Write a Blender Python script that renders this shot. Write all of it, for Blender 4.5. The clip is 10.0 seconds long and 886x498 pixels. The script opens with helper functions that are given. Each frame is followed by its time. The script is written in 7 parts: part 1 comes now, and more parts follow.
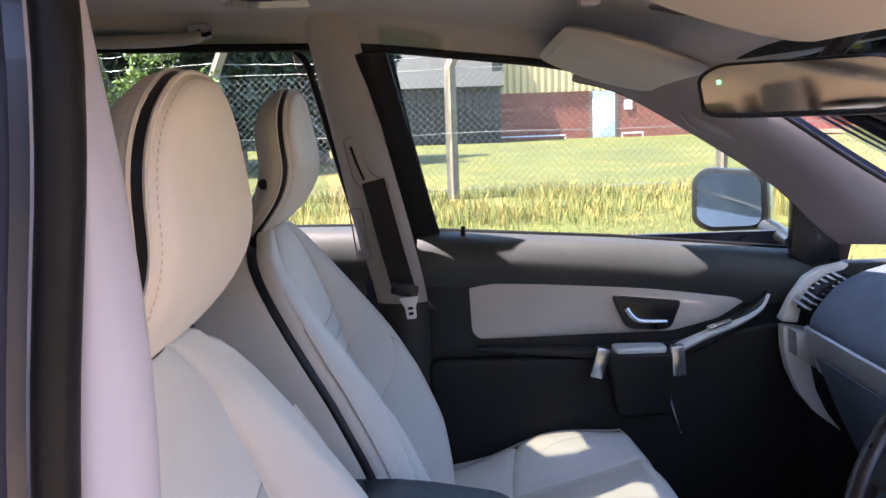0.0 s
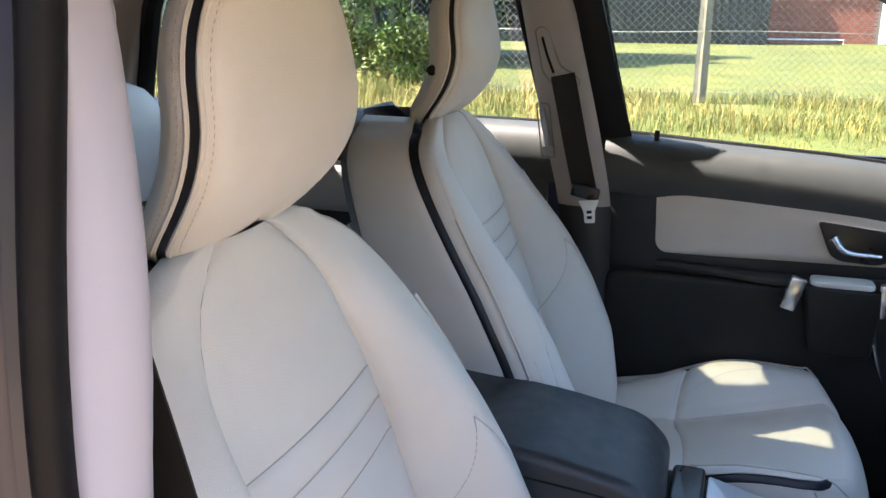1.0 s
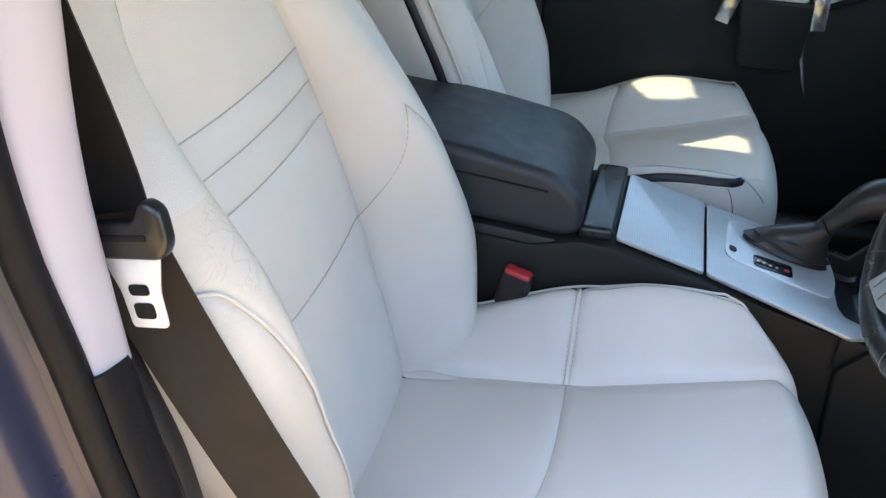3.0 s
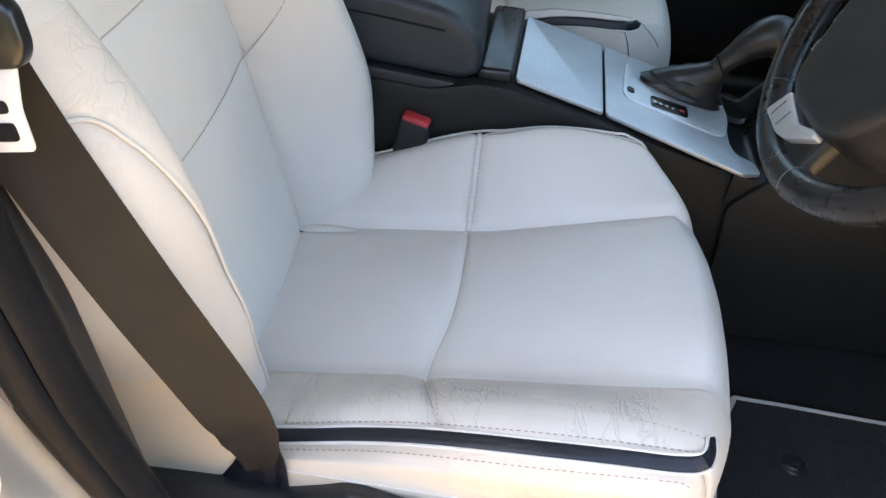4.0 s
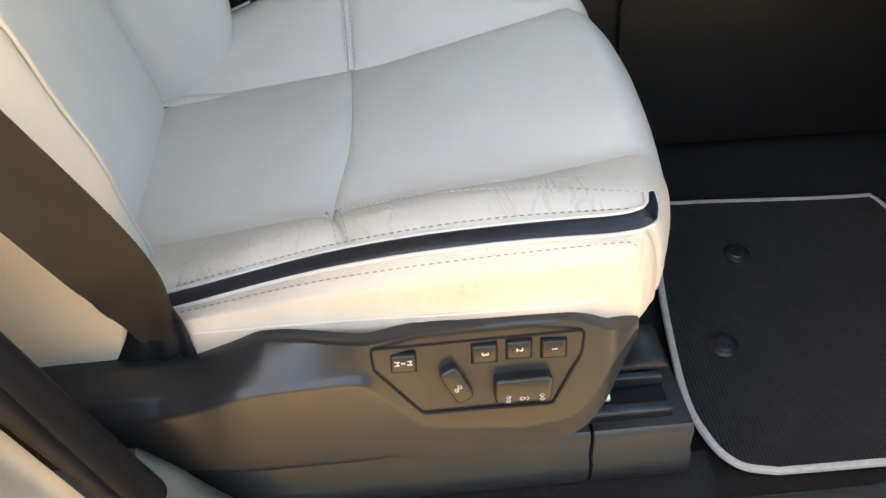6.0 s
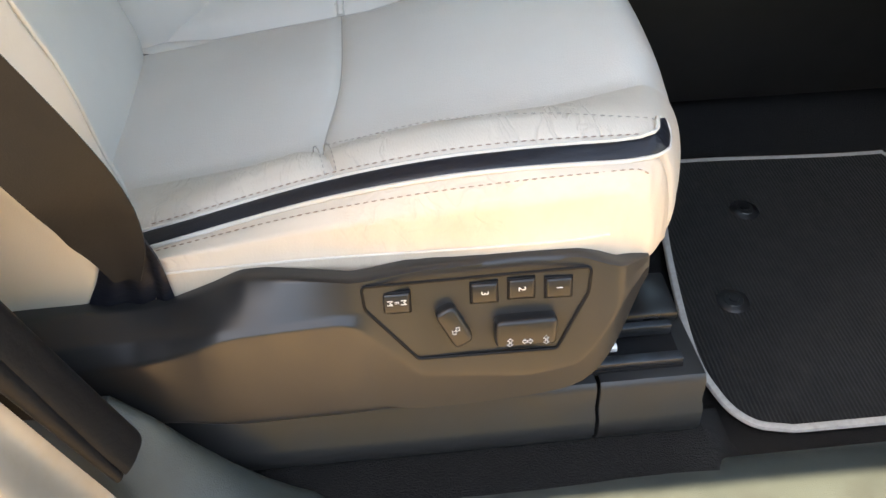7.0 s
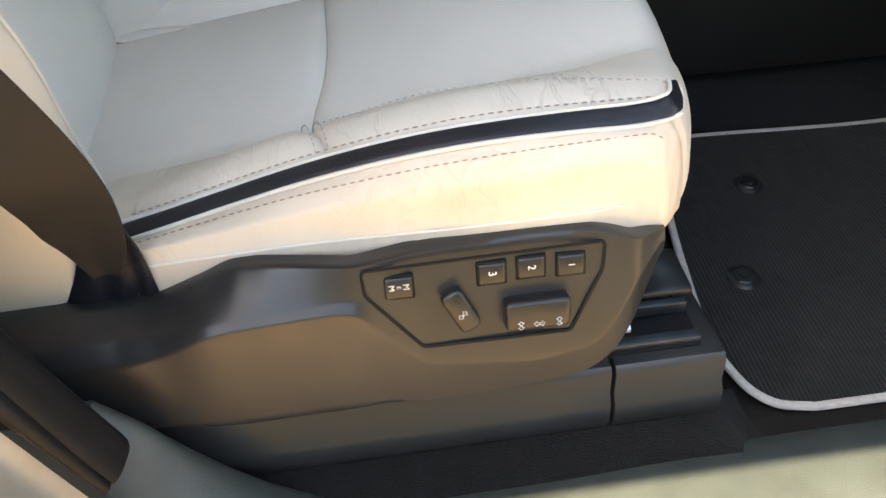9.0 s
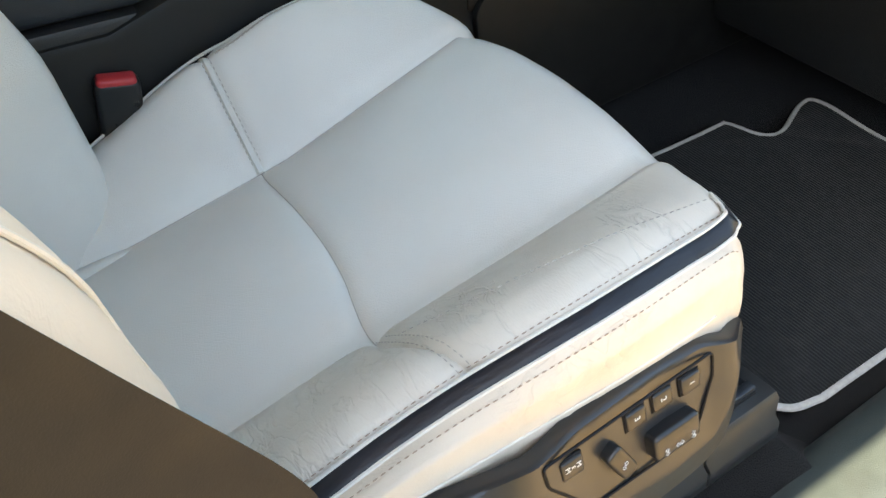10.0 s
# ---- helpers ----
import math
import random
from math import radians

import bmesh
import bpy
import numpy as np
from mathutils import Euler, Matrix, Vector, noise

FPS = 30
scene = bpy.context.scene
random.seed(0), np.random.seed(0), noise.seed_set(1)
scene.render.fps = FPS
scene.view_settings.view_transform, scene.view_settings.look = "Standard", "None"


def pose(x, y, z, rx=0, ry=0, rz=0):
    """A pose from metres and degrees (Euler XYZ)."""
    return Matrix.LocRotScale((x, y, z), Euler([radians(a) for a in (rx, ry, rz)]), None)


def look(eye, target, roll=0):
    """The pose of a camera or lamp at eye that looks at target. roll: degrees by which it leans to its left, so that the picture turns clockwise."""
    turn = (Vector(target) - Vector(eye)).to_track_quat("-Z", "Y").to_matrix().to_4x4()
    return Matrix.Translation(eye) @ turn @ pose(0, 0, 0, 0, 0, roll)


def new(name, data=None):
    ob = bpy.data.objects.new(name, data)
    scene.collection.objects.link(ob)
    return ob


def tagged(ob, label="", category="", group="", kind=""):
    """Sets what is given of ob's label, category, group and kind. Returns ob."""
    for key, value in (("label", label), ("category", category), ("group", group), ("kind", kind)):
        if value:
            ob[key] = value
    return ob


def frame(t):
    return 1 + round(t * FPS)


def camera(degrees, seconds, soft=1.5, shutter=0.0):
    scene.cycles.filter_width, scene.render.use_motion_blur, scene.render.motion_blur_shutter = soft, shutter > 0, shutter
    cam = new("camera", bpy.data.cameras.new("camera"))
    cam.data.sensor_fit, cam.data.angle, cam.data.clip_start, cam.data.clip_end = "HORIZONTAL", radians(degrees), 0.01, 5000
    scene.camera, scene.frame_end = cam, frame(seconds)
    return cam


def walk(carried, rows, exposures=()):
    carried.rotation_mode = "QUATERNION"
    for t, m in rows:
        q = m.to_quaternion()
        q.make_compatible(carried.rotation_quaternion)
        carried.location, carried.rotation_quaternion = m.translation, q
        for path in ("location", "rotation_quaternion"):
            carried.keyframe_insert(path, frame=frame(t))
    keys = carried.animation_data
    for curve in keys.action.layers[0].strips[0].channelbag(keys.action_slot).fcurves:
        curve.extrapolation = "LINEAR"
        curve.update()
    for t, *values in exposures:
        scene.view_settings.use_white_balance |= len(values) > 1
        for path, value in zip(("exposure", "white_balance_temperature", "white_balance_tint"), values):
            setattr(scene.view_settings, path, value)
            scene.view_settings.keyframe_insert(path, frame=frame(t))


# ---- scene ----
LENS = 55.66
cam = camera(LENS, 10.0)
# seconds, eye, yaw (to the left of +y), pitch, roll
PATH = [
    (0, (0.1618, 0.1281, 1.4078), (0.76, -8.4, -2.03)),
    (0.5, (0.2259, 0.1951, 1.4068), (13.02, -10.23, -1.03)),
    (1, (0.2692, 0.186, 1.3997), (17.19, -15.23, 0.46)),
    (1.5, (0.2858, 0.1926, 1.3861), (17.85, -21.78, 1.24)),
    (2, (0.2836, 0.186, 1.3654), (15.97, -26.61, 1.58)),
    (2.2, (0.2904, 0.1768, 1.3617), (15.41, -27.83, 1.48)),
    (3.5, (0.2873, 0.1563, 1.3174), (8.56, -35.52, 3.64)),
    (4, (0.2797, 0.1625, 1.2881), (2.54, -39.74, 5.87)),
    (4.5, (0.3029, 0.1534, 1.2503), (-2.0, -41.36, 5.12)),
    (5, (0.2956, 0.15, 1.2158), (-4.2, -41.99, 2.33)),
    (5.5, (0.301, 0.1529, 1.1781), (-4.26, -43.06, -0.46)),
    (7, (0.2985, 0.1548, 1.0754), (-5.5, -43.39, -0.71)),
    (7.5, (0.2955, 0.1637, 1.0528), (-5.33, -43.52, -0.74)),
    (8, (0.2947, 0.1678, 1.0386), (-5.16, -43.37, -1.28)),
    (8.5, (0.293, 0.1715, 1.0347), (-5.39, -43.41, -1.5)),
    (9, (0.2888, 0.1752, 1.0398), (-6.81, -43.47, -2.09)),
    (9.5, (0.2233, 0.2235, 1.0865), (-13.36, -43.8, -4.65)),
    (9.7, (0.168, 0.26, 1.1184), (-18.72, -44.37, -5.47)),
    (10, (0.0868, 0.3333, 1.1471), (-31.01, -43.83, -4.23)),
]


def eye_pose(p, yaw, pitch, roll):
    return Matrix.Translation(p) @ pose(0, 0, 0, 0, 0, yaw) @ pose(0, 0, 0, 90 + pitch, 0, 0) @ pose(0, 0, 0, 0, 0, roll)


walk(cam, [(t, eye_pose(p, *a)) for t, p, a in PATH], [(0.0, 2.72, 6400, 28), (0.3, 2.75, 6500, 25), (0.5, 2.77, 6600, 23), (1.0, 2.80, 6700, 18), (1.5, 2.93, 6500, 17), (2.2, 3.12, 7000, 13), (3.5, 3.15, 7400, 12), (4.5, 3.12, 8300, 12), (5.5, 3.10, 9100, 11), (9.0, 3.03, 9200, 10), (10.0, 3.06, 8300, 4)])

# ---- daylight ----
SUN = Vector((-0.49, -0.125, 0.863)).normalized()
world = bpy.data.worlds.new("world")
scene.world = world
world.use_nodes = True
sky = world.node_tree.nodes.new("ShaderNodeTexSky")
sky.sky_type, sky.sun_disc = "NISHITA", False
sky.sun_elevation = math.asin(SUN.z)
sky.sun_rotation = math.atan2(SUN.x, SUN.y)
world.node_tree.links.new(sky.outputs[0], world.node_tree.nodes["Background"].inputs[0])
world.node_tree.nodes["Background"].inputs[1].default_value = 0.15
sun = new("sun", bpy.data.lights.new("sun", "SUN"))
sun.data.energy, sun.data.angle, sun.data.color = 4.7, radians(0.53), (1.0, 0.93, 0.82)
sun.matrix_world = look(SUN * 40, (0, 0, 0))


# ---- mesh helpers ----
def finish(bm, smooth=True, sharp=40):
    bmesh.ops.remove_doubles(bm, verts=bm.verts, dist=1e-6)
    for f in bm.faces:
        f.smooth = smooth
    if smooth:
        lim = radians(sharp)
        for e in bm.edges:
            if len(e.link_faces) == 2 and e.calc_face_angle(0) > lim:
                e.smooth = False
    return bm


def part(name, bm, material, parent=None, label="", smooth=True, sharp=40):
    finish(bm, smooth, sharp)
    me = bpy.data.meshes.new(name)
    bm.to_mesh(me)
    bm.free()
    me.materials.append(material)
    ob = new(name, me)
    if parent is not None:
        ob.parent = parent
    if label:
        ob["label"] = label
    return ob


def thing(name, place, label, category, group="", kind=""):
    ob = new(name)
    ob.empty_display_size = 0.05
    ob.location = place
    return tagged(ob, label, category, group, kind)


def lerp(table, x):
    """Smooth value from a short table of (x, value)."""
    if x <= table[0][0]:
        return table[0][1]
    for (a, va), (b, vb) in zip(table, table[1:]):
        if x <= b:
            k = (x - a) / (b - a)
            return va + (vb - va) * k
    return table[-1][1]


def curve(points, n):
    """n + 1 points along a Catmull-Rom curve through the given points."""
    pts = [Vector(p) for p in points]
    pts = [2 * pts[0] - pts[1], *pts, 2 * pts[-1] - pts[-2]]
    spans = len(pts) - 3
    out = []
    for i in range(n + 1):
        f = min(i / n * spans, spans - 1e-6)
        k, s = int(f), f - int(f)
        p0, p1, p2, p3 = pts[k:k + 4]
        out.append(0.5 * (2 * p1 + (p2 - p0) * s + (2 * p0 - 5 * p1 + 4 * p2 - p3) * s * s + (3 * p1 - p0 - 3 * p2 + p3) * s ** 3))
    return out


def sheet(fn, nu, nv, thick=0.0, flip=False, wrap=False):
    """A sheet of (nu x nv) quads through fn(u, v), given thickness inwards."""
    bm = bmesh.new()
    vs = [[bm.verts.new(fn(i / nu, j / nv)) for j in range(nv + (0 if wrap else 1))] for i in range(nu + 1)]
    m = nv if wrap else nv
    for i in range(nu):
        for j in range(m):
            k = (j + 1) % nv if wrap else j + 1
            q = [vs[i][j], vs[i + 1][j], vs[i + 1][k], vs[i][k]]
            bm.faces.new(q[::-1] if flip else q)
    if thick:
        bm.normal_update()
        bmesh.ops.solidify(bm, geom=bm.faces[:], thickness=thick)
    return bm


def tube(points, radius, sides=8, closed=False, flat=1.0, bm=None):
    """A round bar along points; radius a number or a function of 0..1; flat squeezes it."""
    bm = bm or bmesh.new()
    pts = [Vector(p) for p in points]
    n = len(pts)
    rings, up = [], None
    for i, p in enumerate(pts):
        if closed:
            d = (pts[(i + 1) % n] - pts[i - 1]).normalized()
        else:
            d = (pts[min(i + 1, n - 1)] - pts[max(i - 1, 0)]).normalized()
        if up is None:
            up = Vector((0, 0, 1)) if abs(d.z) < 0.9 else Vector((1, 0, 0))
        side = d.cross(up).normalized()
        up = side.cross(d).normalized()
        r = radius(i / max(n - 1, 1)) if callable(radius) else radius
        rings.append([bm.verts.new(p + r * (math.cos(a) * side + flat * math.sin(a) * up)) for a in [2 * math.pi * k / sides for k in range(sides)]])
    for i in range(n if closed else n - 1):
        a, b = rings[i], rings[(i + 1) % n]
        for k in range(sides):
            bm.faces.new((a[k], a[(k + 1) % sides], b[(k + 1) % sides], b[k]))
    if not closed:
        bm.faces.new(rings[0][::-1])
        bm.faces.new(rings[-1])
    bmesh.ops.recalc_face_normals(bm, faces=bm.faces[:])
    return bm


def box(size, place=(0, 0, 0), bevel=0.0, segments=2, turn=None, bm=None):
    b = bmesh.new()
    bmesh.ops.create_cube(b, size=1.0)
    bmesh.ops.scale(b, vec=size, verts=b.verts)
    if bevel:
        bmesh.ops.bevel(b, geom=b.edges[:], offset=bevel, segments=segments, profile=0.5, affect="EDGES")
    m = Matrix.Translation(place)
    if turn is not None:
        m = m @ turn
    b.transform(m)
    if bm is None:
        return b
    me = bpy.data.meshes.new("tmp")
    b.to_mesh(me)
    b.free()
    bm.from_mesh(me)
    bpy.data.meshes.remove(me)
    return bm


def slab(outline, axis, lo, hi, bevel=0.0, segments=2):
    """A plate: outline of 2D points in the plane across axis (0 x, 1 y, 2 z), from lo to hi, edges rounded."""
    bm = bmesh.new()

    def at(p, h):
        return Vector([(h, p[0], p[1]), (p[0], h, p[1]), (p[0], p[1], h)][axis])

    a = [bm.verts.new(at(p, lo)) for p in outline]
    b = [bm.verts.new(at(p, hi)) for p in outline]
    bm.faces.new(a)
    bm.faces.new(b)
    n = len(outline)
    for i in range(n):
        bm.faces.new((a[i], a[(i + 1) % n], b[(i + 1) % n], b[i]))
    bmesh.ops.recalc_face_normals(bm, faces=bm.faces[:])
    if bevel:
        es = [e for e in bm.edges if e.calc_face_angle(0) > radians(50)]
        bmesh.ops.bevel(bm, geom=es, offset=bevel, segments=segments, profile=0.5, affect="EDGES", clamp_overlap=True)
    return bm


def rounded(points, radius, n=4):
    """The outline with each corner cut to an arc of the radius."""
    out = []
    pts = [Vector(p) for p in points]
    for i, p in enumerate(pts):
        a, b = pts[i - 1] - p, pts[(i + 1) % len(pts)] - p
        r = min(radius, a.length * 0.45, b.length * 0.45)
        s, e = p + a.normalized() * r, p + b.normalized() * r
        for k in range(n + 1):
            t = k / n
            out.append(tuple((1 - t) ** 2 * s + 2 * t * (1 - t) * p + t * t * e))
    return out


def stitches(points, length, gap, radius, lift=None):
    """A row of short threads along points."""
    bm = bmesh.new()
    pts = [Vector(p) for p in points]
    run, acc = [0.0], 0.0
    for a, b in zip(pts, pts[1:]):
        acc += (b - a).length
        run.append(acc)

    def at(d):
        for i in range(len(pts) - 1):
            if d <= run[i + 1]:
                return pts[i].lerp(pts[i + 1], (d - run[i]) / max(run[i + 1] - run[i], 1e-9))
        return pts[-1]

    d = 0.0
    while d + length < acc:
        a, b = at(d), at(d + length)
        m = (a + b) / 2 + (lift or Vector((0, 0, 0)))
        tube([a, m, b], lambda s: radius * (0.5 + math.sin(math.pi * s) * 0.5), 5, bm=bm)
        d += length + gap
    return bm


# ---- materials ----
def material(name, colour, rough=0.5, metal=0.0, vary=0.12, scale=6.0, fine=0.0, fine_scale=300.0, bump=0.0, bump_scale=400.0,
             spec=0.5, stain=None, stain_amount=0.0, kind="noise", coat=0.0, sheen=0.0, stretch=(1, 1, 1), depth=0.001):
    m = bpy.data.materials.new(name)
    m.use_nodes = True
    t = m.node_tree
    n, l = t.nodes, t.links
    p = n["Principled BSDF"]
    p.inputs["Roughness"].default_value, p.inputs["Metallic"].default_value = rough, metal
    p.inputs["Specular IOR Level"].default_value = spec
    p.inputs["Coat Weight"].default_value = coat
    p.inputs["Sheen Weight"].default_value = sheen
    co = n.new("ShaderNodeTexCoord")
    mp = n.new("ShaderNodeMapping")
    mp.inputs["Scale"].default_value = stretch
    l.new(co.outputs["Object"], mp.inputs[0])

    def tex(s, detail=4.0, rough_=0.55):
        x = n.new("ShaderNodeTexNoise")
        x.inputs["Scale"].default_value, x.inputs["Detail"].default_value, x.inputs["Roughness"].default_value = s, detail, rough_
        l.new(mp.outputs[0], x.inputs["Vector"])
        return x.outputs["Fac"]

    def ramp(src, lo, hi, a=0.3, b=0.7):
        r = n.new("ShaderNodeMapRange")
        r.inputs["From Min"].default_value, r.inputs["From Max"].default_value = a, b
        r.inputs["To Min"].default_value, r.inputs["To Max"].default_value = lo, hi
        l.new(src, r.inputs["Value"])
        return r.outputs[0]

    def mix(fac, a, b, mode="MIX"):
        x = n.new("ShaderNodeMix")
        x.data_type, x.blend_type = "RGBA", mode
        for k, v in ((0, fac), (6, a), (7, b)):
            if isinstance(v, (int, float)):
                x.inputs[k].default_value = v
            elif isinstance(v, tuple):
                x.inputs[k].default_value = (*v[:3], 1)
            else:
                l.new(v, x.inputs[k])
        return x.outputs[2]

    dark = tuple(c * (1 - vary) for c in colour)
    light = tuple(min(1.0, c * (1 + vary * 0.6)) for c in colour)
    col = mix(ramp(tex(scale), 0, 1), dark, light)
    if fine:
        col = mix(ramp(tex(fine_scale, 2.0), 0, fine), col, tuple(c * 0.45 for c in colour))
    if stain:
        col = mix(ramp(tex(scale * 2.3, 6.0, 0.65), 0, stain_amount, 0.5, 0.72), col, stain)
    l.new(col, p.inputs["Base Color"])
    l.new(ramp(tex(scale * 3.1), max(0.02, rough - 0.07), min(1.0, rough + 0.07)), p.inputs["Roughness"])
    if bump:
        b = n.new("ShaderNodeBump")
        b.inputs["Strength"].default_value, b.inputs["Distance"].default_value = bump, depth
        if kind == "leather":
            v = n.new("ShaderNodeTexVoronoi")
            v.feature = "DISTANCE_TO_EDGE"
            v.inputs["Scale"].default_value = bump_scale
            l.new(mp.outputs[0], v.inputs["Vector"])
            h = n.new("ShaderNodeMath")
            h.operation = "ADD"
            l.new(ramp(v.outputs["Distance"], 0, 0.5, 0.0, 0.25), h.inputs[0])
            l.new(tex(bump_scale * 0.12, 3.0), h.inputs[1])
            l.new(h.outputs[0], b.inputs["Height"])
        elif kind == "crease":
            # shallow wrinkles in patches, over a fine grain
            w1 = n.new("ShaderNodeTexNoise")
            w1.inputs["Scale"].default_value, w1.inputs["Detail"].default_value, w1.inputs["Distortion"].default_value = bump_scale, 3.0, 0.5
            l.new(mp.outputs[0], w1.inputs["Vector"])
            d = n.new("ShaderNodeMath")
            d.operation = "SUBTRACT"
            l.new(w1.outputs["Fac"], d.inputs[0])
            d.inputs[1].default_value = 0.5
            e = n.new("ShaderNodeMath")
            e.operation = "ABSOLUTE"
            l.new(d.outputs[0], e.inputs[0])
            line = ramp(e.outputs[0], 1.0, 0.0, 0.0, 0.06)
            patch = ramp(tex(scale * 0.9, 2.0), 0.0, 1.0, 0.48, 0.66)
            g = n.new("ShaderNodeMath")
            g.operation = "MULTIPLY"
            l.new(line, g.inputs[0])
            l.new(patch, g.inputs[1])
            h = n.new("ShaderNodeMath")
            h.operation = "MULTIPLY_ADD"
            l.new(g.outputs[0], h.inputs[0])
            h.inputs[1].default_value = -1.0
            l.new(ramp(tex(900, 2.0), 0, 0.12), h.inputs[2])
            l.new(h.outputs[0], b.inputs["Height"])
            l.new(mix(ramp(g.outputs[0], 0.0, 0.22, 0.0, 1.0), col, stain or colour), p.inputs["Base Color"])
        elif kind == "comb":
            # fine parallel ribs across the plate
            w = n.new("ShaderNodeTexWave")
            w.bands_direction = "X"
            w.inputs["Scale"].default_value, w.inputs["Distortion"].default_value = bump_scale, 0.0
            l.new(mp.outputs[0], w.inputs["Vector"])
            l.new(w.outputs["Fac"], b.inputs["Height"])
            l.new(mix(ramp(w.outputs["Fac"], 0.0, 0.22, 0.2, 0.8), col, tuple(c * 0.5 for c in colour)), p.inputs["Base Color"])
        elif kind == "rib":
            w = n.new("ShaderNodeTexWave")
            w.inputs["Scale"].default_value, w.inputs["Distortion"].default_value = bump_scale, 1.2
            w.inputs["Detail Scale"].default_value = 2.0
            l.new(mp.outputs[0], w.inputs["Vector"])
            l.new(w.outputs["Fac"], b.inputs["Height"])
            l.new(mix(ramp(w.outputs["Fac"], 0.0, 0.22, 0.2, 0.8), col, tuple(c * 0.3 for c in colour)), p.inputs["Base Color"])
        else:
            l.new(tex(bump_scale, 3.0), b.inputs["Height"])
        l.new(b.outputs[0], p.inputs["Normal"])
    return m


def glass(name, tint=(0.93, 0.97, 0.95), rough=0.0):
    """A thin pane: mostly clear, with a fresnel gloss."""
    m = bpy.data.materials.new(name)
    m.use_nodes = True
    n, l = m.node_tree.nodes, m.node_tree.links
    n.remove(n["Principled BSDF"])
    tr, gl, fr, mx = n.new("ShaderNodeBsdfTransparent"), n.new("ShaderNodeBsdfGlossy"), n.new("ShaderNodeFresnel"), n.new("ShaderNodeMixShader")
    tr.inputs[0].default_value = (*tint, 1)
    gl.inputs["Roughness"].default_value = rough
    fr.inputs[0].default_value = 1.3
    l.new(fr.outputs[0], mx.inputs[0])
    l.new(tr.outputs[0], mx.inputs[1])
    l.new(gl.outputs[0], mx.inputs[2])
    l.new(mx.outputs[0], n["Material Output"].inputs[0])
    return m


LEATHER = material("cream_leather", (0.612, 0.576, 0.522), 0.46, vary=0.06, scale=5, bump=0.38, bump_scale=520, kind="leather", stain=(0.50, 0.45, 0.40), stain_amount=0.16, depth=0.0008)
WORN = material("worn_cream_leather", (0.60, 0.54, 0.465), 0.5, vary=0.06, scale=14, bump=0.5, bump_scale=70, kind="crease", stain=(0.42, 0.37, 0.32), stain_amount=0.16, depth=0.002, stretch=(1.0, 0.3, 0.8))
# cream leather brightened and warmed in colour for light bounced off the ground
BACKHIDE = material("bounce_tinted_cream_leather", (0.68, 0.585, 0.455), 0.5, vary=0.06, scale=6, bump=0.2, bump_scale=520, kind="leather", depth=0.0005)
CREASED = material("deeply_creased_leather", (0.60, 0.54, 0.465), 0.5, vary=0.06, scale=9, bump=0.32, bump_scale=85, kind="crease", stain=(0.52, 0.465, 0.40), stain_amount=0.10, depth=0.0016, stretch=(1.0, 0.5, 0.6))
# creased door side; warm light off the ground is put into its peach colour
SIDEHIDE = material("creased_bounce_tinted_leather", (0.585, 0.50, 0.405), 0.52, vary=0.10, scale=12, bump=0.40, bump_scale=75, kind="crease", stain=(0.44, 0.35, 0.27), stain_amount=0.30, depth=0.0016, stretch=(0.6, 1.0, 0.5))
STRIP = material("black_leather", (0.010, 0.011, 0.016), 0.42, spec=0.35, vary=0.2, scale=20, bump=0.5, bump_scale=110, stretch=(1, 2.5, 2.5), depth=0.001)
THREAD = material("grey_thread", (0.42, 0.38, 0.33), 0.8, vary=0.1)
THREAD_DARK = material("brown_thread", (0.30, 0.22, 0.17), 0.8, vary=0.1)
SOFT = material("soft_black_plastic", (0.016, 0.016, 0.0165), 0.44, vary=0.2, scale=8, bump=0.6, bump_scale=520, depth=0.0006, fine=0.25, fine_scale=300, stain=(0.03, 0.028, 0.025), stain_amount=0.35)
SILLM = material("grained_black_sill_plastic", (0.034, 0.041, 0.038), 0.42, spec=0.45, vary=0.25, scale=10, bump=0.6, bump_scale=800, depth=0.0005, stain=(0.02, 0.02, 0.018), stain_amount=0.4)
SOFT_GREY = material("dark_grey_soft_plastic", (0.085, 0.094, 0.102), 0.45, vary=0.15, scale=9, bump=0.3, bump_scale=800, depth=0.0004)
LEDGE = material("grey_door_top_plastic", (0.036, 0.041, 0.041), 0.5, vary=0.12, scale=9, bump=0.3, bump_scale=800, depth=0.0004)
BASE = material("satin_black_plastic", (0.018, 0.018, 0.0185), 0.36, vary=0.2, scale=8, bump=0.16, bump_scale=700, spec=0.52, depth=0.0003)
DEEP = material("deep_black_plastic", (0.0125, 0.0115, 0.0105), 0.5, vary=0.2, scale=8, bump=0.2, bump_scale=900, spec=0.28, depth=0.0004)
DASH = material("slate_dash_plastic", (0.075, 0.092, 0.125), 0.65, spec=0.3, vary=0.12, scale=8, bump=0.3, bump_scale=800, depth=0.0004)
TRIM_DARK = material("taupe_pillar_plastic", (0.20, 0.175, 0.175), 0.6, vary=0.06, scale=6, bump=0.2, bump_scale=600, depth=0.0004)
HARD = material("hard_black_plastic", (0.010, 0.010, 0.011), 0.32, vary=0.2, scale=10, bump=0.15, bump_scale=700, depth=0.0003)
BUTTON = material("button_black", (0.011, 0.011, 0.012), 0.35, vary=0.1, scale=60)
PAD = material("beige_door_vinyl", (0.58, 0.53, 0.48), 0.55, vary=0.06, scale=7, bump=0.25, bump_scale=500, kind="leather", depth=0.0005)
LINER = material("beige_headliner_cloth", (0.34, 0.305, 0.275), 0.9, vary=0.08, scale=5, bump=0.4, bump_scale=700, sheen=0.2)
ENDCAP = material("pale_silver_plastic", (0.66, 0.66, 0.63), 0.45, vary=0.05, scale=12, bump=0.1, bump_scale=600)
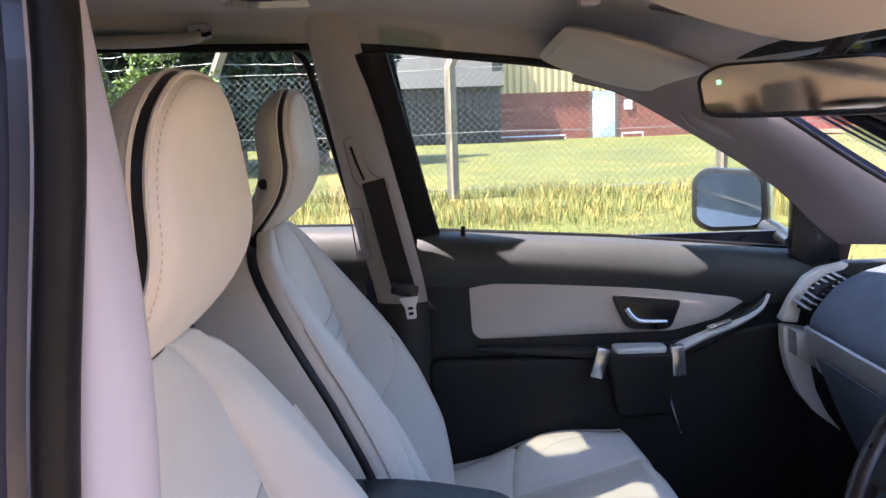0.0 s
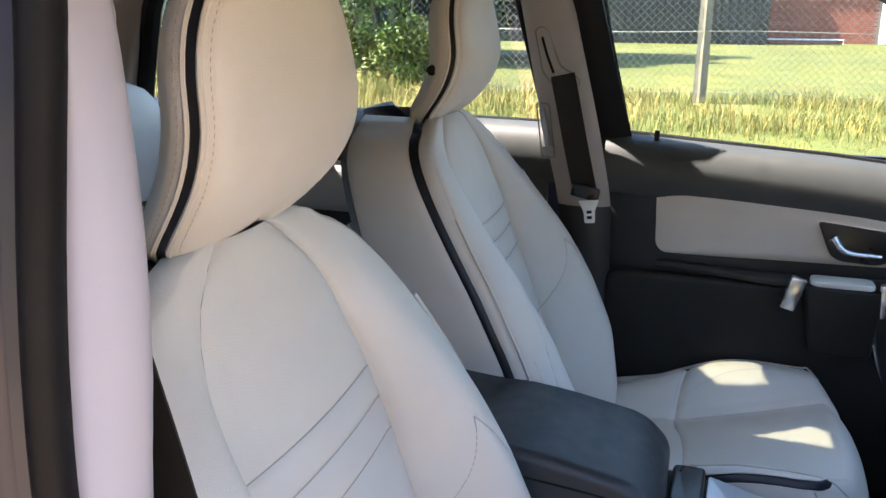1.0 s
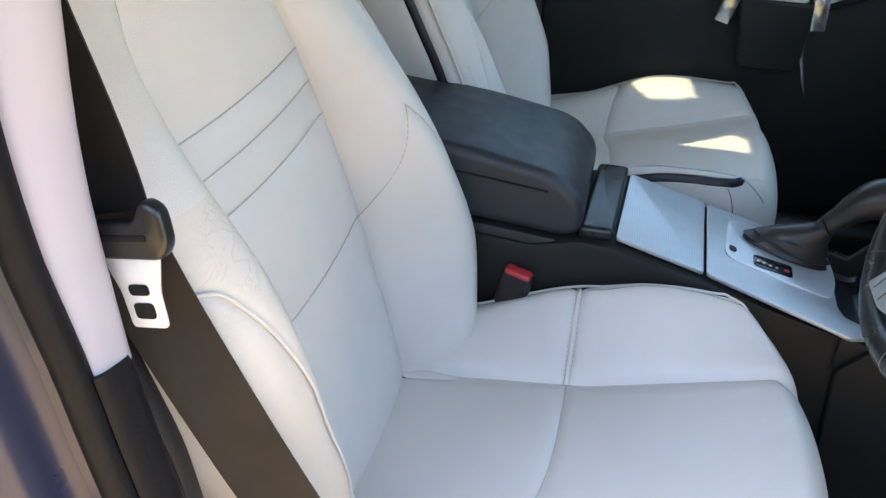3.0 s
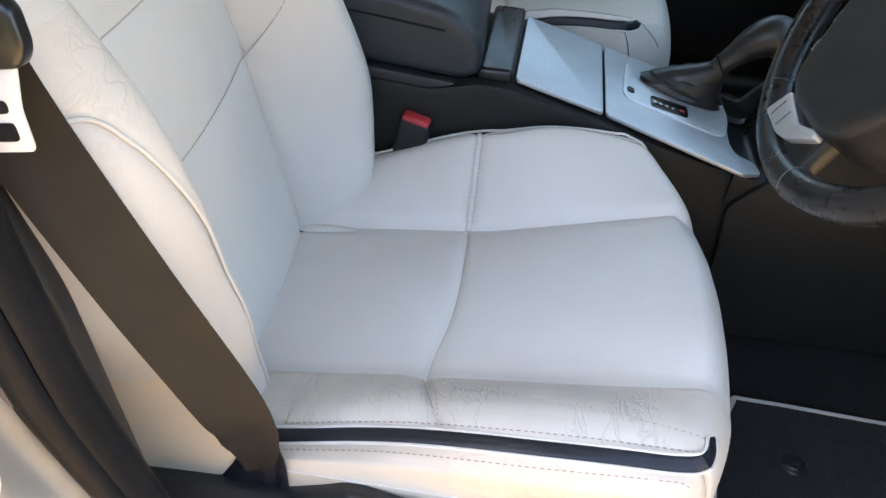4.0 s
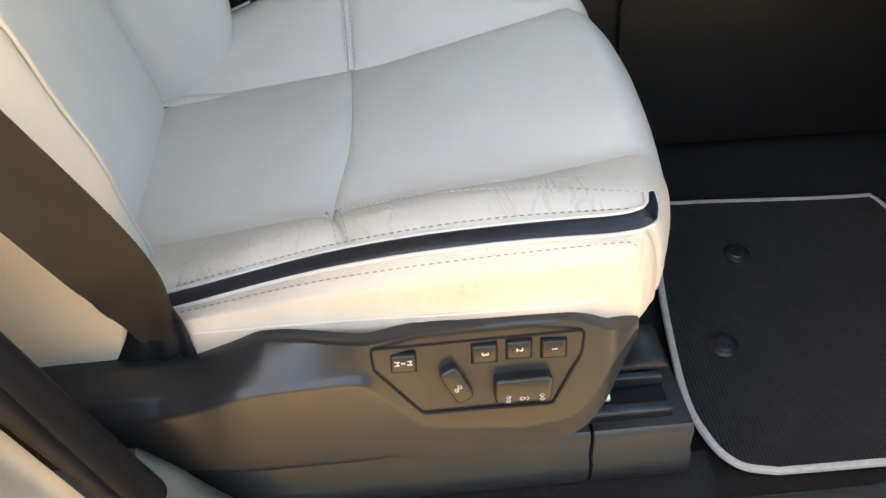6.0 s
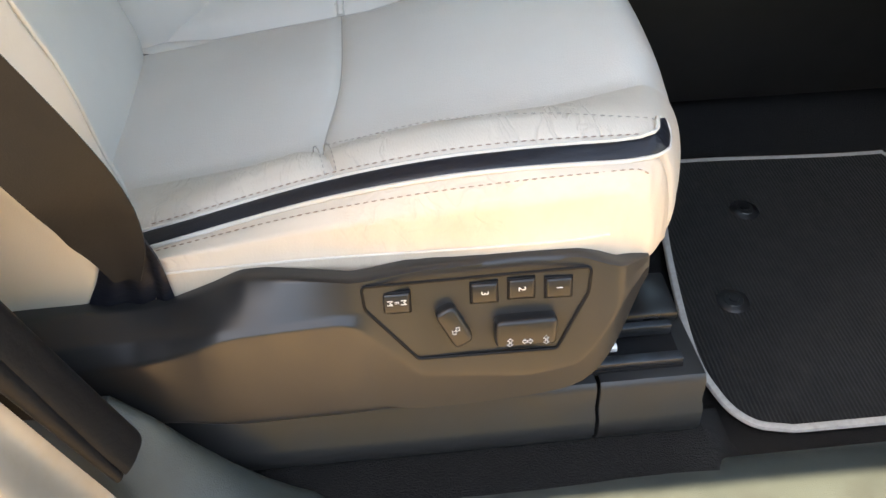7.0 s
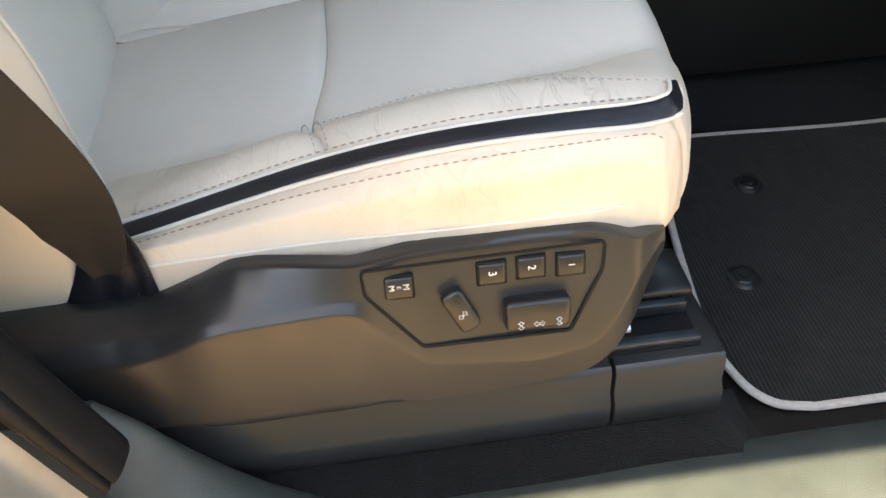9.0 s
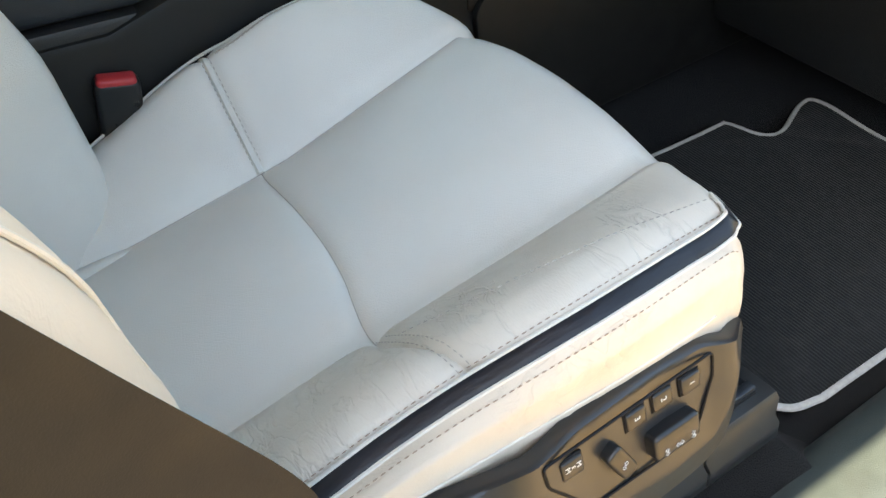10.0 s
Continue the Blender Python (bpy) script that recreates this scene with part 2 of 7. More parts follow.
TRIM = material("pale_pillar_plastic", (0.33, 0.316, 0.352), 0.6, vary=0.05, scale=6, bump=0.2, bump_scale=600, depth=0.0004)
CARPET = material("black_carpet", (0.0036, 0.0036, 0.004), 0.95, vary=0.4, scale=60, fine=0.6, fine_scale=900, bump=0.9, bump_scale=700, sheen=0.05, spec=0.15, depth=0.003)
MAT = material("black_ribbed_mat", (0.0066, 0.0063, 0.0061), 0.9, vary=0.40, scale=22, bump=0.35, bump_scale=78, kind="rib", sheen=0.1, fine=0.35, fine_scale=500, spec=0.25, depth=0.002, stain=(0.05, 0.042, 0.034), stain_amount=0.12)
PIPING = material("grey_mat_binding", (0.36, 0.34, 0.31), 0.8, vary=0.15, scale=200, bump=0.6, bump_scale=600)
ALU = material("brushed_silver_plastic", (0.58, 0.60, 0.62), 0.46, 0.75, vary=0.05, scale=30, bump=0.05, bump_scale=100, kind="comb", depth=0.0003)
CHROME = material("satin_silver", (0.68, 0.68, 0.68), 0.22, 0.9, vary=0.05)
STEEL = material("bright_steel", (0.74, 0.73, 0.70), 0.35, 0.35, vary=0.08, scale=50)
RAIL = material("dark_rail_steel", (0.07, 0.075, 0.085), 0.35, 0.8, vary=0.3, scale=40)
ARMHIDE = material("dark_armrest_hide", (0.021, 0.024, 0.029), 0.45, vary=0.2, scale=15, bump=0.35, bump_scale=420, kind="leather", depth=0.0005)
HIDE = material("black_smooth_leather", (0.020, 0.019, 0.019), 0.36, vary=0.2, scale=15, bump=0.35, bump_scale=350, kind="leather", depth=0.0005)
RIMHIDE = material("polished_black_leather", (0.016, 0.015, 0.015), 0.30, vary=0.1, scale=12, bump=0.05, bump_scale=1200, depth=0.0001)
GEARTOP = material("smooth_silver_plastic", (0.60, 0.62, 0.64), 0.42, 0.7, vary=0.05, scale=30)
WEB = material("black_belt_webbing", (0.0105, 0.0085, 0.007), 0.66, spec=0.35, vary=0.08, scale=6, bump=0.3, bump_scale=900, sheen=0.03, depth=0.0006)
RUBBER = material("black_rubber", (0.008, 0.008, 0.009), 0.5, spec=0.14, vary=0.2, scale=20, bump=0.3, bump_scale=300)
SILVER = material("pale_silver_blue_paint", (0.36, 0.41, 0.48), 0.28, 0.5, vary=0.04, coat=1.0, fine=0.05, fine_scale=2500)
# near-black blue for the body, far darker than SILVER on its mirror
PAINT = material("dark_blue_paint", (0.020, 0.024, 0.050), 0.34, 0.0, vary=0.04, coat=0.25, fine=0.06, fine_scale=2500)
RED = material("red_plastic", (0.45, 0.03, 0.035), 0.4, vary=0.08)
WHITE = material("white_legend", (0.58, 0.58, 0.57), 0.6, vary=0.03)
GLOSS = material("gloss_black", (0.01, 0.01, 0.011), 0.12, vary=0.1)
GLASS = glass("car_glass", (0.88, 0.95, 0.91))
ROOFGLASS = glass("sun_cut_glass", (0.38, 0.40, 0.36))
MIRROR = material("mirror_glass", (0.80, 0.82, 0.82), 0.02, 1.0, vary=0.01)

# ---- front seats ----
# local places: x ahead, y across from the seat's middle (minus: door side), z above the ground
CUSHION_SIDE = [(-1.0, -0.266, -0.036), (-0.86, -0.252, 0.044), (-0.80, -0.240, 0.063), (-0.70, -0.208, 0.071), (-0.58, -0.165, 0.044), (-0.51, -0.140, 0.018),
                (-0.45, -0.122, 0.000), (-0.2, -0.06, 0.010), (0.0, 0.0, 0.012), (0.2, 0.06, 0.010), (0.45, 0.122, 0.000), (0.58, 0.165, 0.042),
                (0.70, 0.206, 0.090), (0.80, 0.225, 0.082), (0.86, 0.231, 0.058), (1.0, 0.236, -0.040)]
SIDE_Y = [(v, y) for v, y, h in CUSHION_SIDE]
SIDE_H = [(v, h) for v, y, h in CUSHION_SIDE]


# the driver's door side along x: strip top, strip bottom, hem seam and foot, across and up
TOP_Y = [(0.12, -0.217), (0.16, -0.219), (0.20, -0.222), (0.25, -0.2306), (0.30, -0.2413), (0.35, -0.2475), (0.40, -0.247), (0.48, -0.244)]
TOP_Z = [(0.05, 0.650), (0.12, 0.667), (0.16, 0.678), (0.20, 0.6908), (0.25, 0.7098), (0.30, 0.7277), (0.35, 0.7386), (0.40, 0.7405), (0.48, 0.738)]
LOW_Y = [(0.12, -0.233), (0.16, -0.2348), (0.20, -0.2355), (0.25, -0.2428), (0.30, -0.2531), (0.35, -0.2603), (0.40, -0.2598), (0.44, -0.257), (0.48, -0.255)]
LOW_Z = [(0.05, 0.642), (0.12, 0.661), (0.16, 0.673), (0.20, 0.6855), (0.25, 0.7045), (0.30, 0.7215), (0.35, 0.7325), (0.40, 0.734), (0.44, 0.732), (0.48, 0.730)]
HEM_Y = [(0.05, -0.250), (0.15, -0.257), (0.25, -0.268), (0.35, -0.273), (0.48, -0.274)]
HEM_Z = [(0.05, 0.645), (0.15, 0.662), (0.25, 0.675), (0.35, 0.678), (0.48, 0.679)]
FOOT_Z = [(0.05, 0.62), (0.15, 0.63), (0.25, 0.64), (0.35, 0.642), (0.48, 0.645)]


def smooth_table(table, v, r=0.05):
    return (lerp(table, v - r) + 2 * lerp(table, v) + lerp(table, v + r)) / 4


def cushion_point(s, v):
    y = smooth_table(SIDE_Y, v, 0.03)
    h = smooth_table(SIDE_H, v, 0.05 if -0.75 < v < -0.3 else 0.03)
    y0 = y
    w = min(1.15, abs(y) / 0.235)
    xb, xf = 0.03, 0.566 - (0.050 if y < 0 else 0.045) * w * w - (0.0 if y < 0 else 0.060) * max(0.0, (w - 0.55) / 0.45) ** 2
    r = 0.052 - 0.020 * w * w
    xt = xf - r
    if s < 0.78:
        x, a = xb + 0.501 * s / 0.78, 0.0
        k = min(1.0, max(0.0, (x - 0.22) / 0.311))
        x += (xt - 0.531) * k * k * (1.5 - 0.5 * k)
    else:
        a = (s - 0.78) / 0.22 * math.pi / 2
        x = xt + r * math.sin(a)
    fade = 1 - (0.82 if y < 0 else 0.74) * max(0.0, (min(x, xt) - 0.34) / 0.17) ** 1.5 
    kb = min(1.0, max(0.0, (0.29 - x) / 0.19))
    back = 1 - 0.62 * kb * kb * (3 - 2 * kb)
    base = 0.652 + 0.135 * (min(x, xt) - 0.27) + 0.13 * max(0.0, min(x, xt) - 0.30)
    z = base + (h if h < 0.012 else 0.012 + (h - 0.012) * fade * back)
    if v < -0.86:
        x -= 0.030 * ((-v - 0.86) / 0.14) ** 2 * max(0.0, min(1.0, (x - 0.40) / 0.08))
        z -= 0.16 * max(0.0, min(x, xt) - 0.28) * (-v - 0.86) / 0.14
    x -= 0.020 * math.exp(-((v + 0.45) / 0.28) ** 2 - ((x - 0.27) / 0.10) ** 2)
    # the middle panel widens towards the front
    y += math.copysign((0.026 if y0 < 0 else 0.006) * max(0.0, min(1.0, (x - 0.27) / 0.27)) * max(0.0, 1 - abs(abs(y0) - 0.122) / 0.10), y0) if y0 else 0.0
    if v < -0.58:
        # the door side leans out below the bolster; the strip lies on its shoulder
        xx, k = min(x, 0.48), 1 - max(0.0, (s - 0.78) / 0.22) ** 2
        dy, dz = [(-0.58, 0.0)], [(-0.58, 0.0)]
        for vv, part_k, ty, tz in ((-0.70, 0.5, TOP_Y, TOP_Z), (-0.80, 1.0, TOP_Y, TOP_Z), (-0.838, 1.0, LOW_Y, LOW_Z), (-0.955, 1.0, HEM_Y, HEM_Z), (-1.0, 1.0, HEM_Y, FOOT_Z)):
            ref = -0.80 if vv == -0.70 else vv
            y1 = smooth_table(SIDE_Y, ref, 0.03)
            h1 = smooth_table(SIDE_H, ref, 0.03)
            z1 = base + (h1 if h1 < 0.012 else 0.012 + (h1 - 0.012) * fade * back)
            if ref < -0.86:
                z1 -= 0.16 * max(0.0, min(x, xt) - 0.28) * (-ref - 0.86) / 0.14
            dy.insert(0, (vv, part_k * (smooth_table(ty, xx, 0.02) - y1)))
            dz.insert(0, (vv, part_k * (smooth_table(tz, xx, 0.02) - z1)))
        y += lerp(dy, v)
        z += lerp(dz, v) * k
        y -= 0.006 * max(0.0, 1 - abs(v + 0.89) / 0.05)
        x -= 0.018 * min(1.0, max(0.0, (-v - 0.80) / 0.10)) * max(0.0, min(1.0, (x - 0.36) / 0.12))
    bottom = 0.605 + 0.045 * min(1.0, abs(y) / 0.25) ** 2
    if a:
        z -= max(0.0, z - bottom) * (1 - math.cos(a))
    return Vector((x, y, z))


BACK_W = [(0.58, 0.205), (0.66, 0.220), (0.74, 0.246), (0.84, 0.266), (0.94, 0.262), (1.04, 0.244), (1.10, 0.228), (1.15, 0.208), (1.19, 0.180), (1.215, 0.145), (1.23, 0.105), (1.238, 0.06)]
BACK_F = [(0.58, 0.045), (0.68, 0.088), (0.80, 0.108), (0.92, 0.098), (1.0, 0.078), (1.08, 0.046), (1.15, 0.018), (1.2, 0.0), (1.3, 0.0)]
BACK_C = [(0.58, 0.098), (0.66, 0.104), (0.88, 0.125), (1.08, 0.122), (1.17, 0.105), (1.22, 0.07), (1.238, 0.03)]


def back_line(z):
    return 0.072 - 0.240 * (z - 0.62) - 0.012 * max(0.0, (0.655 - z) / 0.05) ** 2


def back_point(s, v, door_side=None):
    """v: 0 the middle, 0.45 the panel seam, 0.8 the bolster's outer edge, 0.86 and 0.92 the black strip, 1 the rear edge."""
    z = 0.58 + 0.658 * s
    w, f, c = smooth_table(BACK_W, z, 0.02), smooth_table(BACK_F, z, 0.02), smooth_table(BACK_C, z, 0.02)
    side, q = (1 if v >= 0 else -1), abs(v)
    if door_side and v < 0:
        f *= smooth_table(door_side, z, 0.03)
    x0 = back_line(z)
    deep = lerp([(0.58, 0.20), (0.80, 0.17), (1.05, 0.12), (1.24, 0.075)], z)
    if q <= 0.45:
        k = q / 0.45
        y, x = c * k, x0 + 0.008 * (1 - k * k)
    elif q <= 0.8:
        k = (q - 0.45) / 0.35
        y = c + (w - 0.012 - c) * k
        x = x0 + f * math.sin(min(1.0, k / 0.5) * math.pi / 2) - 0.38 * f * max(0.0, (k - 0.5) / 0.5) ** 2
    else:
        k = (q - 0.8) / 0.2
        y = w - 0.012 + 0.012 * math.sin(k * math.pi * 0.8) - 0.02 * max(0.0, k - 0.7)
        back_off = 0.034 * k / 0.475 if k < 0.475 else 0.034 + (deep + 0.016) * (k - 0.475) / 0.525
        x = x0 + 0.62 * f - back_off
    return Vector((x, side * y, z))


def near_line(p, a, b):
    """The distance from p to the stretch from a to b."""
    dx, dy = b[0] - a[0], b[1] - a[1]
    t = max(0.0, min(1.0, ((p[0] - a[0]) * dx + (p[1] - a[1]) * dy) / (dx * dx + dy * dy)))
    return math.hypot(p[0] - a[0] - t * dx, p[1] - a[1] - t * dy)


def puffed(fn, u0, u1, v0, v1, swell=0.008, roll=0.007, wrinkle=0.0, seed=0.0, edges=(1, 1, 1, 1), grooves=()):
    """A panel of a seat: its edges sink into the seams."""
    e = 1e-3

    def at(a, b):
        u, v = u0 + (u1 - u0) * a, v0 + (v1 - v0) * b
        p = fn(u, v)
        uu, vv = min(u + e, 1), min(v + e, 1)
        du = fn(uu, v) - fn(uu - 2 * e, v)
        dv = fn(u, vv) - fn(u, vv - 2 * e)
        n = du.cross(dv)
        n = n.normalized() if n.length > 1e-12 else Vector((0, 0, 1))
        lu, lv = (fn(u1, v) - fn(u0, v)).length, (fn(u, v1) - fn(u, v0)).length
        d = min(x if k else 1.0 for x, k in zip((a * lu, (1 - a) * lu, b * lv, (1 - b) * lv), edges))
        k = 1 - math.exp(-d / roll)
        off = swell * (k - 1)
        for line in grooves:
            g = min(near_line((u * 0.658, v * 0.37), (c[0] * 0.658, c[1] * 0.37), (f[0] * 0.658, f[1] * 0.37)) for c, f in zip(line, line[1:]))
            off -= 0.0042 * math.exp(-g / 0.0045)
        if wrinkle:
            q = noise.noise(Vector((p.x * 80 + seed, p.y * 25, p.z * 25))) + 0.7 * noise.noise(Vector((p.x * 190, p.y * 60 + seed, p.z * 50)))
            off += wrinkle * q * min(1.0, d / 0.008) * max(0.0, min(1.0, 0.6 + 1.6 * noise.noise(Vector((p.x * 9 + seed, p.y * 9, p.z * 9)))))
        return p + n * off
    return at


def seat_panel(name, fn, rect, parent, mat, n=(24, 16), put=None, swell=0.008, roll=0.007, wrinkle=0.0, label="", seed=0.0, mirror=1, edges=(1, 1, 1, 1), grooves=()):
    f = puffed(fn, *rect, swell, roll, wrinkle, seed, edges, grooves)

    def warp(t):
        return 0.5 - 0.5 * math.cos(math.pi * t)

    def at(a, b):
        a, b = 0.35 * a + 0.65 * warp(a), 0.35 * b + 0.65 * warp(b)
        return put(f(a, b))
    return part(name, sheet(at, n[0], n[1], 0.0, flip=mirror < 0), mat, parent, label, sharp=70)


def surface_line(fn, path, put, n=40, lift=0.0008):
    """Points along a line (u, v) of a seat's skin."""
    out = []
    for p in curve([(u, v, 0) for u, v in path], n):
        q = fn(p.x, p.y)
        e = 1e-3
        nn = (fn(min(p.x + e, 1), p.y) - fn(p.x - e, p.y)).cross(fn(p.x, p.y + e) - fn(p.x, p.y - e))
        nn = nn.normalized() if nn.length else Vector((0, 0, 1))
        out.append(put(q + nn * lift))
    return out


HEAD_BAND = [(1.215, -0.118), (1.240, -0.092), (1.257, -0.074), (1.28, -0.054), (1.307, -0.038), (1.335, -0.030), (1.387, -0.031), (1.42, -0.029), (1.445, -0.024)]
HEAD_SIDE = [(1.215, 0.070), (1.225, 0.104), (1.24, 0.110), (1.27, 0.115), (1.317, 0.116), (1.36, 0.115), (1.40, 0.111), (1.425, 0.107), (1.443, 0.101)]
HEAD_DEEP = [(0, -0.048), (0.1, -0.046), (0.77, -0.0075), (0.86, 0.0075), (0.93, 0.021), (1, 0.026)]
HEAD_SIZE = [(0, 0.45), (0.06, 0.62), (0.18, 0.76), (0.40, 0.90), (0.60, 0.975), (0.76, 1.0), (0.86, 0.985), (0.91, 0.93), (0.955, 0.78), (0.985, 0.45), (1, 0.0)]


def head_ring(t, a):
    """Headrest: t along its depth (0 rear, 1 front), a round its outline."""
    size = smooth_table(HEAD_SIZE, t, 0.012) if t < 0.985 else lerp(HEAD_SIZE, t)
    c, s = math.cos(a), math.sin(a)
    n = 2.6 if s > 0 else 2.6 + 2.4 * s * s
    k = (abs(c) ** n + abs(s) ** n) ** (-1 / n)
    u, w = c * k, s * k
    z = 1.332 + w * (0.120 if w > 0 else 0.110)
    y = u * 0.115 * (lerp(HEAD_SIDE, z) / 0.115 if abs(w) < 0.93 else lerp(HEAD_SIDE, 1.332 + 0.93 * (z - 1.332)) / 0.115) ** 0.9
    zz = (z - 1.332) * (size if w > 0 or t > 0.8 else 0.35 + 0.65 * size)
    y *= size
    # a tucked fold below the middle of the pad
    if t > 0.86 and w < -0.6 and size > 0.6:
        zz += 0.018 * math.exp(-((y - 0.02) / 0.016) ** 2) * min(1.0, (t - 0.86) / 0.03)
    z = 1.332 + zz
    x = smooth_table(HEAD_BAND, z, 0.012) + smooth_table(HEAD_DEEP, t, 0.03)
    return Vector((x, y, z))


FAR_W = [(0.60, 0.008), (0.75, 0.013), (0.85, 0.004), (0.93, -0.006), (1.0, -0.002), (1.06, 0.010), (1.12, 0.020), (1.19, 0.028), (1.238, 0.03)]
DOOR_W = [(0.60, 0.010), (0.80, 0.026), (1.0, 0.026), (1.12, 0.014), (1.24, 0.0)]


def front_seat(name, yc, mirror, dx, dz, rake, label, driver):
    st = thing(name, (0, yc, 0), label, "car seat", "front car seats")

    def put(p):
        return Vector((p.x + dx, mirror * p.y, p.z + dz))

    def put_back(p):
        # the backrest leans a little outwards and is set at its own rake
        return Vector((p.x + dx + rake * (p.z - 0.62), mirror * p.y * (1 + (0.12 if driver and p.y > 0 and p.z < 1.2 else 0.0) * min(1.0, max(0.0, (1.2 - p.z) / 0.2))) - 0.14 * (p.z - 0.64), p.z + dz))

    def cushion(u, v):
        return cushion_point(u, v)

    sc = 0.378
    # the driver's door-side bolster is squashed low down
    slim = [(0.58, 0.42), (0.70, 0.50), (0.76, 0.64), (0.82, 0.68), (0.90, 0.84), (1.0, 1.0)] if driver else None
    cp = lambda nm, rect, n=(22, 14), mt=LEATHER, **k: seat_panel(nm, cushion, rect, st, mt, n, put, mirror=mirror, **k)
    cp("cushion_panel", (0.0, sc, -0.45, 0.45), (26, 30), edges=(1, 1, 0, 1))
    cp("cushion_panel", (sc, 1.0, -0.45, 0.45), (44, 30), edges=(1, 1, 0, 1))
    cp("bolster_panel", (0.0, sc, 0.45, 0.819), (26, 22), edges=(1, 1, 1, 0))
    cp("bolster_panel", (sc, 1.0, 0.45, 0.819), (44, 22), edges=(1, 1, 1, 0))
    cp("bolster_panel", (0.0, sc, -0.819, -0.45), (44, 28), WORN if driver else LEATHER, wrinkle=0.0011 if driver else 0.0, edges=(1, 1, 1, 0), label="creased worn cream leather" if driver else "")
    cp("bolster_panel", (sc, 1.0, -0.819, -0.45), (60, 28), WORN if driver else LEATHER, wrinkle=0.0004 if driver else 0.0, edges=(1, 1, 1, 0))
    for sgn in (-1, 1):
        lo, hi = sorted((sgn * 0.819, sgn * 1.0))
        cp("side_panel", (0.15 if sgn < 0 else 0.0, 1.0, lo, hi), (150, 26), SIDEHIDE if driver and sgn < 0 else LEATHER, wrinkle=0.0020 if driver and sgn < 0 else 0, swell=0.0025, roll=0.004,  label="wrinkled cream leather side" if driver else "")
        # the black strip runs along the shoulder and hooks up round the front of the bolster
        way = [(0.10, sgn * 0.819), (0.3, sgn * 0.819), (0.5, sgn * 0.819), (0.68, sgn * 0.819), (0.755, sgn * 0.818), (0.805, sgn * 0.806), (0.828, sgn * 0.775), (0.83, sgn * 0.735), (0.826, sgn * 0.705)]
        mid, nrm = [], []
        for q in curve([(u, v, 0) for u, v in way], 110):
            e = 1e-3
            nn = (cushion_point(q.x + e, q.y) - cushion_point(q.x - e, q.y)).cross(cushion_point(q.x, q.y + e) - cushion_point(q.x, q.y - e))
            mid.append(cushion_point(q.x, q.y))
            nrm.append(nn.normalized())

        def strip_at(a, b, sgn=sgn, mid=mid, nrm=nrm, out=0.0018):
            i = min(110, int(round(a * 110)))
            d = (mid[min(i + 1, 110)] - mid[max(i - 1, 0)]).normalized()
            n = (nrm[max(0, i - 2)] + nrm[i] + nrm[min(110, i + 2)]).normalized()
            half = 0.0078 * (1 - 0.75 * max(0.0, (a - 0.88) / 0.12) ** 2)
            e = 2 * b - 1
            p = mid[i] + d.cross(n).normalized() * half * e + n * (out - 0.0022 * e ** 4)
            if abs(e) < 0.9:
                p += n * 0.0005 * noise.noise(Vector((p.x * 90, p.y * 140, p.z * 60)))
            return put(p)
        part("strip", sheet(strip_at, 110, 8, flip=mirror > 0), STRIP, st, "black leather strip")
        for e in (0.0, 1.0):
            part("piping", tube([strip_at(k / 110, e) + Vector((0, 0, 0.0008)) for k in range(111)], 0.0016, 6), LEATHER, st)
    # seams with their threads
    tube_line = lambda nm, path, r, mt, n=50, fn=cushion, lift=0.0: part(nm, tube(surface_line(fn, path, put, n, lift), r, 6), mt, st)
    tuck = [put(cushion(u, 0.445)) + Vector((dx_, 0, dz_)) for u, dx_, dz_ in ((0.0, -0.07, -0.016), (0.0, -0.03, -0.015), (0.0, 0.0, -0.0135), (0.06, 0.0, -0.0112), (0.12, 0.0, -0.013), (0.2, 0.0, -0.022))]
    part("tucked_edge", tube(curve(tuck, 24), 0.0125, 10), LEATHER, st)
    tube_line("seam", [(sc, -0.45), (sc, 0.0), (sc, 0.45)], 0.0006, THREAD, lift=-0.0078)
    tube_line("seam", [(0.05, 0.45), (sc, 0.45), (0.7, 0.45), (0.9, 0.45)], 0.0006, THREAD, lift=-0.0078)
    tube_line("seam_welt", [(sc, 0.45), (sc, 0.62), (sc, 0.81), (sc, 0.85)], 0.0042, LEATHER, lift=-0.0062)
    tube_line("piping", [(0.16, -0.955), (0.4, -0.955), (0.7, -0.955), (0.82, -0.95)], 0.0009, LEATHER, lift=0.0003)
    for v in (-0.860, -0.782):
        part("stitching", stitches(surface_line(cushion, [(0.16, v), (0.3, v), (0.6, v), (0.84, v)], put, 80, 0.0006), 0.0036, 0.0024, 0.00055), THREAD_DARK, st)
    part("stitching", stitches(surface_line(cushion, [(sc + 0.01, -0.56), (sc + 0.12, -0.65), (0.66, -0.70), (0.80, -0.735), (0.85, -0.775)], put, 80, 0.0012), 0.0036, 0.0024, 0.00055), THREAD, st)
    for d in (-0.007, 0.007):
        part("stitching", stitches(surface_line(cushion, [(sc + d, 0.47), (sc + d, 0.6), (sc + d, 0.78)], put, 40, 0.0006), 0.0036, 0.0024, 0.00055), THREAD, st)
        part("stitching", stitches(surface_line(cushion, [(sc + d, -0.5), (sc + d, -0.62), (sc + d, -0.79)], put, 40, 0.0006), 0.0036, 0.0024, 0.00055), THREAD, st)
    tube_line("seam", [(sc + 0.02, 0.705), (0.6, 0.745), (0.8, 0.705), (0.9, 0.625)], 0.0007, THREAD, lift=0.0)
    part("stitching", stitches(surface_line(cushion, [(sc + 0.02, 0.70), (0.6, 0.74), (0.8, 0.70), (0.9, 0.62)], put, 60, 0.0006), 0.005, 0.001, 0.0008), THREAD, st)

    # backrest
    wide = FAR_W if driver else DOOR_W

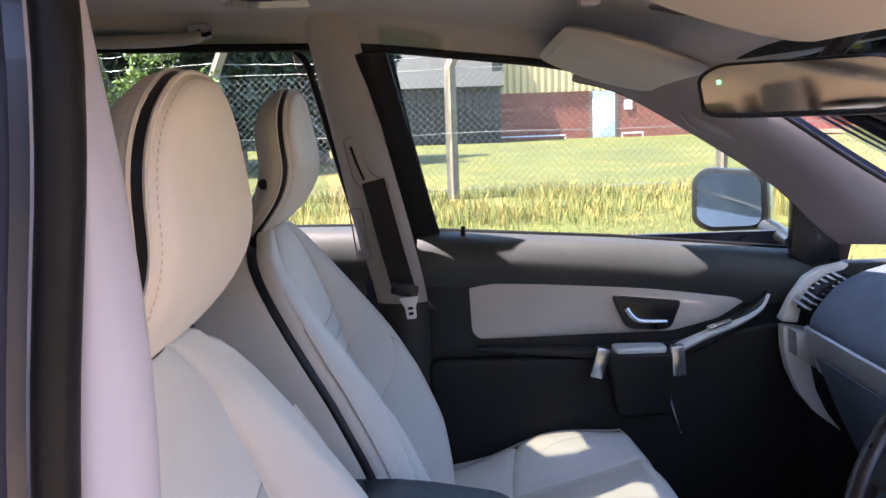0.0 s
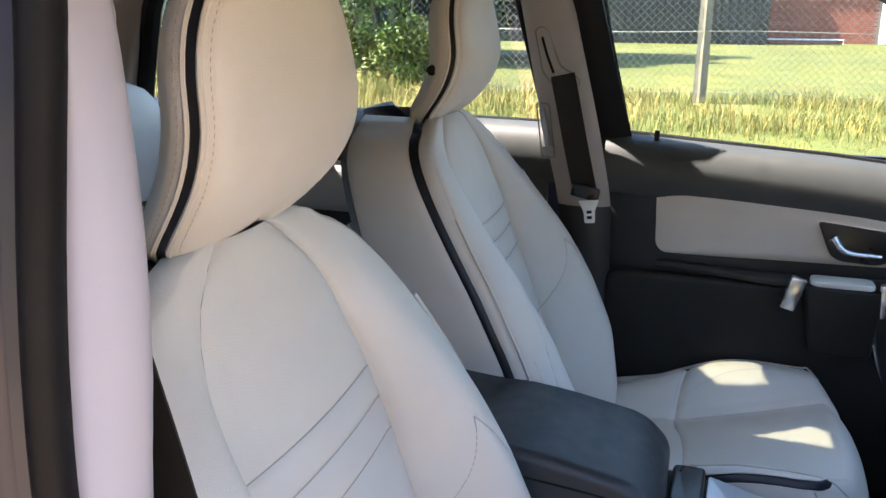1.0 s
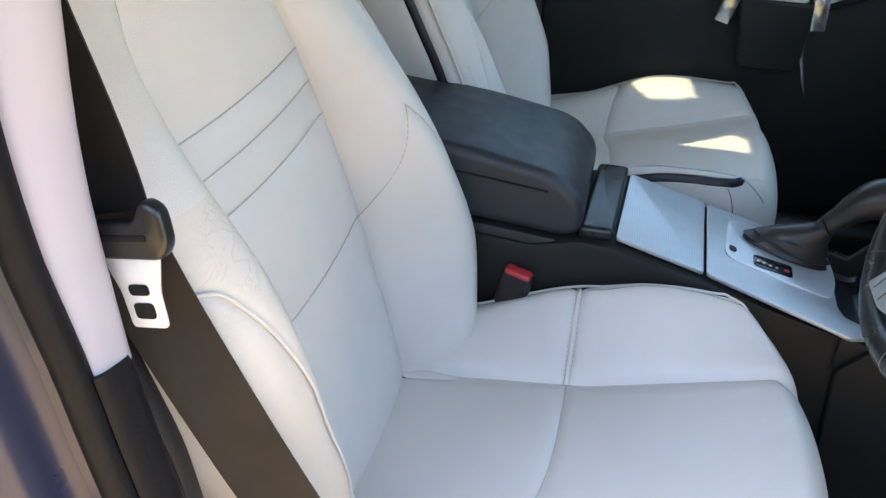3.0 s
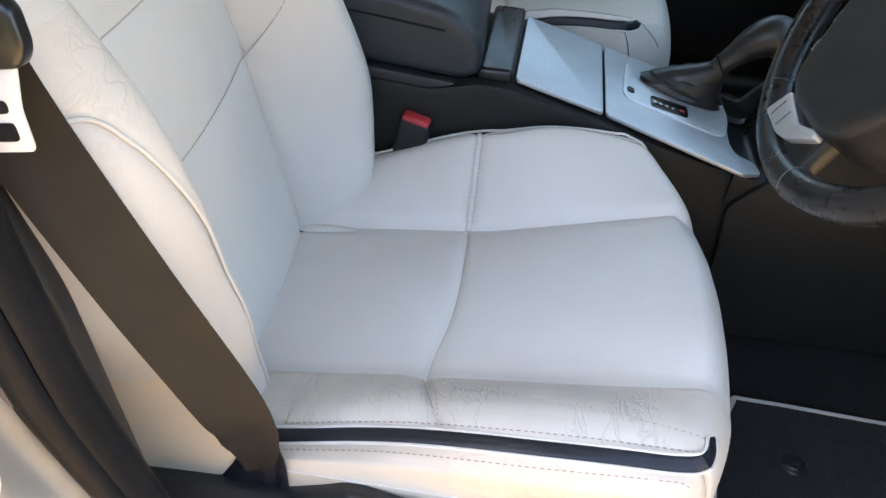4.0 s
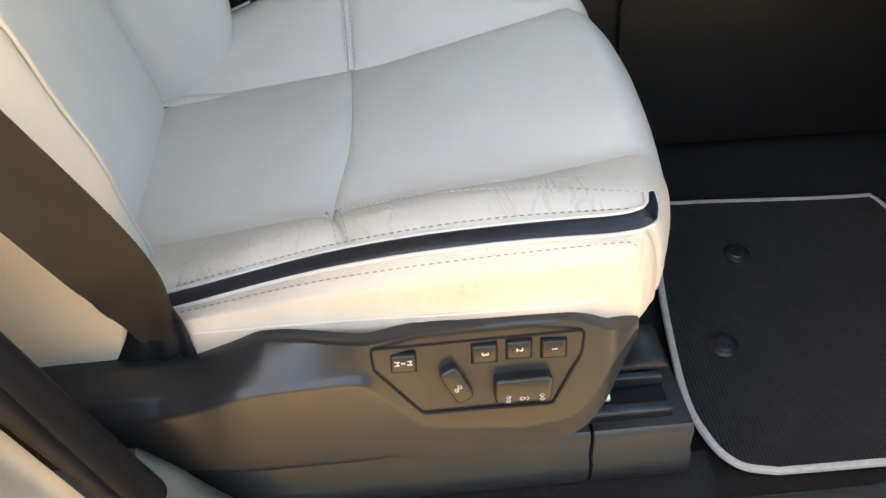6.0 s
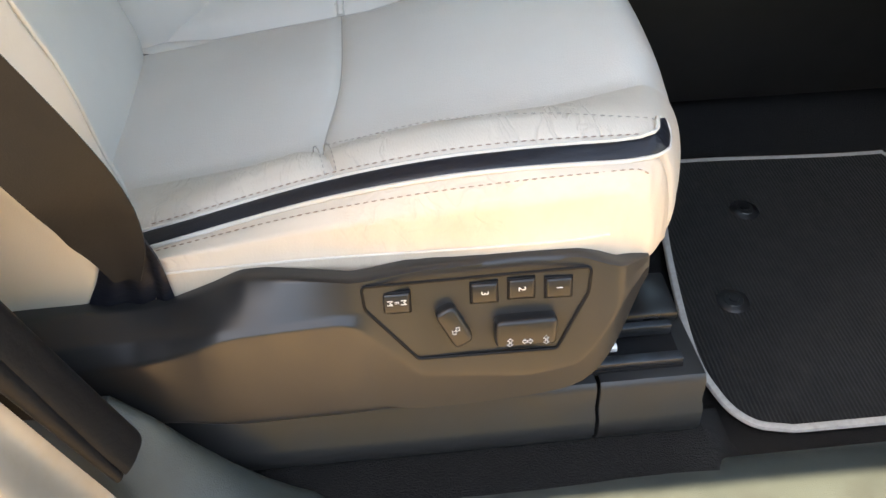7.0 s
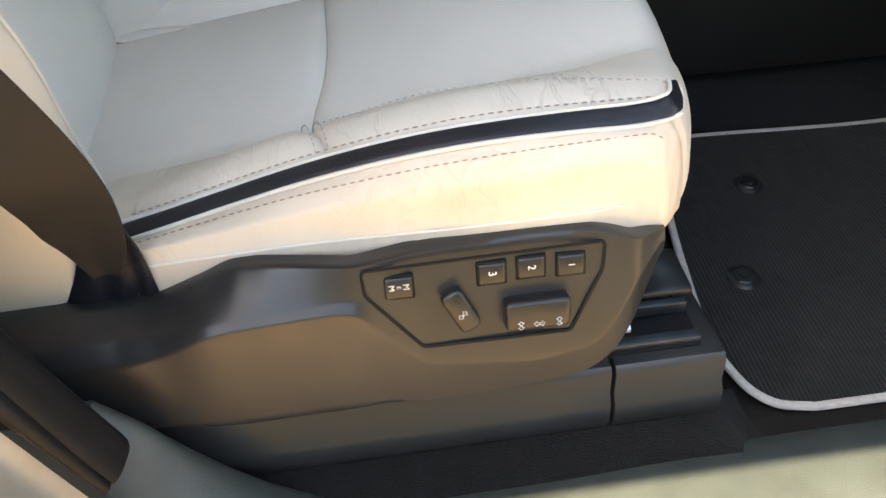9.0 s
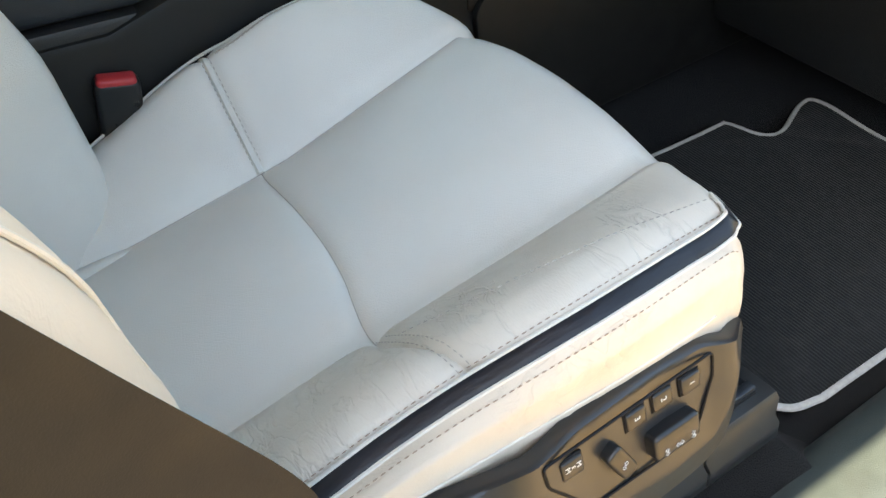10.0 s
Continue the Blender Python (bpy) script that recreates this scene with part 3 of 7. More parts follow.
    def skin(u, v):
        p = back_point(u, v, slim)
        if (v > 0) == driver:
            p.y += (1 if v > 0 else -1) * lerp(wide, p.z) * min(1.0, max(0.0, (abs(v) - 0.45) / 0.35))
        return p

    def back(u, v):
        return skin(u, -v)

    zs = lambda z: (z - 0.58) / 0.658
    bp = lambda nm, rect, n=(22, 14), mt=LEATHER, **k: seat_panel(nm, back, rect, st, mt, n, put_back, mirror=mirror, **k)
    rows = [0.0, zs(0.858), zs(0.988), zs(1.026), zs(1.062), 1.0]
    for a, b in zip(rows, rows[1:]):
        bp("back_panel", (a, b, -0.45, 0.45), (max(8, int(40 * (b - a))), 26), edges=(1, 1, 1, 0 if driver else 1), swell=0.0045, roll=0.0055)
    for a in rows[1:-1]:
        part("seam", tube(surface_line(back, [(a, -0.45), (a, 0.0), (a, 0.45)], put_back, 30, -0.0040), 0.0007, 5), THREAD, st)
    for sgn in (-1, 1):
        lo, hi = sorted((sgn * 0.45, sgn * 0.80))
        worn = driver and sgn > 0
        edges = (0 if worn else 1, 0 if worn else 1, 0 if worn else 1, 1)
        hook = [(0.03, 0.62), (0.15, 0.60), (0.30, 0.60), (0.44, 0.608), (0.515, 0.632), (0.575, 0.662), (0.62, 0.698), (0.65, 0.735), (0.657, 0.80)]
        if worn:
            bp("back_bolster", (0.0, zs(1.06), lo, hi), (120, 48), CREASED, edges=edges, wrinkle=0.0007, grooves=(hook,), label="creased worn cream leather")
            bp("back_bolster", (zs(1.06), 1.0, lo, hi), (50, 30), edges=edges)
        else:
            # a seam climbs from the panel's corner and turns down again inside the outer edge
            climb = [(zs(0.858), sgn * 0.45), (zs(0.92), sgn * 0.52), (zs(0.988), sgn * 0.59)]
            fall = [(zs(0.988), sgn * 0.59), (zs(0.955), sgn * 0.65), (zs(0.91), sgn * 0.69), (zs(0.84), sgn * 0.715), (zs(0.76), sgn * 0.72), (zs(0.69), sgn * 0.715), (zs(0.64), sgn * 0.72)]
            bp("back_bolster", (0.0, 1.0, lo, hi), (130, 56), edges=edges, swell=0.0055, roll=0.005, grooves=(climb, fall))
            for line in (climb, fall):
                part("seam", tube(surface_line(back, line, put_back, 40, -0.0034), 0.0007, 5), THREAD, st)
        lo, hi = sorted((sgn * 0.80, sgn * 0.855))
        bp("back_edge", (0.0, 1.0, lo, hi), (60, 6), swell=0.003)
        lo, hi = sorted((sgn * 0.855, sgn * 0.895))
        bp("strip", (zs(1.02) if worn else 0.0, 0.97, lo, hi), (60, 6), STRIP, swell=0.002, roll=0.004, label="black leather strip")
        if worn:
            bp("back_side", (0.0, zs(1.02), lo, hi), (40, 6), swell=0.0)
        lo, hi = sorted((sgn * 0.895, sgn * 1.0))
        bp("back_side", (0.0, 1.0, lo, hi), (60, 10), swell=0.003)
        part("piping", tube(surface_line(back, [(0.02, sgn * 0.80), (0.3, sgn * 0.80), (0.6, sgn * 0.80), (0.8, sgn * 0.80)], put_back, 60, 0.0), 0.0025, 6), LEATHER, st)
        if worn:
            part("piping", tube(surface_line(back, hook, put_back, 80, -0.0012), 0.0017, 8), LEATHER, st)
        big = 1.5 if worn else 1.0
        part("stitching", stitches(surface_line(back, [(0.02, sgn * 0.765), (0.2, sgn * 0.765), (0.35, sgn * 0.765), (0.5, sgn * 0.765)], put_back, 80, 0.0006), 0.0036 * big, 0.0024, 0.00055 * big), THREAD_DARK if worn else THREAD, st)
    # rear shell
    def shell(a, b):
        v = -1 + 2 * b
        p = skin(a, 1.0 if v > 0 else -1.0)
        y = abs(p.y) * v
        return put_back(Vector((p.x - 0.022 * (1 - v * v), y, p.z)))
    part("back_shell", sheet(shell, 30, 12, 0.008), SOFT_GREY, st, "dark grey plastic shell")

    # headrest
    def hr(t0, t1):
        def at(a, b):
            p = head_ring(t0 + (t1 - t0) * a, 2 * math.pi * b)
            return put_back(p)
        return at
    head = part("headrest", sheet(hr(0.0, 0.795), 18, 48, wrap=True), LEATHER, st)
    bm = sheet(hr(0.795, 0.86), 4, 48, wrap=True)
    part("band", bm, STRIP, head, "black leather band")
    part("front_pad", sheet(hr(0.86, 1.0), 24, 48, wrap=True), LEATHER, head)
    for t in (0.795, 0.86):
        part("piping", tube([hr(t, t)(0, k / 64) for k in range(64)], 0.0022, 6, closed=True), LEATHER, head)
    for t in (0.735, 0.89):
        pts = [hr(t, t)(0, k / 128) for k in range(129)]
        mid = put_back(Vector((-0.05, 0, 1.332)))
        pts = [mid + (p - mid) * 1.002 for p in pts]
        part("stitching", stitches(pts, 0.0032, 0.0026, 0.00042), THREAD, head)
    for sgn in (1,):
        bm = bmesh.new()
        bmesh.ops.create_cone(bm, cap_ends=True, segments=20, radius1=0.0085, radius2=0.0075, depth=0.006)
        p = hr(0.42, 0.42)(0, 0.965)
        bm.transform(Matrix.Translation((p.x - 0.002, p.y, p.z)) @ pose(0, 0, 0, 90, 0, 0))
        part("button", bm, GLOSS, head, "round black button")
    return st


driver_seat = front_seat("driver_seat", 0.845, 1, 0.0, 0.0, 0.0, "cream leather driver's seat with black leather strips and worn bolsters", True)
passenger_seat = front_seat("passenger_seat", 1.58, -1, 0.01, 0.02, -0.09, "cream leather passenger seat with black strips, partly sunlit", False)

def wpart(name, bm, mat, parent, label="", smooth=True, sharp=40):
    """A part given in world places."""
    off, o = Vector((0, 0, 0)), parent
    while o is not None:
        off += o.location
        o = o.parent
    bm.transform(Matrix.Translation(-off))
    return part(name, bm, mat, parent, label, smooth, sharp)


def ground_part(name, bm, mat, label, category="", kind="structure", smooth=True, sharp=40):
    return tagged(part(name, bm, mat, None, label, smooth, sharp), label, category or name, "", kind)


# ---- driver's seat base ----
COVER_LOW = [(-0.15, 0.552), (0.17, 0.554), (0.35, 0.554), (0.40, 0.557), (0.43, 0.562), (0.45, 0.576), (0.47, 0.612), (0.49, 0.652)]
# x, then y and z of the lower wall's top edge, of the shoulder above it and of the upper edge
COVER = [(-0.15, 0.546, 0.600, 0.556, 0.616, 0.582, 0.622), (0.04, 0.545, 0.613, 0.556, 0.626, 0.583, 0.632), (0.12, 0.544, 0.617, 0.556, 0.628, 0.583, 0.634),
         (0.145, 0.542, 0.624, 0.552, 0.632, 0.582, 0.638), (0.165, 0.539, 0.633, 0.547, 0.639, 0.581, 0.648), (0.182, 0.538, 0.640, 0.5435, 0.6455, 0.579, 0.657),
         (0.192, 0.538, 0.642, 0.5435, 0.6465, 0.577, 0.6635), (0.199, 0.538, 0.643, 0.5435, 0.6475, 0.573, 0.6675), (0.225, 0.5385, 0.6445, 0.5435, 0.6485, 0.564, 0.672),
         (0.263, 0.539, 0.646, 0.5445, 0.650, 0.556, 0.673), (0.276, 0.539, 0.641, 0.545, 0.650, 0.5535, 0.673), (0.287, 0.539, 0.626, 0.546, 0.646, 0.5555, 0.673),
         (0.318, 0.534, 0.594, 0.548, 0.634, 0.5617, 0.673), (0.395, 0.534, 0.582, 0.550, 0.628, 0.5658, 0.673), (0.435, 0.5345, 0.59, 0.549, 0.631, 0.5633, 0.673),
         (0.450, 0.537, 0.613, 0.547, 0.642, 0.557, 0.670), (0.462, 0.544, 0.638, 0.549, 0.652, 0.554, 0.667), (0.487, 0.568, 0.652, 0.570, 0.655, 0.571, 0.658)]
PANEL = [(0.281, 0.668), (0.441, 0.664), (0.4395, 0.645), (0.418, 0.602), (0.317, 0.606), (0.282, 0.652)]


def cover_profile(x):
    low = smooth_table(COVER_LOW, x, 0.01)
    c = [smooth_table([(r[0], r[k]) for r in COVER], x, 0.0035) for k in range(1, 7)]
    low = min(low, c[1] - 0.006)
    return [(c[0] - 0.10 * (c[1] - low), low), (c[0], c[1]), (c[2], c[3]), (c[4], c[5])]


def cover_y(x, z):
    return lerp([(q, y) for y, q in cover_profile(x)], z)


def cover_fn(a, b):
    x = -0.15 + 0.637 * a
    prof = cover_profile(x)
    prof = [(prof[0][0] + 0.012, prof[0][1] - 0.001)] + prof + [(prof[3][0] + 0.016, prof[3][1] - 0.004)]
    stops = [0.0, 0.03, 0.42, 0.62, 0.95, 1.0]
    ys, zs = [(k, p[0]) for k, p in zip(stops, prof)], [(k, p[1]) for k, p in zip(stops, prof)]
    r = 0.022
    y = (lerp(ys, b - r) + lerp(ys, b - r / 2) + lerp(ys, b) + lerp(ys, b + r / 2) + lerp(ys, b + r)) / 5
    z = (lerp(zs, b - r) + lerp(zs, b - r / 2) + lerp(zs, b) + lerp(zs, b + r / 2) + lerp(zs, b + r)) / 5
    return Vector((x, y, z))


base = wpart("base_cover", sheet(cover_fn, 180, 56, 0.004), BASE, driver_seat, "matt black plastic seat base cover")
tube_pts = [(p[0], cover_y(*p) - 0.0006, p[1]) for p in rounded(PANEL, 0.003)]
wpart("panel_groove", tube(tube_pts, 0.0012, 6, closed=True), RUBBER, base)


def on_cover(x, z, w, h, d, mat, name, parent, tilt=0.0, bevel=0.002, label="", lift=0.0):
    y = cover_y(x, z)
    lean = math.degrees(math.atan(0.33))
    m = pose(x, y - lift, z, -lean, 0, 0) @ pose(0, 0, 0, 0, tilt, 0)
    return wpart(name, _turned(box((w, d, h), bevel=bevel, segments=3), m), mat, parent, label), m


def _turned(bm, m):
    bm.transform(m)
    return bm


def words(text, size, m, mat, parent, name="legend", bold=0.0):
    """Raised letters in the built-in font, as a mesh."""
    cu = bpy.data.curves.new("text", "FONT")
    cu.body, cu.size, cu.extrude, cu.align_x, cu.align_y, cu.offset = text, size, 0.00015, "CENTER", "CENTER", bold
    ob = bpy.data.objects.new("text", cu)
    scene.collection.objects.link(ob)
    dg = bpy.context.evaluated_depsgraph_get()
    dg.update()
    me = bpy.data.meshes.new_from_object(ob.evaluated_get(dg))
    bpy.data.objects.remove(ob)
    bm = bmesh.new()
    bm.from_mesh(me)
    bpy.data.meshes.remove(me)
    bm.transform(m)
    return wpart(name, bm, mat, parent, "", smooth=False)


for text, x, z, size in (("M\u1d07M", 0.304, 0.652, 0.0062), ("3", 0.3655, 0.650, 0.0075), ("2", 0.392, 0.650, 0.0075), ("I", 0.4185, 0.6495, 0.0065)):
    fr, m = on_cover(x, z, 0.0205, 0.0175, 0.003, RUBBER, "button_surround", base, bevel=0.001)
    b, m = on_cover(x, z, 0.0185, 0.0155, 0.007, BUTTON, "memory_button", base, bevel=0.002, label="black memory button")
    face = m @ pose(0, -0.0036, 0.0006, 90, 0, 0)
    if text.startswith("M"):
        for k, (s, c) in enumerate((("M", 0.0058), ("E", 0.0042), ("M", 0.0058))):
            words(s, c, m @ pose(0.0047 - 0.0047 * k, -0.0037, 0.001, 90, 0, 0) @ pose(0, 0, 0, 0, 0, -90), WHITE, b)
    else:
        words(text, size, face @ pose(0, 0, 0, 0, 0, -90), WHITE, b)


def arrow(m, length=0.007, w=0.0042):
    """A double-headed outline arrow, lying in the x-z plane."""
    bm = bmesh.new()
    for sgn in (-1, 1):
        pts = [(sgn * 0.0003, 0, w * 0.18), (sgn * length * 0.22, 0, w * 0.18), (sgn * length * 0.22, 0, w * 0.5), (sgn * length * 0.5, 0, 0),
               (sgn * length * 0.22, 0, -w * 0.5), (sgn * length * 0.22, 0, -w * 0.18), (sgn * 0.0003, 0, -w * 0.18)]
        tube(pts, 0.00028, 4, closed=True, bm=bm)
    bm.transform(m)
    return bm


knob = slab(rounded([(-0.0075, 0.016), (0.0075, 0.016), (0.0075, -0.016), (-0.0075, -0.016)], 0.005), 1, -0.010, 0.004, 0.0025, 3)
m_knob = pose(0.343, cover_y(0.343, 0.632), 0.630, -18, 0, 0) @ pose(0, 0, 0, 0, 33 - 60, 0)
knob.transform(m_knob)
kn = wpart("backrest_switch", knob, BUTTON, base, "black tilting seat switch")
wpart("legend", arrow(m_knob @ pose(0, -0.0103, -0.002, 0, -20, 0)), WHITE, kn)
pad_ = slab(rounded([(-0.0225, 0.0105), (0.0225, 0.0105), (0.0215, -0.0115), (-0.0225, -0.0115)], 0.005), 1, -0.012, 0.004, 0.003, 3)
m_pad = pose(0.3945, cover_y(0.3945, 0.622), 0.621, -18, 0, 0)
pad_.transform(m_pad)
pd = wpart("cushion_switch", pad_, BUTTON, base, "black sliding seat switch")
for dx_, turn_ in ((-0.0125, 90), (0.0, 0), (0.0135, 90)):
    wpart("legend", arrow(m_pad @ pose(dx_, -0.0123, -0.0065, 0, turn_, 0), 0.0075 if turn_ == 0 else 0.0065), WHITE, pd)

# seat foot: carpeted gap, rails
rail = thing("seat_rail", (0.2, 0.56, 0.46), "black plastic covered seat rail bolted to the carpet", "seat rail")


def rail_cover(x0, x1):
    prof = [(0.640, 0.526), (0.566, 0.533), (0.556, 0.533), (0.551, 0.528), (0.549, 0.506), (0.543, 0.500), (0.541, 0.482), (0.545, 0.470), (0.64, 0.452)]
    bm = slab([(y, z) for y, z in prof], 0, x0, x1, 0.0025, 2)
    return bm


wpart("rail_cover", rail_cover(-0.16, 0.4605), BASE, rail)
wpart("rail_end_cover", rail_cover(0.4625, 0.551), BASE, rail)
wpart("slide_rail", box((0.30, 0.010, 0.007), (0.384, 0.571, 0.5385), 0.002), RAIL, rail, "grey steel slide rail")
wpart("slide_rail", box((0.30, 0.008, 0.012), (0.382, 0.600, 0.543), 0.002), RAIL, rail, "grey steel slide rail")
wpart("rail_bed", box((0.30, 0.05, 0.006), (0.384, 0.590, 0.533), 0.001), RUBBER, rail)
wpart("rail_bolt", tube([(0.468, 0.585, 0.5405), (0.482, 0.585, 0.5405)], 0.004, 10), STEEL, rail)
wpart("end_stop", box((0.05, 0.05, 0.012), (0.515, 0.63, 0.548), 0.004), HARD, rail)
wpart("rail_cover", box((0.6, 0.05, 0.09), (0.25, 1.04, 0.49), 0.01), SOFT, rail)
wpart("seat_foot", box((0.42, 0.36, 0.10), (0.22, 0.83, 0.575), 0.02), HARD, driver_seat)
bm = slab(rounded([(-0.17, 0.60), (-0.25, 0.98), (0.0, 0.98), (0.060, 0.80), (0.104, 0.668), (0.09, 0.622), (0.05, 0.600)], 0.02, 5), 1, 0.594, 0.66, 0.016, 4)
for v in bm.verts:
    v.co.y -= 0.14 * (v.co.z - 0.64)
wpart("back_side", bm, BACKHIDE, driver_seat, sharp=60)
wpart("recliner_cover", slab(rounded([(-0.13, 0.57), (-0.13, 0.60), (0.09, 0.612), (0.135, 0.645), (0.135, 0.57)], 0.012), 1, 0.600, 0.640, 0.006), HARD, driver_seat)
wpart("base_cover", box((0.52, 0.025, 0.12), (0.22, 1.07, 0.60), 0.01), SOFT, driver_seat)
wpart("seat_foot", box((0.42, 0.40, 0.16), (0.22, 1.57, 0.54), 0.02), HARD, passenger_seat)
wpart("base_cover", slab(rounded([(-0.1, 0.55), (-0.1, 0.64), (0.48, 0.67), (0.45, 0.55)], 0.02), 1, 1.305, 1.335, 0.006), SOFT, passenger_seat)

# ---- seat belt of the driver ----
belt = thing("seat_belt", (0.0, 0.56, 1.0), "black webbing driver's seat belt hanging beside the pillar", "seat belt")


def strap(points, width, thick=0.0014, n=40, tilt=0.0, end=1.0):
    """Webbing: a flat band along points whose width lies along x and z."""
    pts = curve(points, n)

    def at(a, b):
        i = min(int(a * n + 0.5), n)
        d = (pts[min(i + 1, n)] - pts[max(i - 1, 0)]).normalized()
        side = d.cross(Vector((0, 1, -tilt))).normalized()
        w = width * (1 - (1 - end) * max(0.0, (a - 0.72) / 0.28) ** 1.5)
        return pts[i] + side * w * (b - 0.5) + Vector((0, 0.0015 * math.cos((b - 0.5) * 5), 0))
    return sheet(at, n, 6, thick)


wpart("webbing", strap([(-0.085, 0.545, 1.47), (-0.05, 0.55, 1.28), (-0.014, 0.553, 1.13), (0.0, 0.550, 1.06)], 0.047), WEB, belt)
wpart("webbing", strap([(0.0, 0.548, 1.08), (0.010, 0.546, 1.03), (0.060, 0.550, 0.905), (0.110, 0.562, 0.775), (0.120, 0.575, 0.71), (0.120, 0.583, 0.662)], 0.052, tilt=1.1, end=0.34), WEB, belt)


def flap_fn(a, b):
    # pleated tail between the webbing's end and the seat base
    top = curve([(0.102, 0.594, 0.668), (0.116, 0.589, 0.686), (0.128, 0.585, 0.700), (0.136, 0.583, 0.718)], 20)[round(a * 20)]
    low = curve([(0.074, 0.596, 0.612), (0.105, 0.594, 0.614), (0.128, 0.592, 0.618), (0.143, 0.590, 0.622)], 20)[round(a * 20)]
    p = top.lerp(low, b)
    p.x += 0.006 * a * math.sin(math.pi * b)
    p.y += 0.0022 * math.sin(a * 17 + 2.5 * b) * b + 0.0012 * noise.noise(Vector((p.x * 120, 0, p.z * 70)))
    return p


wpart("belt_tail", sheet(flap_fn, 20, 16, 0.002), STRIP, belt, "pleated black belt tail")
block = slab(rounded([(-0.034, 0.006), (-0.030, -0.013), (0.026, -0.014), (0.033, -0.004), (0.033, 0.018), (0.022, 0.024), (0.012, 0.010), (-0.022, 0.010)], 0.006), 1, -0.006, 0.006, 0.0035, 3)
m_tng = pose(0.018, 0.525, 1.080, 0, 0, 0) @ pose(0, 0, 0, -6, -13, -6)
block.transform(m_tng)
tng = wpart("belt_tongue", block, HARD, belt, "black tongue grip")
plate = slab(rounded([(-0.022, -0.012), (0.022, -0.012), (0.0145, -0.036), (0.0135, -0.060), (-0.0135, -0.060), (-0.0145, -0.036)], 0.004), 1, -0.0022, 0.0002, 0.0008, 2)
plate.transform(m_tng)
wpart("tongue_plate", plate, STEEL, tng, "bright steel tongue plate")
slot = box((0.044, 0.002, 0.004), (-0.002, -0.0064, 0.001), 0.0008)
slot.transform(m_tng)
wpart("belt_slot", slot, RUBBER, tng)
for zz, hh in ((-0.034, 0.0072), (-0.048, 0.0105)):
    slot = slab(rounded([(-0.0075, zz + hh / 2), (0.0075, zz + hh / 2), (0.0075, zz - hh / 2), (-0.0075, zz - hh / 2)], 0.003), 1, -0.0030, -0.0018)
    slot.transform(m_tng)
    wpart("slot", slot, RUBBER, tng)
buckle = thing("belt_buckle", (0.18, 1.05, 0.7), "black seat belt buckle with a red release button", "seat belt buckle")
m_b = pose(0.182, 1.072, 0.690, 0, 10, -10)
wpart("housing", _turned(box((0.042, 0.022, 0.10), (0, 0, 0), 0.006, 3), m_b), HARD, buckle)
wpart("release_button", _turned(box((0.036, 0.018, 0.010), (0, -0.0015, 0.0485), 0.004, 3), m_b), RED, buckle, "red release button")

# ---- pillar beside the driver's seat ----
pillar = thing("door_pillar", (0, 0.5, 0.48), "door pillar with pale trim, black rubber seal, near-black blue jamb and pale foot", "car pillar", kind="structure")
PX = [(0.48, 0.165), (0.56, 0.150), (0.62, 0.128), (0.73, 0.092), (0.85, 0.055), (0.97, 0.030), (1.014, 0.024), (1.08, 0.007), (1.12, 0.004), (1.17, 0.001), (1.24, 0.003), (1.30, 0.008), (1.35, 0.014), (1.41, 0.021), (1.465, 0.022), (1.62, 0.0)]
# the trim's inner edge, seen from the door opening
PR = [(0.97, 0.020), (1.016, 0.014), (1.07, 0.010), (1.115, 0.007), (1.18, 0.009), (1.22, 0.014), (1.30, 0.015), (1.38, 0.009), (1.42, 0.004), (1.46, -0.003), (1.62, -0.03)]
PY = [(0.48, 0.470), (0.62, 0.474), (0.85, 0.478), (1.05, 0.488), (1.25, 0.494), (1.45, 0.500), (1.62, 0.53)]


def pillar_loft(section, z0, z1, n=30, thick=0.006, soft=True, creep=0.0):
    """Section: (dx, dy) from the trim's outer edge."""
    pts = curve([(a, b, 0) for a, b in section], 6 * (len(section) - 1)) if soft else [Vector((a, b, 0)) for a, b in section]

    def at(a, b):
        z = z0 + (z1 - z0) * a
        p = pts[round(b * (len(pts) - 1))]
        thin = 1 - 0.7 * max(0.0, min(1.0, (z - 1.38) / 0.12)) if p.y > 0 else 1.0
        return Vector((smooth_table(PX, z, 0.03) - 0.010 + p.x + creep * min(1.0, max(0.0, (0.88 - z) / 0.12)), smooth_table(PY, z, 0.03) + p.y * thin, z))
    return sheet(at, n, len(pts) - 1, thick)


TRIM_SECTION = [(0.0, 0.0, -0.002), (0.35, 0.0, 0.0), (0.78, 0.0, 0.009), (1.0, 0.0, 0.024), (1.0, -0.014, 0.036), (1.0, -0.042, 0.042), (1.0, -0.09, 0.046)]


def trim_fn(a, b):
    z = 0.985 + 0.615 * a
    p = curve(TRIM_SECTION, 36)[round(b * 36)]
    left, right = smooth_table(PX, z, 0.03) - 0.019, smooth_table(PR, z, 0.03)
    return Vector((left + (right - left) * p.x + p.y, smooth_table(PY, z, 0.03) + p.z, z))


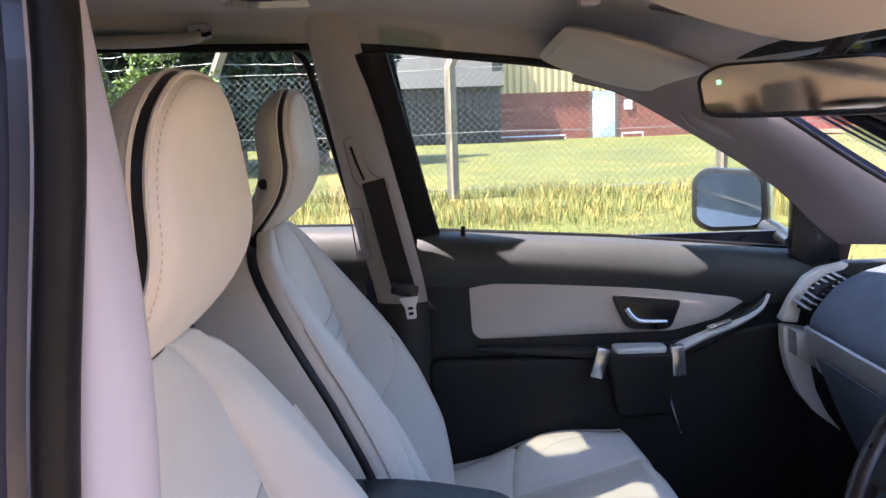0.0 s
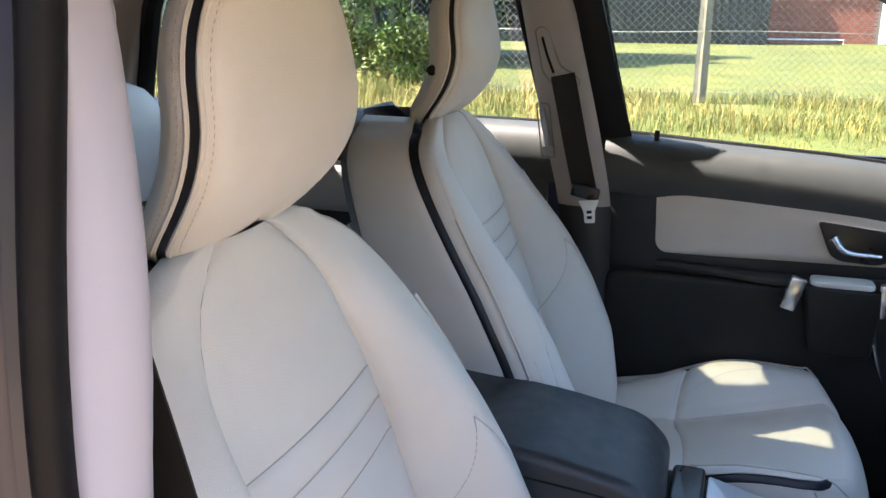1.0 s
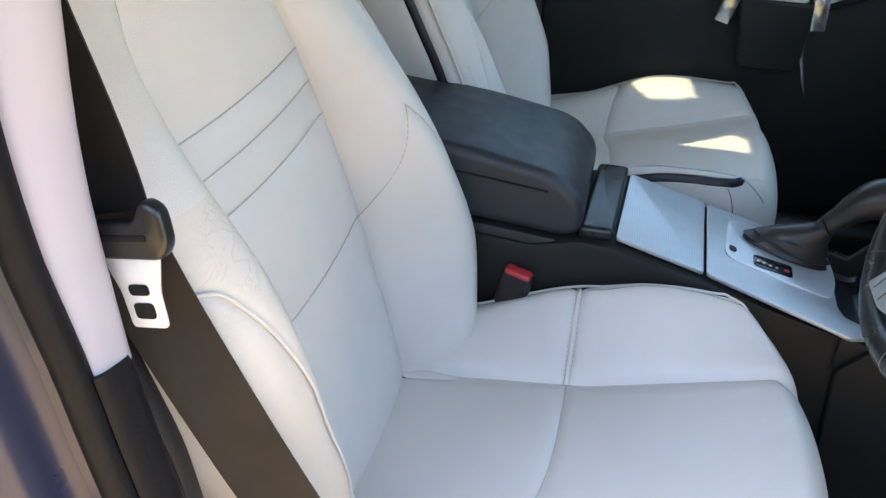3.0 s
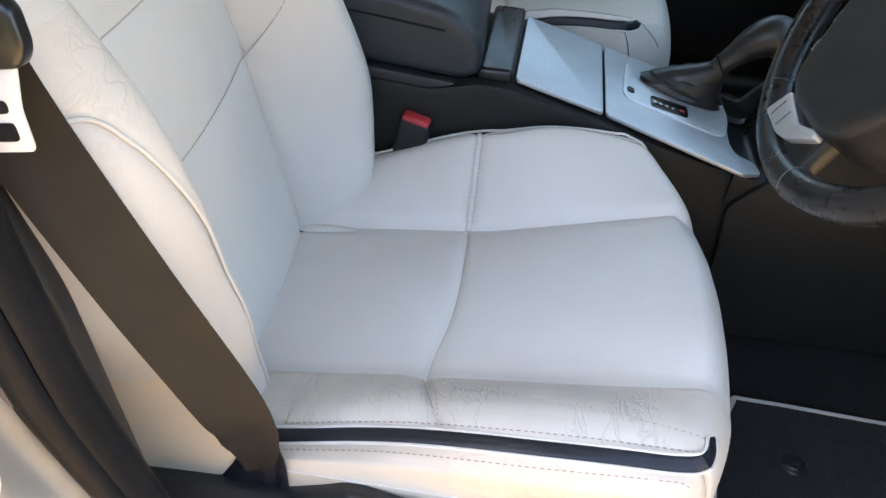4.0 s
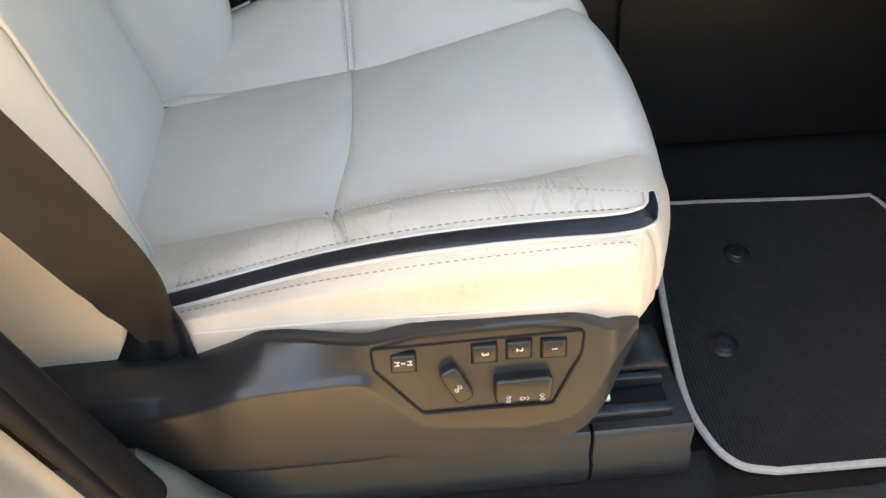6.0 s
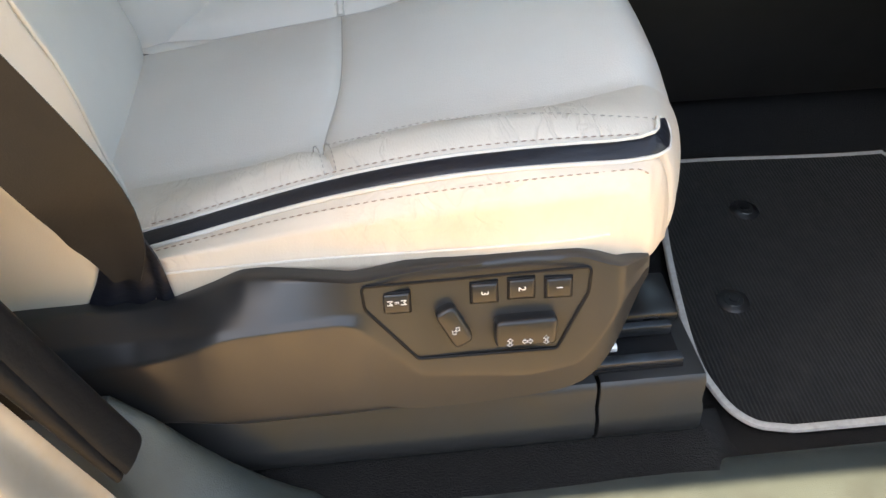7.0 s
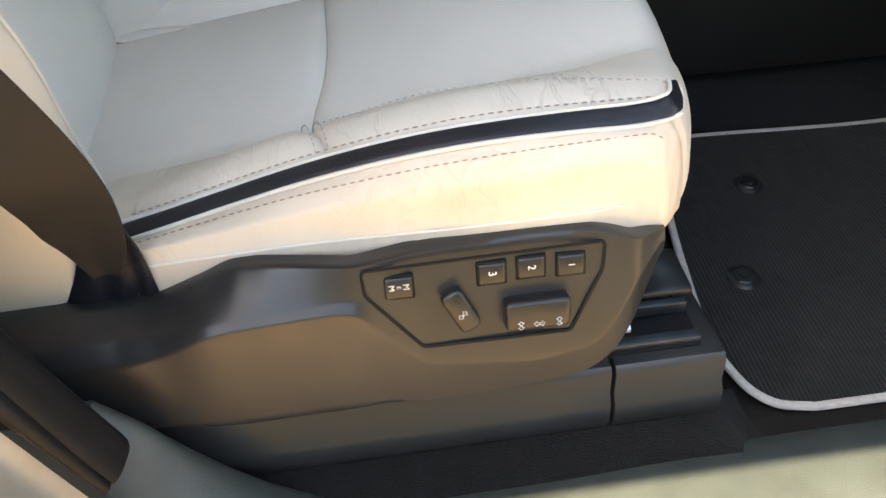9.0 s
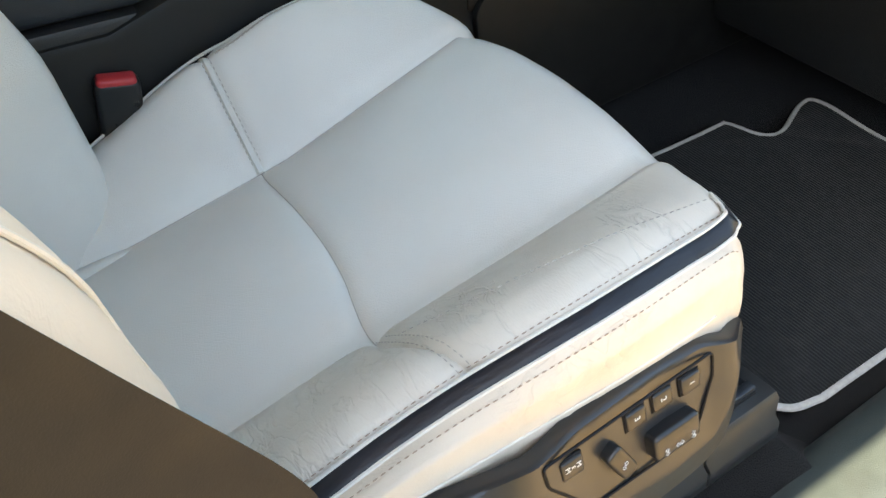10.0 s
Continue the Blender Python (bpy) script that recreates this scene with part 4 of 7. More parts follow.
wpart("upper_trim", sheet(trim_fn, 44, 36, -0.005), TRIM, pillar, "pale grey pillar trim")
wpart("lower_trim", pillar_loft([(-0.0095, -0.0015), (-0.007, 0.002), (-0.005, 0.010), (-0.005, 0.022), (-0.018, 0.034), (-0.04, 0.040), (-0.09, 0.044)], 0.598, 1.004, 40), RUBBER, pillar, "black lower pillar trim")
seal_pts = [(smooth_table(PX, z, 0.03) - 0.026 + 0.008 * min(1.0, max(0.0, (0.88 - z) / 0.12)), smooth_table(PY, z, 0.03) - 0.007, z) for z in [0.60 + 0.02 * k for k in range(52)]]
wpart("seal", tube(seal_pts, lambda s: 0.004 + 0.0085 * min(1.0, s / 0.27), 12, flat=0.8), RUBBER, pillar, "black rubber door seal")
wpart("jamb", pillar_loft([(-0.036, -0.008), (-0.043, -0.020), (-0.047, -0.045), (-0.060, -0.060), (-0.067, -0.095), (-0.10, -0.12)], 0.88, 1.62, 50), PAINT, pillar, "near-black blue door jamb")
# dusty paint, coloured paler and warmer to stand for reflected sunlit ground
JAMB = material("dusty_reflection_tinted_paint", (0.25, 0.24, 0.22), 0.45, 0.3, vary=0.25, scale=12, coat=0.3, stain=(0.20, 0.17, 0.13), stain_amount=0.5)
wpart("lower_jamb", pillar_loft([(-0.036, -0.008), (-0.043, -0.020), (-0.047, -0.045), (-0.060, -0.060), (-0.067, -0.095), (-0.10, -0.12)], 0.40, 0.88, 30, creep=0.014), JAMB, pillar, "dusty jamb foot with the ground's reflection put into its pale colour")
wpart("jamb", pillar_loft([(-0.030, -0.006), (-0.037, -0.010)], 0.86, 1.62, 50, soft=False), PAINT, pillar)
# door catch
catch = thing("door_striker", (-0.05, 0.42, 0.88), "steel door striker bolted to the pillar", "door striker")
wpart("plate", box((0.004, 0.03, 0.05), (-0.01, 0.43, 0.86), 0.001), STEEL, catch)
wpart("loop", tube(curve([(-0.008, 0.42, 0.845), (0.02, 0.42, 0.845), (0.022, 0.42, 0.875), (-0.008, 0.42, 0.875)], 16), 0.0045, 8), STEEL, catch)

# ---- sill, floor ----
SILL = [(0.532, 0.425), (0.527, 0.450), (0.516, 0.464), (0.490, 0.474), (0.455, 0.478), (0.428, 0.472), (0.418, 0.458)]


def sill_fn(a, b):
    p = curve([(y, z, 0) for y, z in SILL], 18)[round(b * 18)]
    x = -0.1 + 1.35 * a
    up = 1.4 * min(0.13, 0.45 * max(0.0, (0.26 - x) / 0.30) ** 1.8)
    return Vector((x, p.x, p.y + up * max(0.0, (p.x - 0.44) / 0.1)))


sill = thing("door_sill", (0.3, 0.48, 0.44), "textured black plastic sill trim of the driver's door opening", "door sill", kind="structure")
wpart("sill_trim", sheet(sill_fn, 60, 18, 0.006, flip=True), SILLM, sill)
wpart("sill_seal", tube([(x, 0.407, 0.462) for x in [-0.2 + 0.05 * k for k in range(30)]], 0.012, 10), RUBBER, sill, "black rubber seal along the sill")
wpart("outer_sill", slab(rounded([(0.40, 0.455), (0.36, 0.45), (0.33, 0.42), (0.31, 0.36), (0.33, 0.24), (0.55, 0.22), (0.55, 0.43)], 0.02), 0, -1.35, 1.35, 0.0), PAINT, sill, "silver blue painted sill")


def floor_fn(a, b):
    x, y = -1.6 + 2.85 * a, 0.495 + 1.40 * b
    z = 0.418 + 0.35 * max(0.0, x - 1.02) ** 1.2
    z += 0.008 * noise.noise(Vector((x * 5, y * 5, 0)))
    if y < 0.60:
        z += 0.050 * min(1.0, 1 - (y - 0.565) / 0.035) if x < 0.57 else 0.016 * max(0.0, min(1.0, 1 - (y - 0.54) / 0.02))
    return Vector((x, y, z))


ground_part("floor", sheet(floor_fn, 70, 40, 0.02), CARPET, "black carpeted car floor", "car floor")

# mat
MAT_OUT = [(0.655, 0.561), (1.03, 0.556), (1.075, 0.60), (1.062, 0.775), (1.066, 0.885), (1.045, 0.905), (0.975, 0.880), (0.945, 0.893), (0.930, 0.938), (0.905, 0.943), (0.69, 0.957), (0.655, 0.944), (0.618, 0.836), (0.594, 0.672), (0.600, 0.605), (0.620, 0.572)]
mat_line = [(p.x, p.y) for p in curve([(x, y, 0) for x, y in MAT_OUT + MAT_OUT[:1]], 140)][:-1]


def mat_z(x, y):
    return 0.427 + 0.35 * max(0.0, x - 1.02) ** 1.2 + 0.004 * noise.noise(Vector((x * 7, y * 7, 3)))


floor_mat = thing("floor_mat", (0.8, 0.76, 0.42), "black ribbed car mat with a pale grey bound edge", "floor mat")
bm = slab(mat_line, 2, 0.0, 0.007)
for v in bm.verts:
    v.co.z += mat_z(v.co.x, v.co.y)
bmesh.ops.triangulate(bm, faces=[f for f in bm.faces if len(f.verts) > 4])
wpart("mat", bm, MAT, floor_mat, sharp=30)
wpart("binding", tube([(x, y, mat_z(x, y) + 0.005) for x, y in mat_line], 0.0044, 8, closed=True, flat=0.8), PIPING, floor_mat, "pale grey bound edge")
for x, y in ((0.719, 0.856), (0.654, 0.716)):
    bm = bmesh.new()
    for r, h in ((0.017, 0.0022), (0.012, 0.0035), (0.006, 0.0055)):
        bmesh.ops.create_cone(bm, cap_ends=True, segments=24, radius1=r, radius2=r * 0.8, depth=h, matrix=Matrix.Translation((x, y, mat_z(x, y) + 0.007 + h / 2)))
    wpart("mat_fixing", bm, HARD, floor_mat, "round black turning clip")

# ---- centre console ----
YC, YN, YF = 1.20, 1.095, 1.292
console = thing("centre_console", (0.35, YC, 0.42), "black centre console with brushed silver lids", "car console")


def con_z(x):
    return 0.792 - 0.27 * (x - 0.30)


body = [(-0.12, 0.43), (-0.12, 0.80), (0.20, 0.775), (0.262, 0.79), (0.30, con_z(0.30) - 0.004), (0.598, con_z(0.598) - 0.004), (0.602, con_z(0.60) - 0.05), (0.668, con_z(0.66) - 0.045), (0.678, 0.745), (0.86, 0.98), (1.15, 0.98), (1.15, 0.43)]
wpart("console_body", slab(body, 1, YN - 0.012, YF + 0.012, 0.010, 2), DEEP, console)
wpart("side_panel", slab(rounded([(0.62, 0.44), (0.60, 0.66), (0.66, 0.73), (0.84, 0.95), (1.14, 0.95), (1.14, 0.44)], 0.01), 1, YN - 0.022, YN - 0.011, 0.003), DEEP, console, "black console side panel")
# bin lid between armrest and silver lid
bm = slab(rounded([(0.258, YN), (0.302, YN), (0.312, YF), (0.268, YF)], 0.008), 2, -0.008, 0.010, 0.006, 3)
bm.transform(Matrix.Translation((0, 0, 0.795)))
wpart("bin_flap", bm, HARD, console, "dark plastic flap")


def console_plate(outline, name, lift=0.002, thick=0.006, mat=ALU, label="", bev=0.0015, round_=0.006):
    bm = slab(rounded(outline, round_), 2, 0, thick, bev, 2)
    for v in bm.verts:
        v.co.z += con_z(v.co.x) + lift - thick + 0.004
    return wpart(name, bm, mat, console, label)


console_plate([(0.306, YN + 0.002), (0.420, YN + 0.0), (0.426, YF - 0.002), (0.316, YF - 0.002)], "silver_lid", label="brushed silver lid")
gp = console_plate([(0.4235, YN + 0.0), (0.606, YN - 0.022), (0.634, YN - 0.004), (0.628, 1.113), (0.604, 1.118), (0.598, 1.135), (0.600, 1.20), (0.606, YF - 0.004), (0.4295, YF - 0.004)], "gear_surround", label="brushed silver gear surround")
console_plate([(0.448, 1.152), (0.592, 1.144), (0.606, 1.205), (0.602, 1.270), (0.460, 1.268)], "gear_plate", lift=0.0045, round_=0.022, label="smooth silver gear plate", mat=GEARTOP)
console_plate([(0.488, 1.156), (0.541, 1.160), (0.543, 1.190), (0.489, 1.184)], "gear_display", lift=0.0065, mat=GLOSS, label="black gear position window", bev=0.001)
console_plate([(0.529, 1.167), (0.537, 1.168), (0.537, 1.173), (0.529, 1.172)], "gear_mark", lift=0.0075, mat=RED, label="red gear mark", bev=0.0005)
for k in range(4):
    x = 0.492 + 0.0085 * k
    console_plate([(x, 1.166), (x + 0.004, 1.1665), (x + 0.004, 1.1695), (x, 1.169)], "gear_mark", lift=0.0073, mat=WHITE, bev=0.0002)
console_plate([(0.456, 1.172), (0.466, 1.172), (0.466, 1.184), (0.456, 1.184)], "release_button", lift=0.007, mat=BUTTON, bev=0.001)
# open tray ahead of the gear lever
tray = wpart("front_tray", sheet(lambda a, b: Vector((0.602 + 0.066 * a, 1.118 + 0.185 * b, con_z(0.602 + 0.066 * a) - 0.036 * (1 - (2 * a - 1) ** 4) * min(1.0, (1 - (2 * b - 1) ** 8) * 1.4))), 20, 30, 0.003), HARD, console, "deep black tray")
wpart("tray_end", slab(rounded([(0.596, 0.66), (0.598, con_z(0.598) - 0.002), (0.640, con_z(0.640) - 0.003), (0.676, 0.742), (0.69, 0.66)], 0.006), 1, YN - 0.012, 1.121, 0.003), DEEP, console)
wpart("tray_end", slab(rounded([(0.596, 0.66), (0.598, con_z(0.598) - 0.002), (0.640, con_z(0.640) - 0.003), (0.676, 0.742), (0.69, 0.66)], 0.006), 1, YF + 0.002, YF + 0.012, 0.003), DEEP, console)

# padded armrest
arm = thing("armrest", (0.1, YC, 0.8), "dark padded armrest lid over the centre console", "armrest")
prof = rounded([(-0.11, 0.81), (-0.11, 0.905), (-0.06, 0.912), (0.12, 0.892), (0.225, 0.872), (0.262, 0.835), (0.262, 0.795), (0.24, 0.785), (0.0, 0.805)], 0.025, 6)
wpart("pad", slab(prof, 1, YN - 0.004, YF + 0.014, 0.016, 4), ARMHIDE, arm, sharp=60)
wpart("lid_seam", tube(curve([(-0.08, YN - 0.0045, 0.875), (0.1, YN - 0.0045, 0.862), (0.215, YN - 0.0045, 0.850)], 20), 0.0015, 6), RUBBER, arm)
wpart("lower_box", slab(rounded([(-0.11, 0.70), (-0.11, 0.81), (0.0, 0.803), (0.24, 0.783), (0.25, 0.74), (0.23, 0.70)], 0.01), 1, YN - 0.006, YF + 0.012, 0.006), SOFT, arm)

# gear lever
lever = thing("gear_lever", (0.52, 1.17, 0.75), "black leather gear lever with a gaiter", "gear lever")


def gaiter(a, b):
    t = 2 * math.pi * b
    c = curve([(0.534, 1.228, con_z(0.534) + 0.004), (0.540, 1.228, 0.748), (0.556, 1.228, 0.766), (0.580, 1.228, 0.782)], 12)[round(a * 12)]
    rx = lerp([(0, 0.060), (0.25, 0.058), (0.5, 0.044), (0.8, 0.024), (1, 0.015)], a) * (1 + 0.06 * math.sin(a * 34 + math.sin(3 * t)))
    ry = lerp([(0, 0.027), (0.4, 0.024), (0.8, 0.018), (1, 0.013)], a) * (1 + 0.08 * math.sin(a * 30 + 2 * t))
    return c + Vector((rx * math.cos(t), ry * math.sin(t), -0.25 * rx * math.cos(t)))


wpart("gaiter", sheet(gaiter, 12, 28, wrap=True), HIDE, lever, "creased black leather gaiter")
stalk = curve([(0.574, 1.228, 0.778), (0.592, 1.228, 0.798), (0.612, 1.228, 0.820), (0.636, 1.228, 0.833), (0.668, 1.228, 0.826)], 24)
wpart("grip", tube(stalk, lambda s: lerp([(0, 0.012), (0.3, 0.016), (0.55, 0.023), (0.78, 0.029), (0.93, 0.024), (1, 0.006)], s), 18), HIDE, lever, "glossy black leather grip")
wpart("grip_seam", tube([(0.579 - 0.008 * math.sin(a), 1.228 + 0.0145 * math.cos(a), 0.784 + 0.0125 * math.sin(a)) for a in [k * math.pi / 8 for k in range(16)]], 0.0012, 5, closed=True), RUBBER, lever)

# ---- steering wheel ----
wheel = thing("steering_wheel", (0.648, 0.850, 1.045), "black leather steering wheel with silver spoke inserts", "steering wheel")
WM = pose(0, 0, 0, 0, 30, 0)  # the wheel's axis points back and up


def wp(name, bm, mat, parent=None, label=""):
    bm.transform(WM)
    return part(name, bm, mat, parent or wheel, label)


ring = [(0.0, 0.193 * math.cos(a), 0.193 * math.sin(a)) for a in [2 * math.pi * k / 72 for k in range(72)]]
rim = wp("rim", tube(ring, 0.0158, 18, closed=True), RIMHIDE, label="glossy black leather rim")
hub_line = [(-0.112, 0.085), (0.112, 0.085), (0.126, 0.0), (0.098, -0.066), (0.062, -0.140), (0.030, -0.152), (-0.040, -0.146), (-0.068, -0.130), (-0.098, -0.066), (-0.126, 0.0)]
hub = wp("hub", slab(rounded(hub_line, 0.018, 5), 0, -0.026, 0.045, 0.014, 4), SOFT, label="large black hub cover")
for a in (-math.pi * 0.06, math.pi * 1.06):
    bm = slab(rounded([(0.06, -0.030), (0.186, -0.026), (0.186, 0.026), (0.06, 0.030)], 0.008), 0, -0.004, 0.016, 0.006)
    bm.transform(Matrix.Rotation(a, 4, "X"))
    wp("spoke", bm, HIDE)
bm = slab(rounded([(-0.036, -0.12), (0.060, -0.12), (0.062, -0.182), (0.0, -0.188), (-0.045, -0.182)], 0.008), 0, -0.008, 0.014, 0.006)
wp("spoke", bm, HIDE, label="lower spoke")
# the lower spoke's L-shaped insert, its foot lying along the hub
bm = slab(rounded([(0.056, -0.180), (0.049, -0.150), (0.022, -0.153), (-0.004, -0.156), (-0.032, -0.143), (-0.037, -0.150), (-0.006, -0.174), (0.014, -0.180)], 0.004), 0, -0.0172, -0.002, 0.003, 3)
insert = wp("spoke_insert", bm, GEARTOP, label="satin silver spoke insert")
for y0 in (0.020, 0.040):
    bm = box((0.001, 0.0012, 0.018), (-0.0175, y0, -0.167), 0.0003)
    wp("switch_mark", bm, SOFT_GREY, insert)
for k in range(4):
    f = k / 3
    bm = box((0.012, 0.011, 0.019), (-0.012, 0.121 - 0.040 * f, -0.022 - 0.088 * f), 0.003, turn=None)
    wp("hub_switch", bm, CHROME, hub, "small silver switch")
for k in (8, 33, 51, 60):
    a = 2 * math.pi * k / 72
    bm = tube([(0.0161 * math.cos(b), (0.193 + 0.0161 * math.sin(b)) * math.cos(a), (0.193 + 0.0161 * math.sin(b)) * math.sin(a)) for b in [2 * math.pi * j / 20 for j in range(20)]], 0.0005, 5, closed=True)
    wp("rim_seam", bm, SOFT_GREY, rim)
wp("column", tube([(0.03, 0, -0.01), (0.30, 0, -0.02)], 0.055, 16), SOFT, label="black steering column shroud")

# ---- dashboard ----
dash = thing("dashboard", (1.0, YC, 0.9), "dark dashboard with silver edged end vents", "dashboard")
DP = [(0.846, 1.005), (0.862, 1.035), (0.898, 1.078), (0.945, 1.102), (1.03, 1.125), (1.42, 1.10), (1.42, 0.5), (1.05, 0.5), (0.968, 0.72), (0.905, 0.86), (0.858, 0.955), (0.848, 0.98)]
wpart("dash_top", slab(rounded(DP, 0.02), 1, 0.60, 1.735, 0.012, 3), DASH, dash)
wpart("glovebox", slab(rounded([(0.908, 0.845), (0.860, 0.94), (0.848, 0.945), (0.892, 0.84), (0.95, 0.72), (0.97, 0.715)], 0.006), 1, 1.34, 1.70, 0.004), DASH, dash, "dark grey glovebox lid")
wpart("trim_strip", slab([(0.850, 0.995), (0.864, 0.955), (0.880, 0.905), (0.872, 0.900), (0.854, 0.950), (0.840, 0.993)], 1, 1.32, 1.738, 0.002), ALU, dash, "grey silver trim strip")
wpart("knee_panel", slab(rounded([(0.880, 0.885), (0.945, 0.745), (1.030, 0.505), (1.060, 0.505), (0.975, 0.745), (0.905, 0.885)], 0.01), 1, 0.605, 1.07, 0.005), CARPET, dash, "black knee panel")
# end cap with its vent
cap = rounded([(0.816, 0.992), (0.838, 1.040), (0.866, 1.080), (0.896, 1.098), (0.950, 1.107), (0.942, 1.095), (0.905, 1.085), (0.880, 1.066), (0.858, 1.034), (0.850, 0.988)], 0.006)
wpart("end_cap", slab(cap, 1, 1.787, 1.815, 0.006, 3), ENDCAP, dash, "pale grey vent surround")
wpart("vent_recess", slab(rounded([(0.845, 1.020), (0.873, 1.066), (0.930, 1.094), (0.945, 1.075), (0.88, 1.01)], 0.006), 1, 1.738, 1.788, 0.002), RUBBER, dash)
for k in range(8):
    s = k / 7
    c = Vector((0.850 + 0.074 * s, 1.762, 1.030 + 0.068 * s - 0.014 * s * s))
    wpart("vent_slat", _turned(box((0.024, 0.050, 0.004), (0, 0, 0), 0.0012), Matrix.Translation(c) @ pose(0, 0, 0, 8, 22, 10)), CHROME if k in (3, 4) else ALU, dash, "silver vent slat")
low = rounded([(0.820, 0.984), (0.822, 0.940), (0.833, 0.892), (0.856, 0.842), (0.893, 0.797), (0.945, 0.757), (0.912, 0.800), (0.888, 0.850), (0.877, 0.900), (0.872, 0.975)], 0.006)
wpart("end_panel", slab(low, 1, 1.784, 1.812, 0.005, 3), ENDCAP, dash, "pale grey dashboard end panel")
wpart("end_plate", slab(rounded([(0.828, 0.982), (0.832, 0.930), (0.876, 0.902), (0.872, 0.980)], 0.003), 1, 1.740, 1.785, 0.0015), ALU, dash, "brushed silver end plate")

# ---- roof lining ----
LIN = [(-1.7, 1.600), (-0.6, 1.650), (0.0, 1.635), (0.35, 1.592), (0.55, 1.550), (0.66, 1.522)]
# made-up roof cut-outs, outlined to shape the sun patches on the passenger seat
SUN_CUTS = ([(-0.17, 1.470), (0.0, 1.390), (0.005, 1.465), (-0.03, 1.500), (-0.08, 1.480)], [(-0.235, 1.655), (-0.20, 1.615), (-0.075, 1.625), (-0.085, 1.690), (-0.20, 1.695)])


def liner_z(x, y):
    q = abs(y - YC) / 0.60
    return smooth_table(LIN, x, 0.05) - 0.018 * q ** 3 - 0.004 * q ** 10


def in_roof(x, y):
    inside = False
    for o in SUN_CUTS:
        for (xa, ya), (xb, yb) in zip(o, o[1:] + o[:1]):
            if (ya > y) != (yb > y) and x < xa + (xb - xa) * (y - ya) / (yb - ya):
                inside = not inside
    return inside


def roof_sheet(z_of, thick):
    """A sheet with the made-up sunlight cut-outs left open in it."""
    xs = [-1.7 + 0.06 * k for k in range(24)] + [-0.26 + 0.006 * k for k in range(46)] + [0.02 + 0.064 * k for k in range(11)]
    ys = [0.60 + 0.04 * k for k in range(19)] + [1.36 + 0.006 * k for k in range(58)] + [1.72]
    bm = bmesh.new()
    grid_ = [[bm.verts.new((x, y, z_of(x, y))) for y in ys] for x in xs]
    for i in range(len(xs) - 1):
        for j in range(len(ys) - 1):
            if not in_roof((xs[i] + xs[i + 1]) / 2, (ys[j] + ys[j + 1]) / 2):
                bm.faces.new((grid_[i][j], grid_[i + 1][j], grid_[i + 1][j + 1], grid_[i][j + 1]))
    bm.normal_update()
    bmesh.ops.solidify(bm, geom=bm.faces[:], thickness=thick)
    return bm


ground_part("ceiling", roof_sheet(liner_z, -0.012), LINER, "beige cloth roof lining", "roof lining")
roof = ground_part("car_roof", roof_sheet(lambda x, y: liner_z(x, y) + 0.045, -0.006), PAINT, "silver blue painted car roof", "car roof")
# panes over the invented cut-outs, tinting the sun they let in
for outline in SUN_CUTS:
    mx, my = sum(p[0] for p in outline) / len(outline), sum(p[1] for p in outline) / len(outline)
    bm = slab([(mx + (x - mx) * 1.25, my + (y - my) * 1.25) for x, y in outline], 2, 0.0, 0.004)
    for v in bm.verts:
        v.co.z += liner_z(v.co.x, v.co.y) + 0.05
    wpart("pane", bm, ROOFGLASS, roof, "added tinted pane over a made-up sunlight cut-out")

# side rails of the roof, left and right of the lining
# the near rail, out of view, is stretched outwards to shade the sill
for side, nm in ((-1, "roof_rail"), (1, "roof_rail")):
    def edge_pt(x, k):
        y = YC + (0.52 + 0.048 * k if side > 0 else -0.60 - 0.230 * k)
        return Vector((x, y, liner_z(x, YC + (0.52 if side > 0 else -0.60)) - (0.054 if side > 0 else 0.035) * k ** 2))
    r = thing(nm, (0, YC + side * 0.62, 1.55), "beige lined roof rail over the doors", "roof rail", kind="structure")
    wpart("lining", sheet(lambda a, b: edge_pt(-1.7 + 2.33 * a, b), 60, 8, -0.012 if side > 0 else 0.012), LINER, r)
    wpart("outer", sheet(lambda a, b: edge_pt(-1.7 + 2.33 * a, b) + Vector((0, side * (0.045 if side < 0 else 0.014) * math.sin(math.pi * (0.25 + 0.4 * b)), 0.05 * (1 - b) - 0.005)), 60, 8, 0.006 if side > 0 else -0.006), PAINT, r)
    wpart("seal", tube([edge_pt(-1.7 + 2.33 * k / 50, 1.0) + Vector((0, side * 0.006, -0.006)) for k in range(51)], 0.009, 8), RUBBER, r)

# grab handle in the lining above the rear door
grab = thing("grab_handle", (-0.42, 1.74, 1.6), "beige folding grab handle on the roof lining", "grab handle")
wpart("handle", tube(curve([(-0.56, 1.742, 1.600), (-0.545, 1.722, 1.585), (-0.42, 1.716, 1.580), (-0.31, 1.722, 1.583), (-0.295, 1.742, 1.598)], 24), lambda s: 0.009 + 0.003 * math.sin(math.pi * s), 10), LINER, grab)
for x in (-0.565, -0.30):
    wpart("mount", box((0.045, 0.02, 0.028), (x, 1.738, 1.597), 0.007, 3), TRIM, grab)
wpart("coat_hook", tube(curve([(-0.30, 1.728, 1.597), (-0.29, 1.722, 1.588), (-0.275, 1.722, 1.592)], 8), 0.004, 8), RUBBER, grab)

# windscreen
ws = thing("windscreen", (1.0, YC, 1.3), "clear raked windscreen with a black edge", "windscreen", kind="structure")


def ws_fn(a, b):
    y = 0.66 + 1.08 * b
    bow = 0.10 * (1 - (2 * b - 1) ** 2)
    return Vector((0.60 + 0.75 * a + bow, y + (2 * b - 1) * 0.10 * a, 1.545 - 0.40 * a))


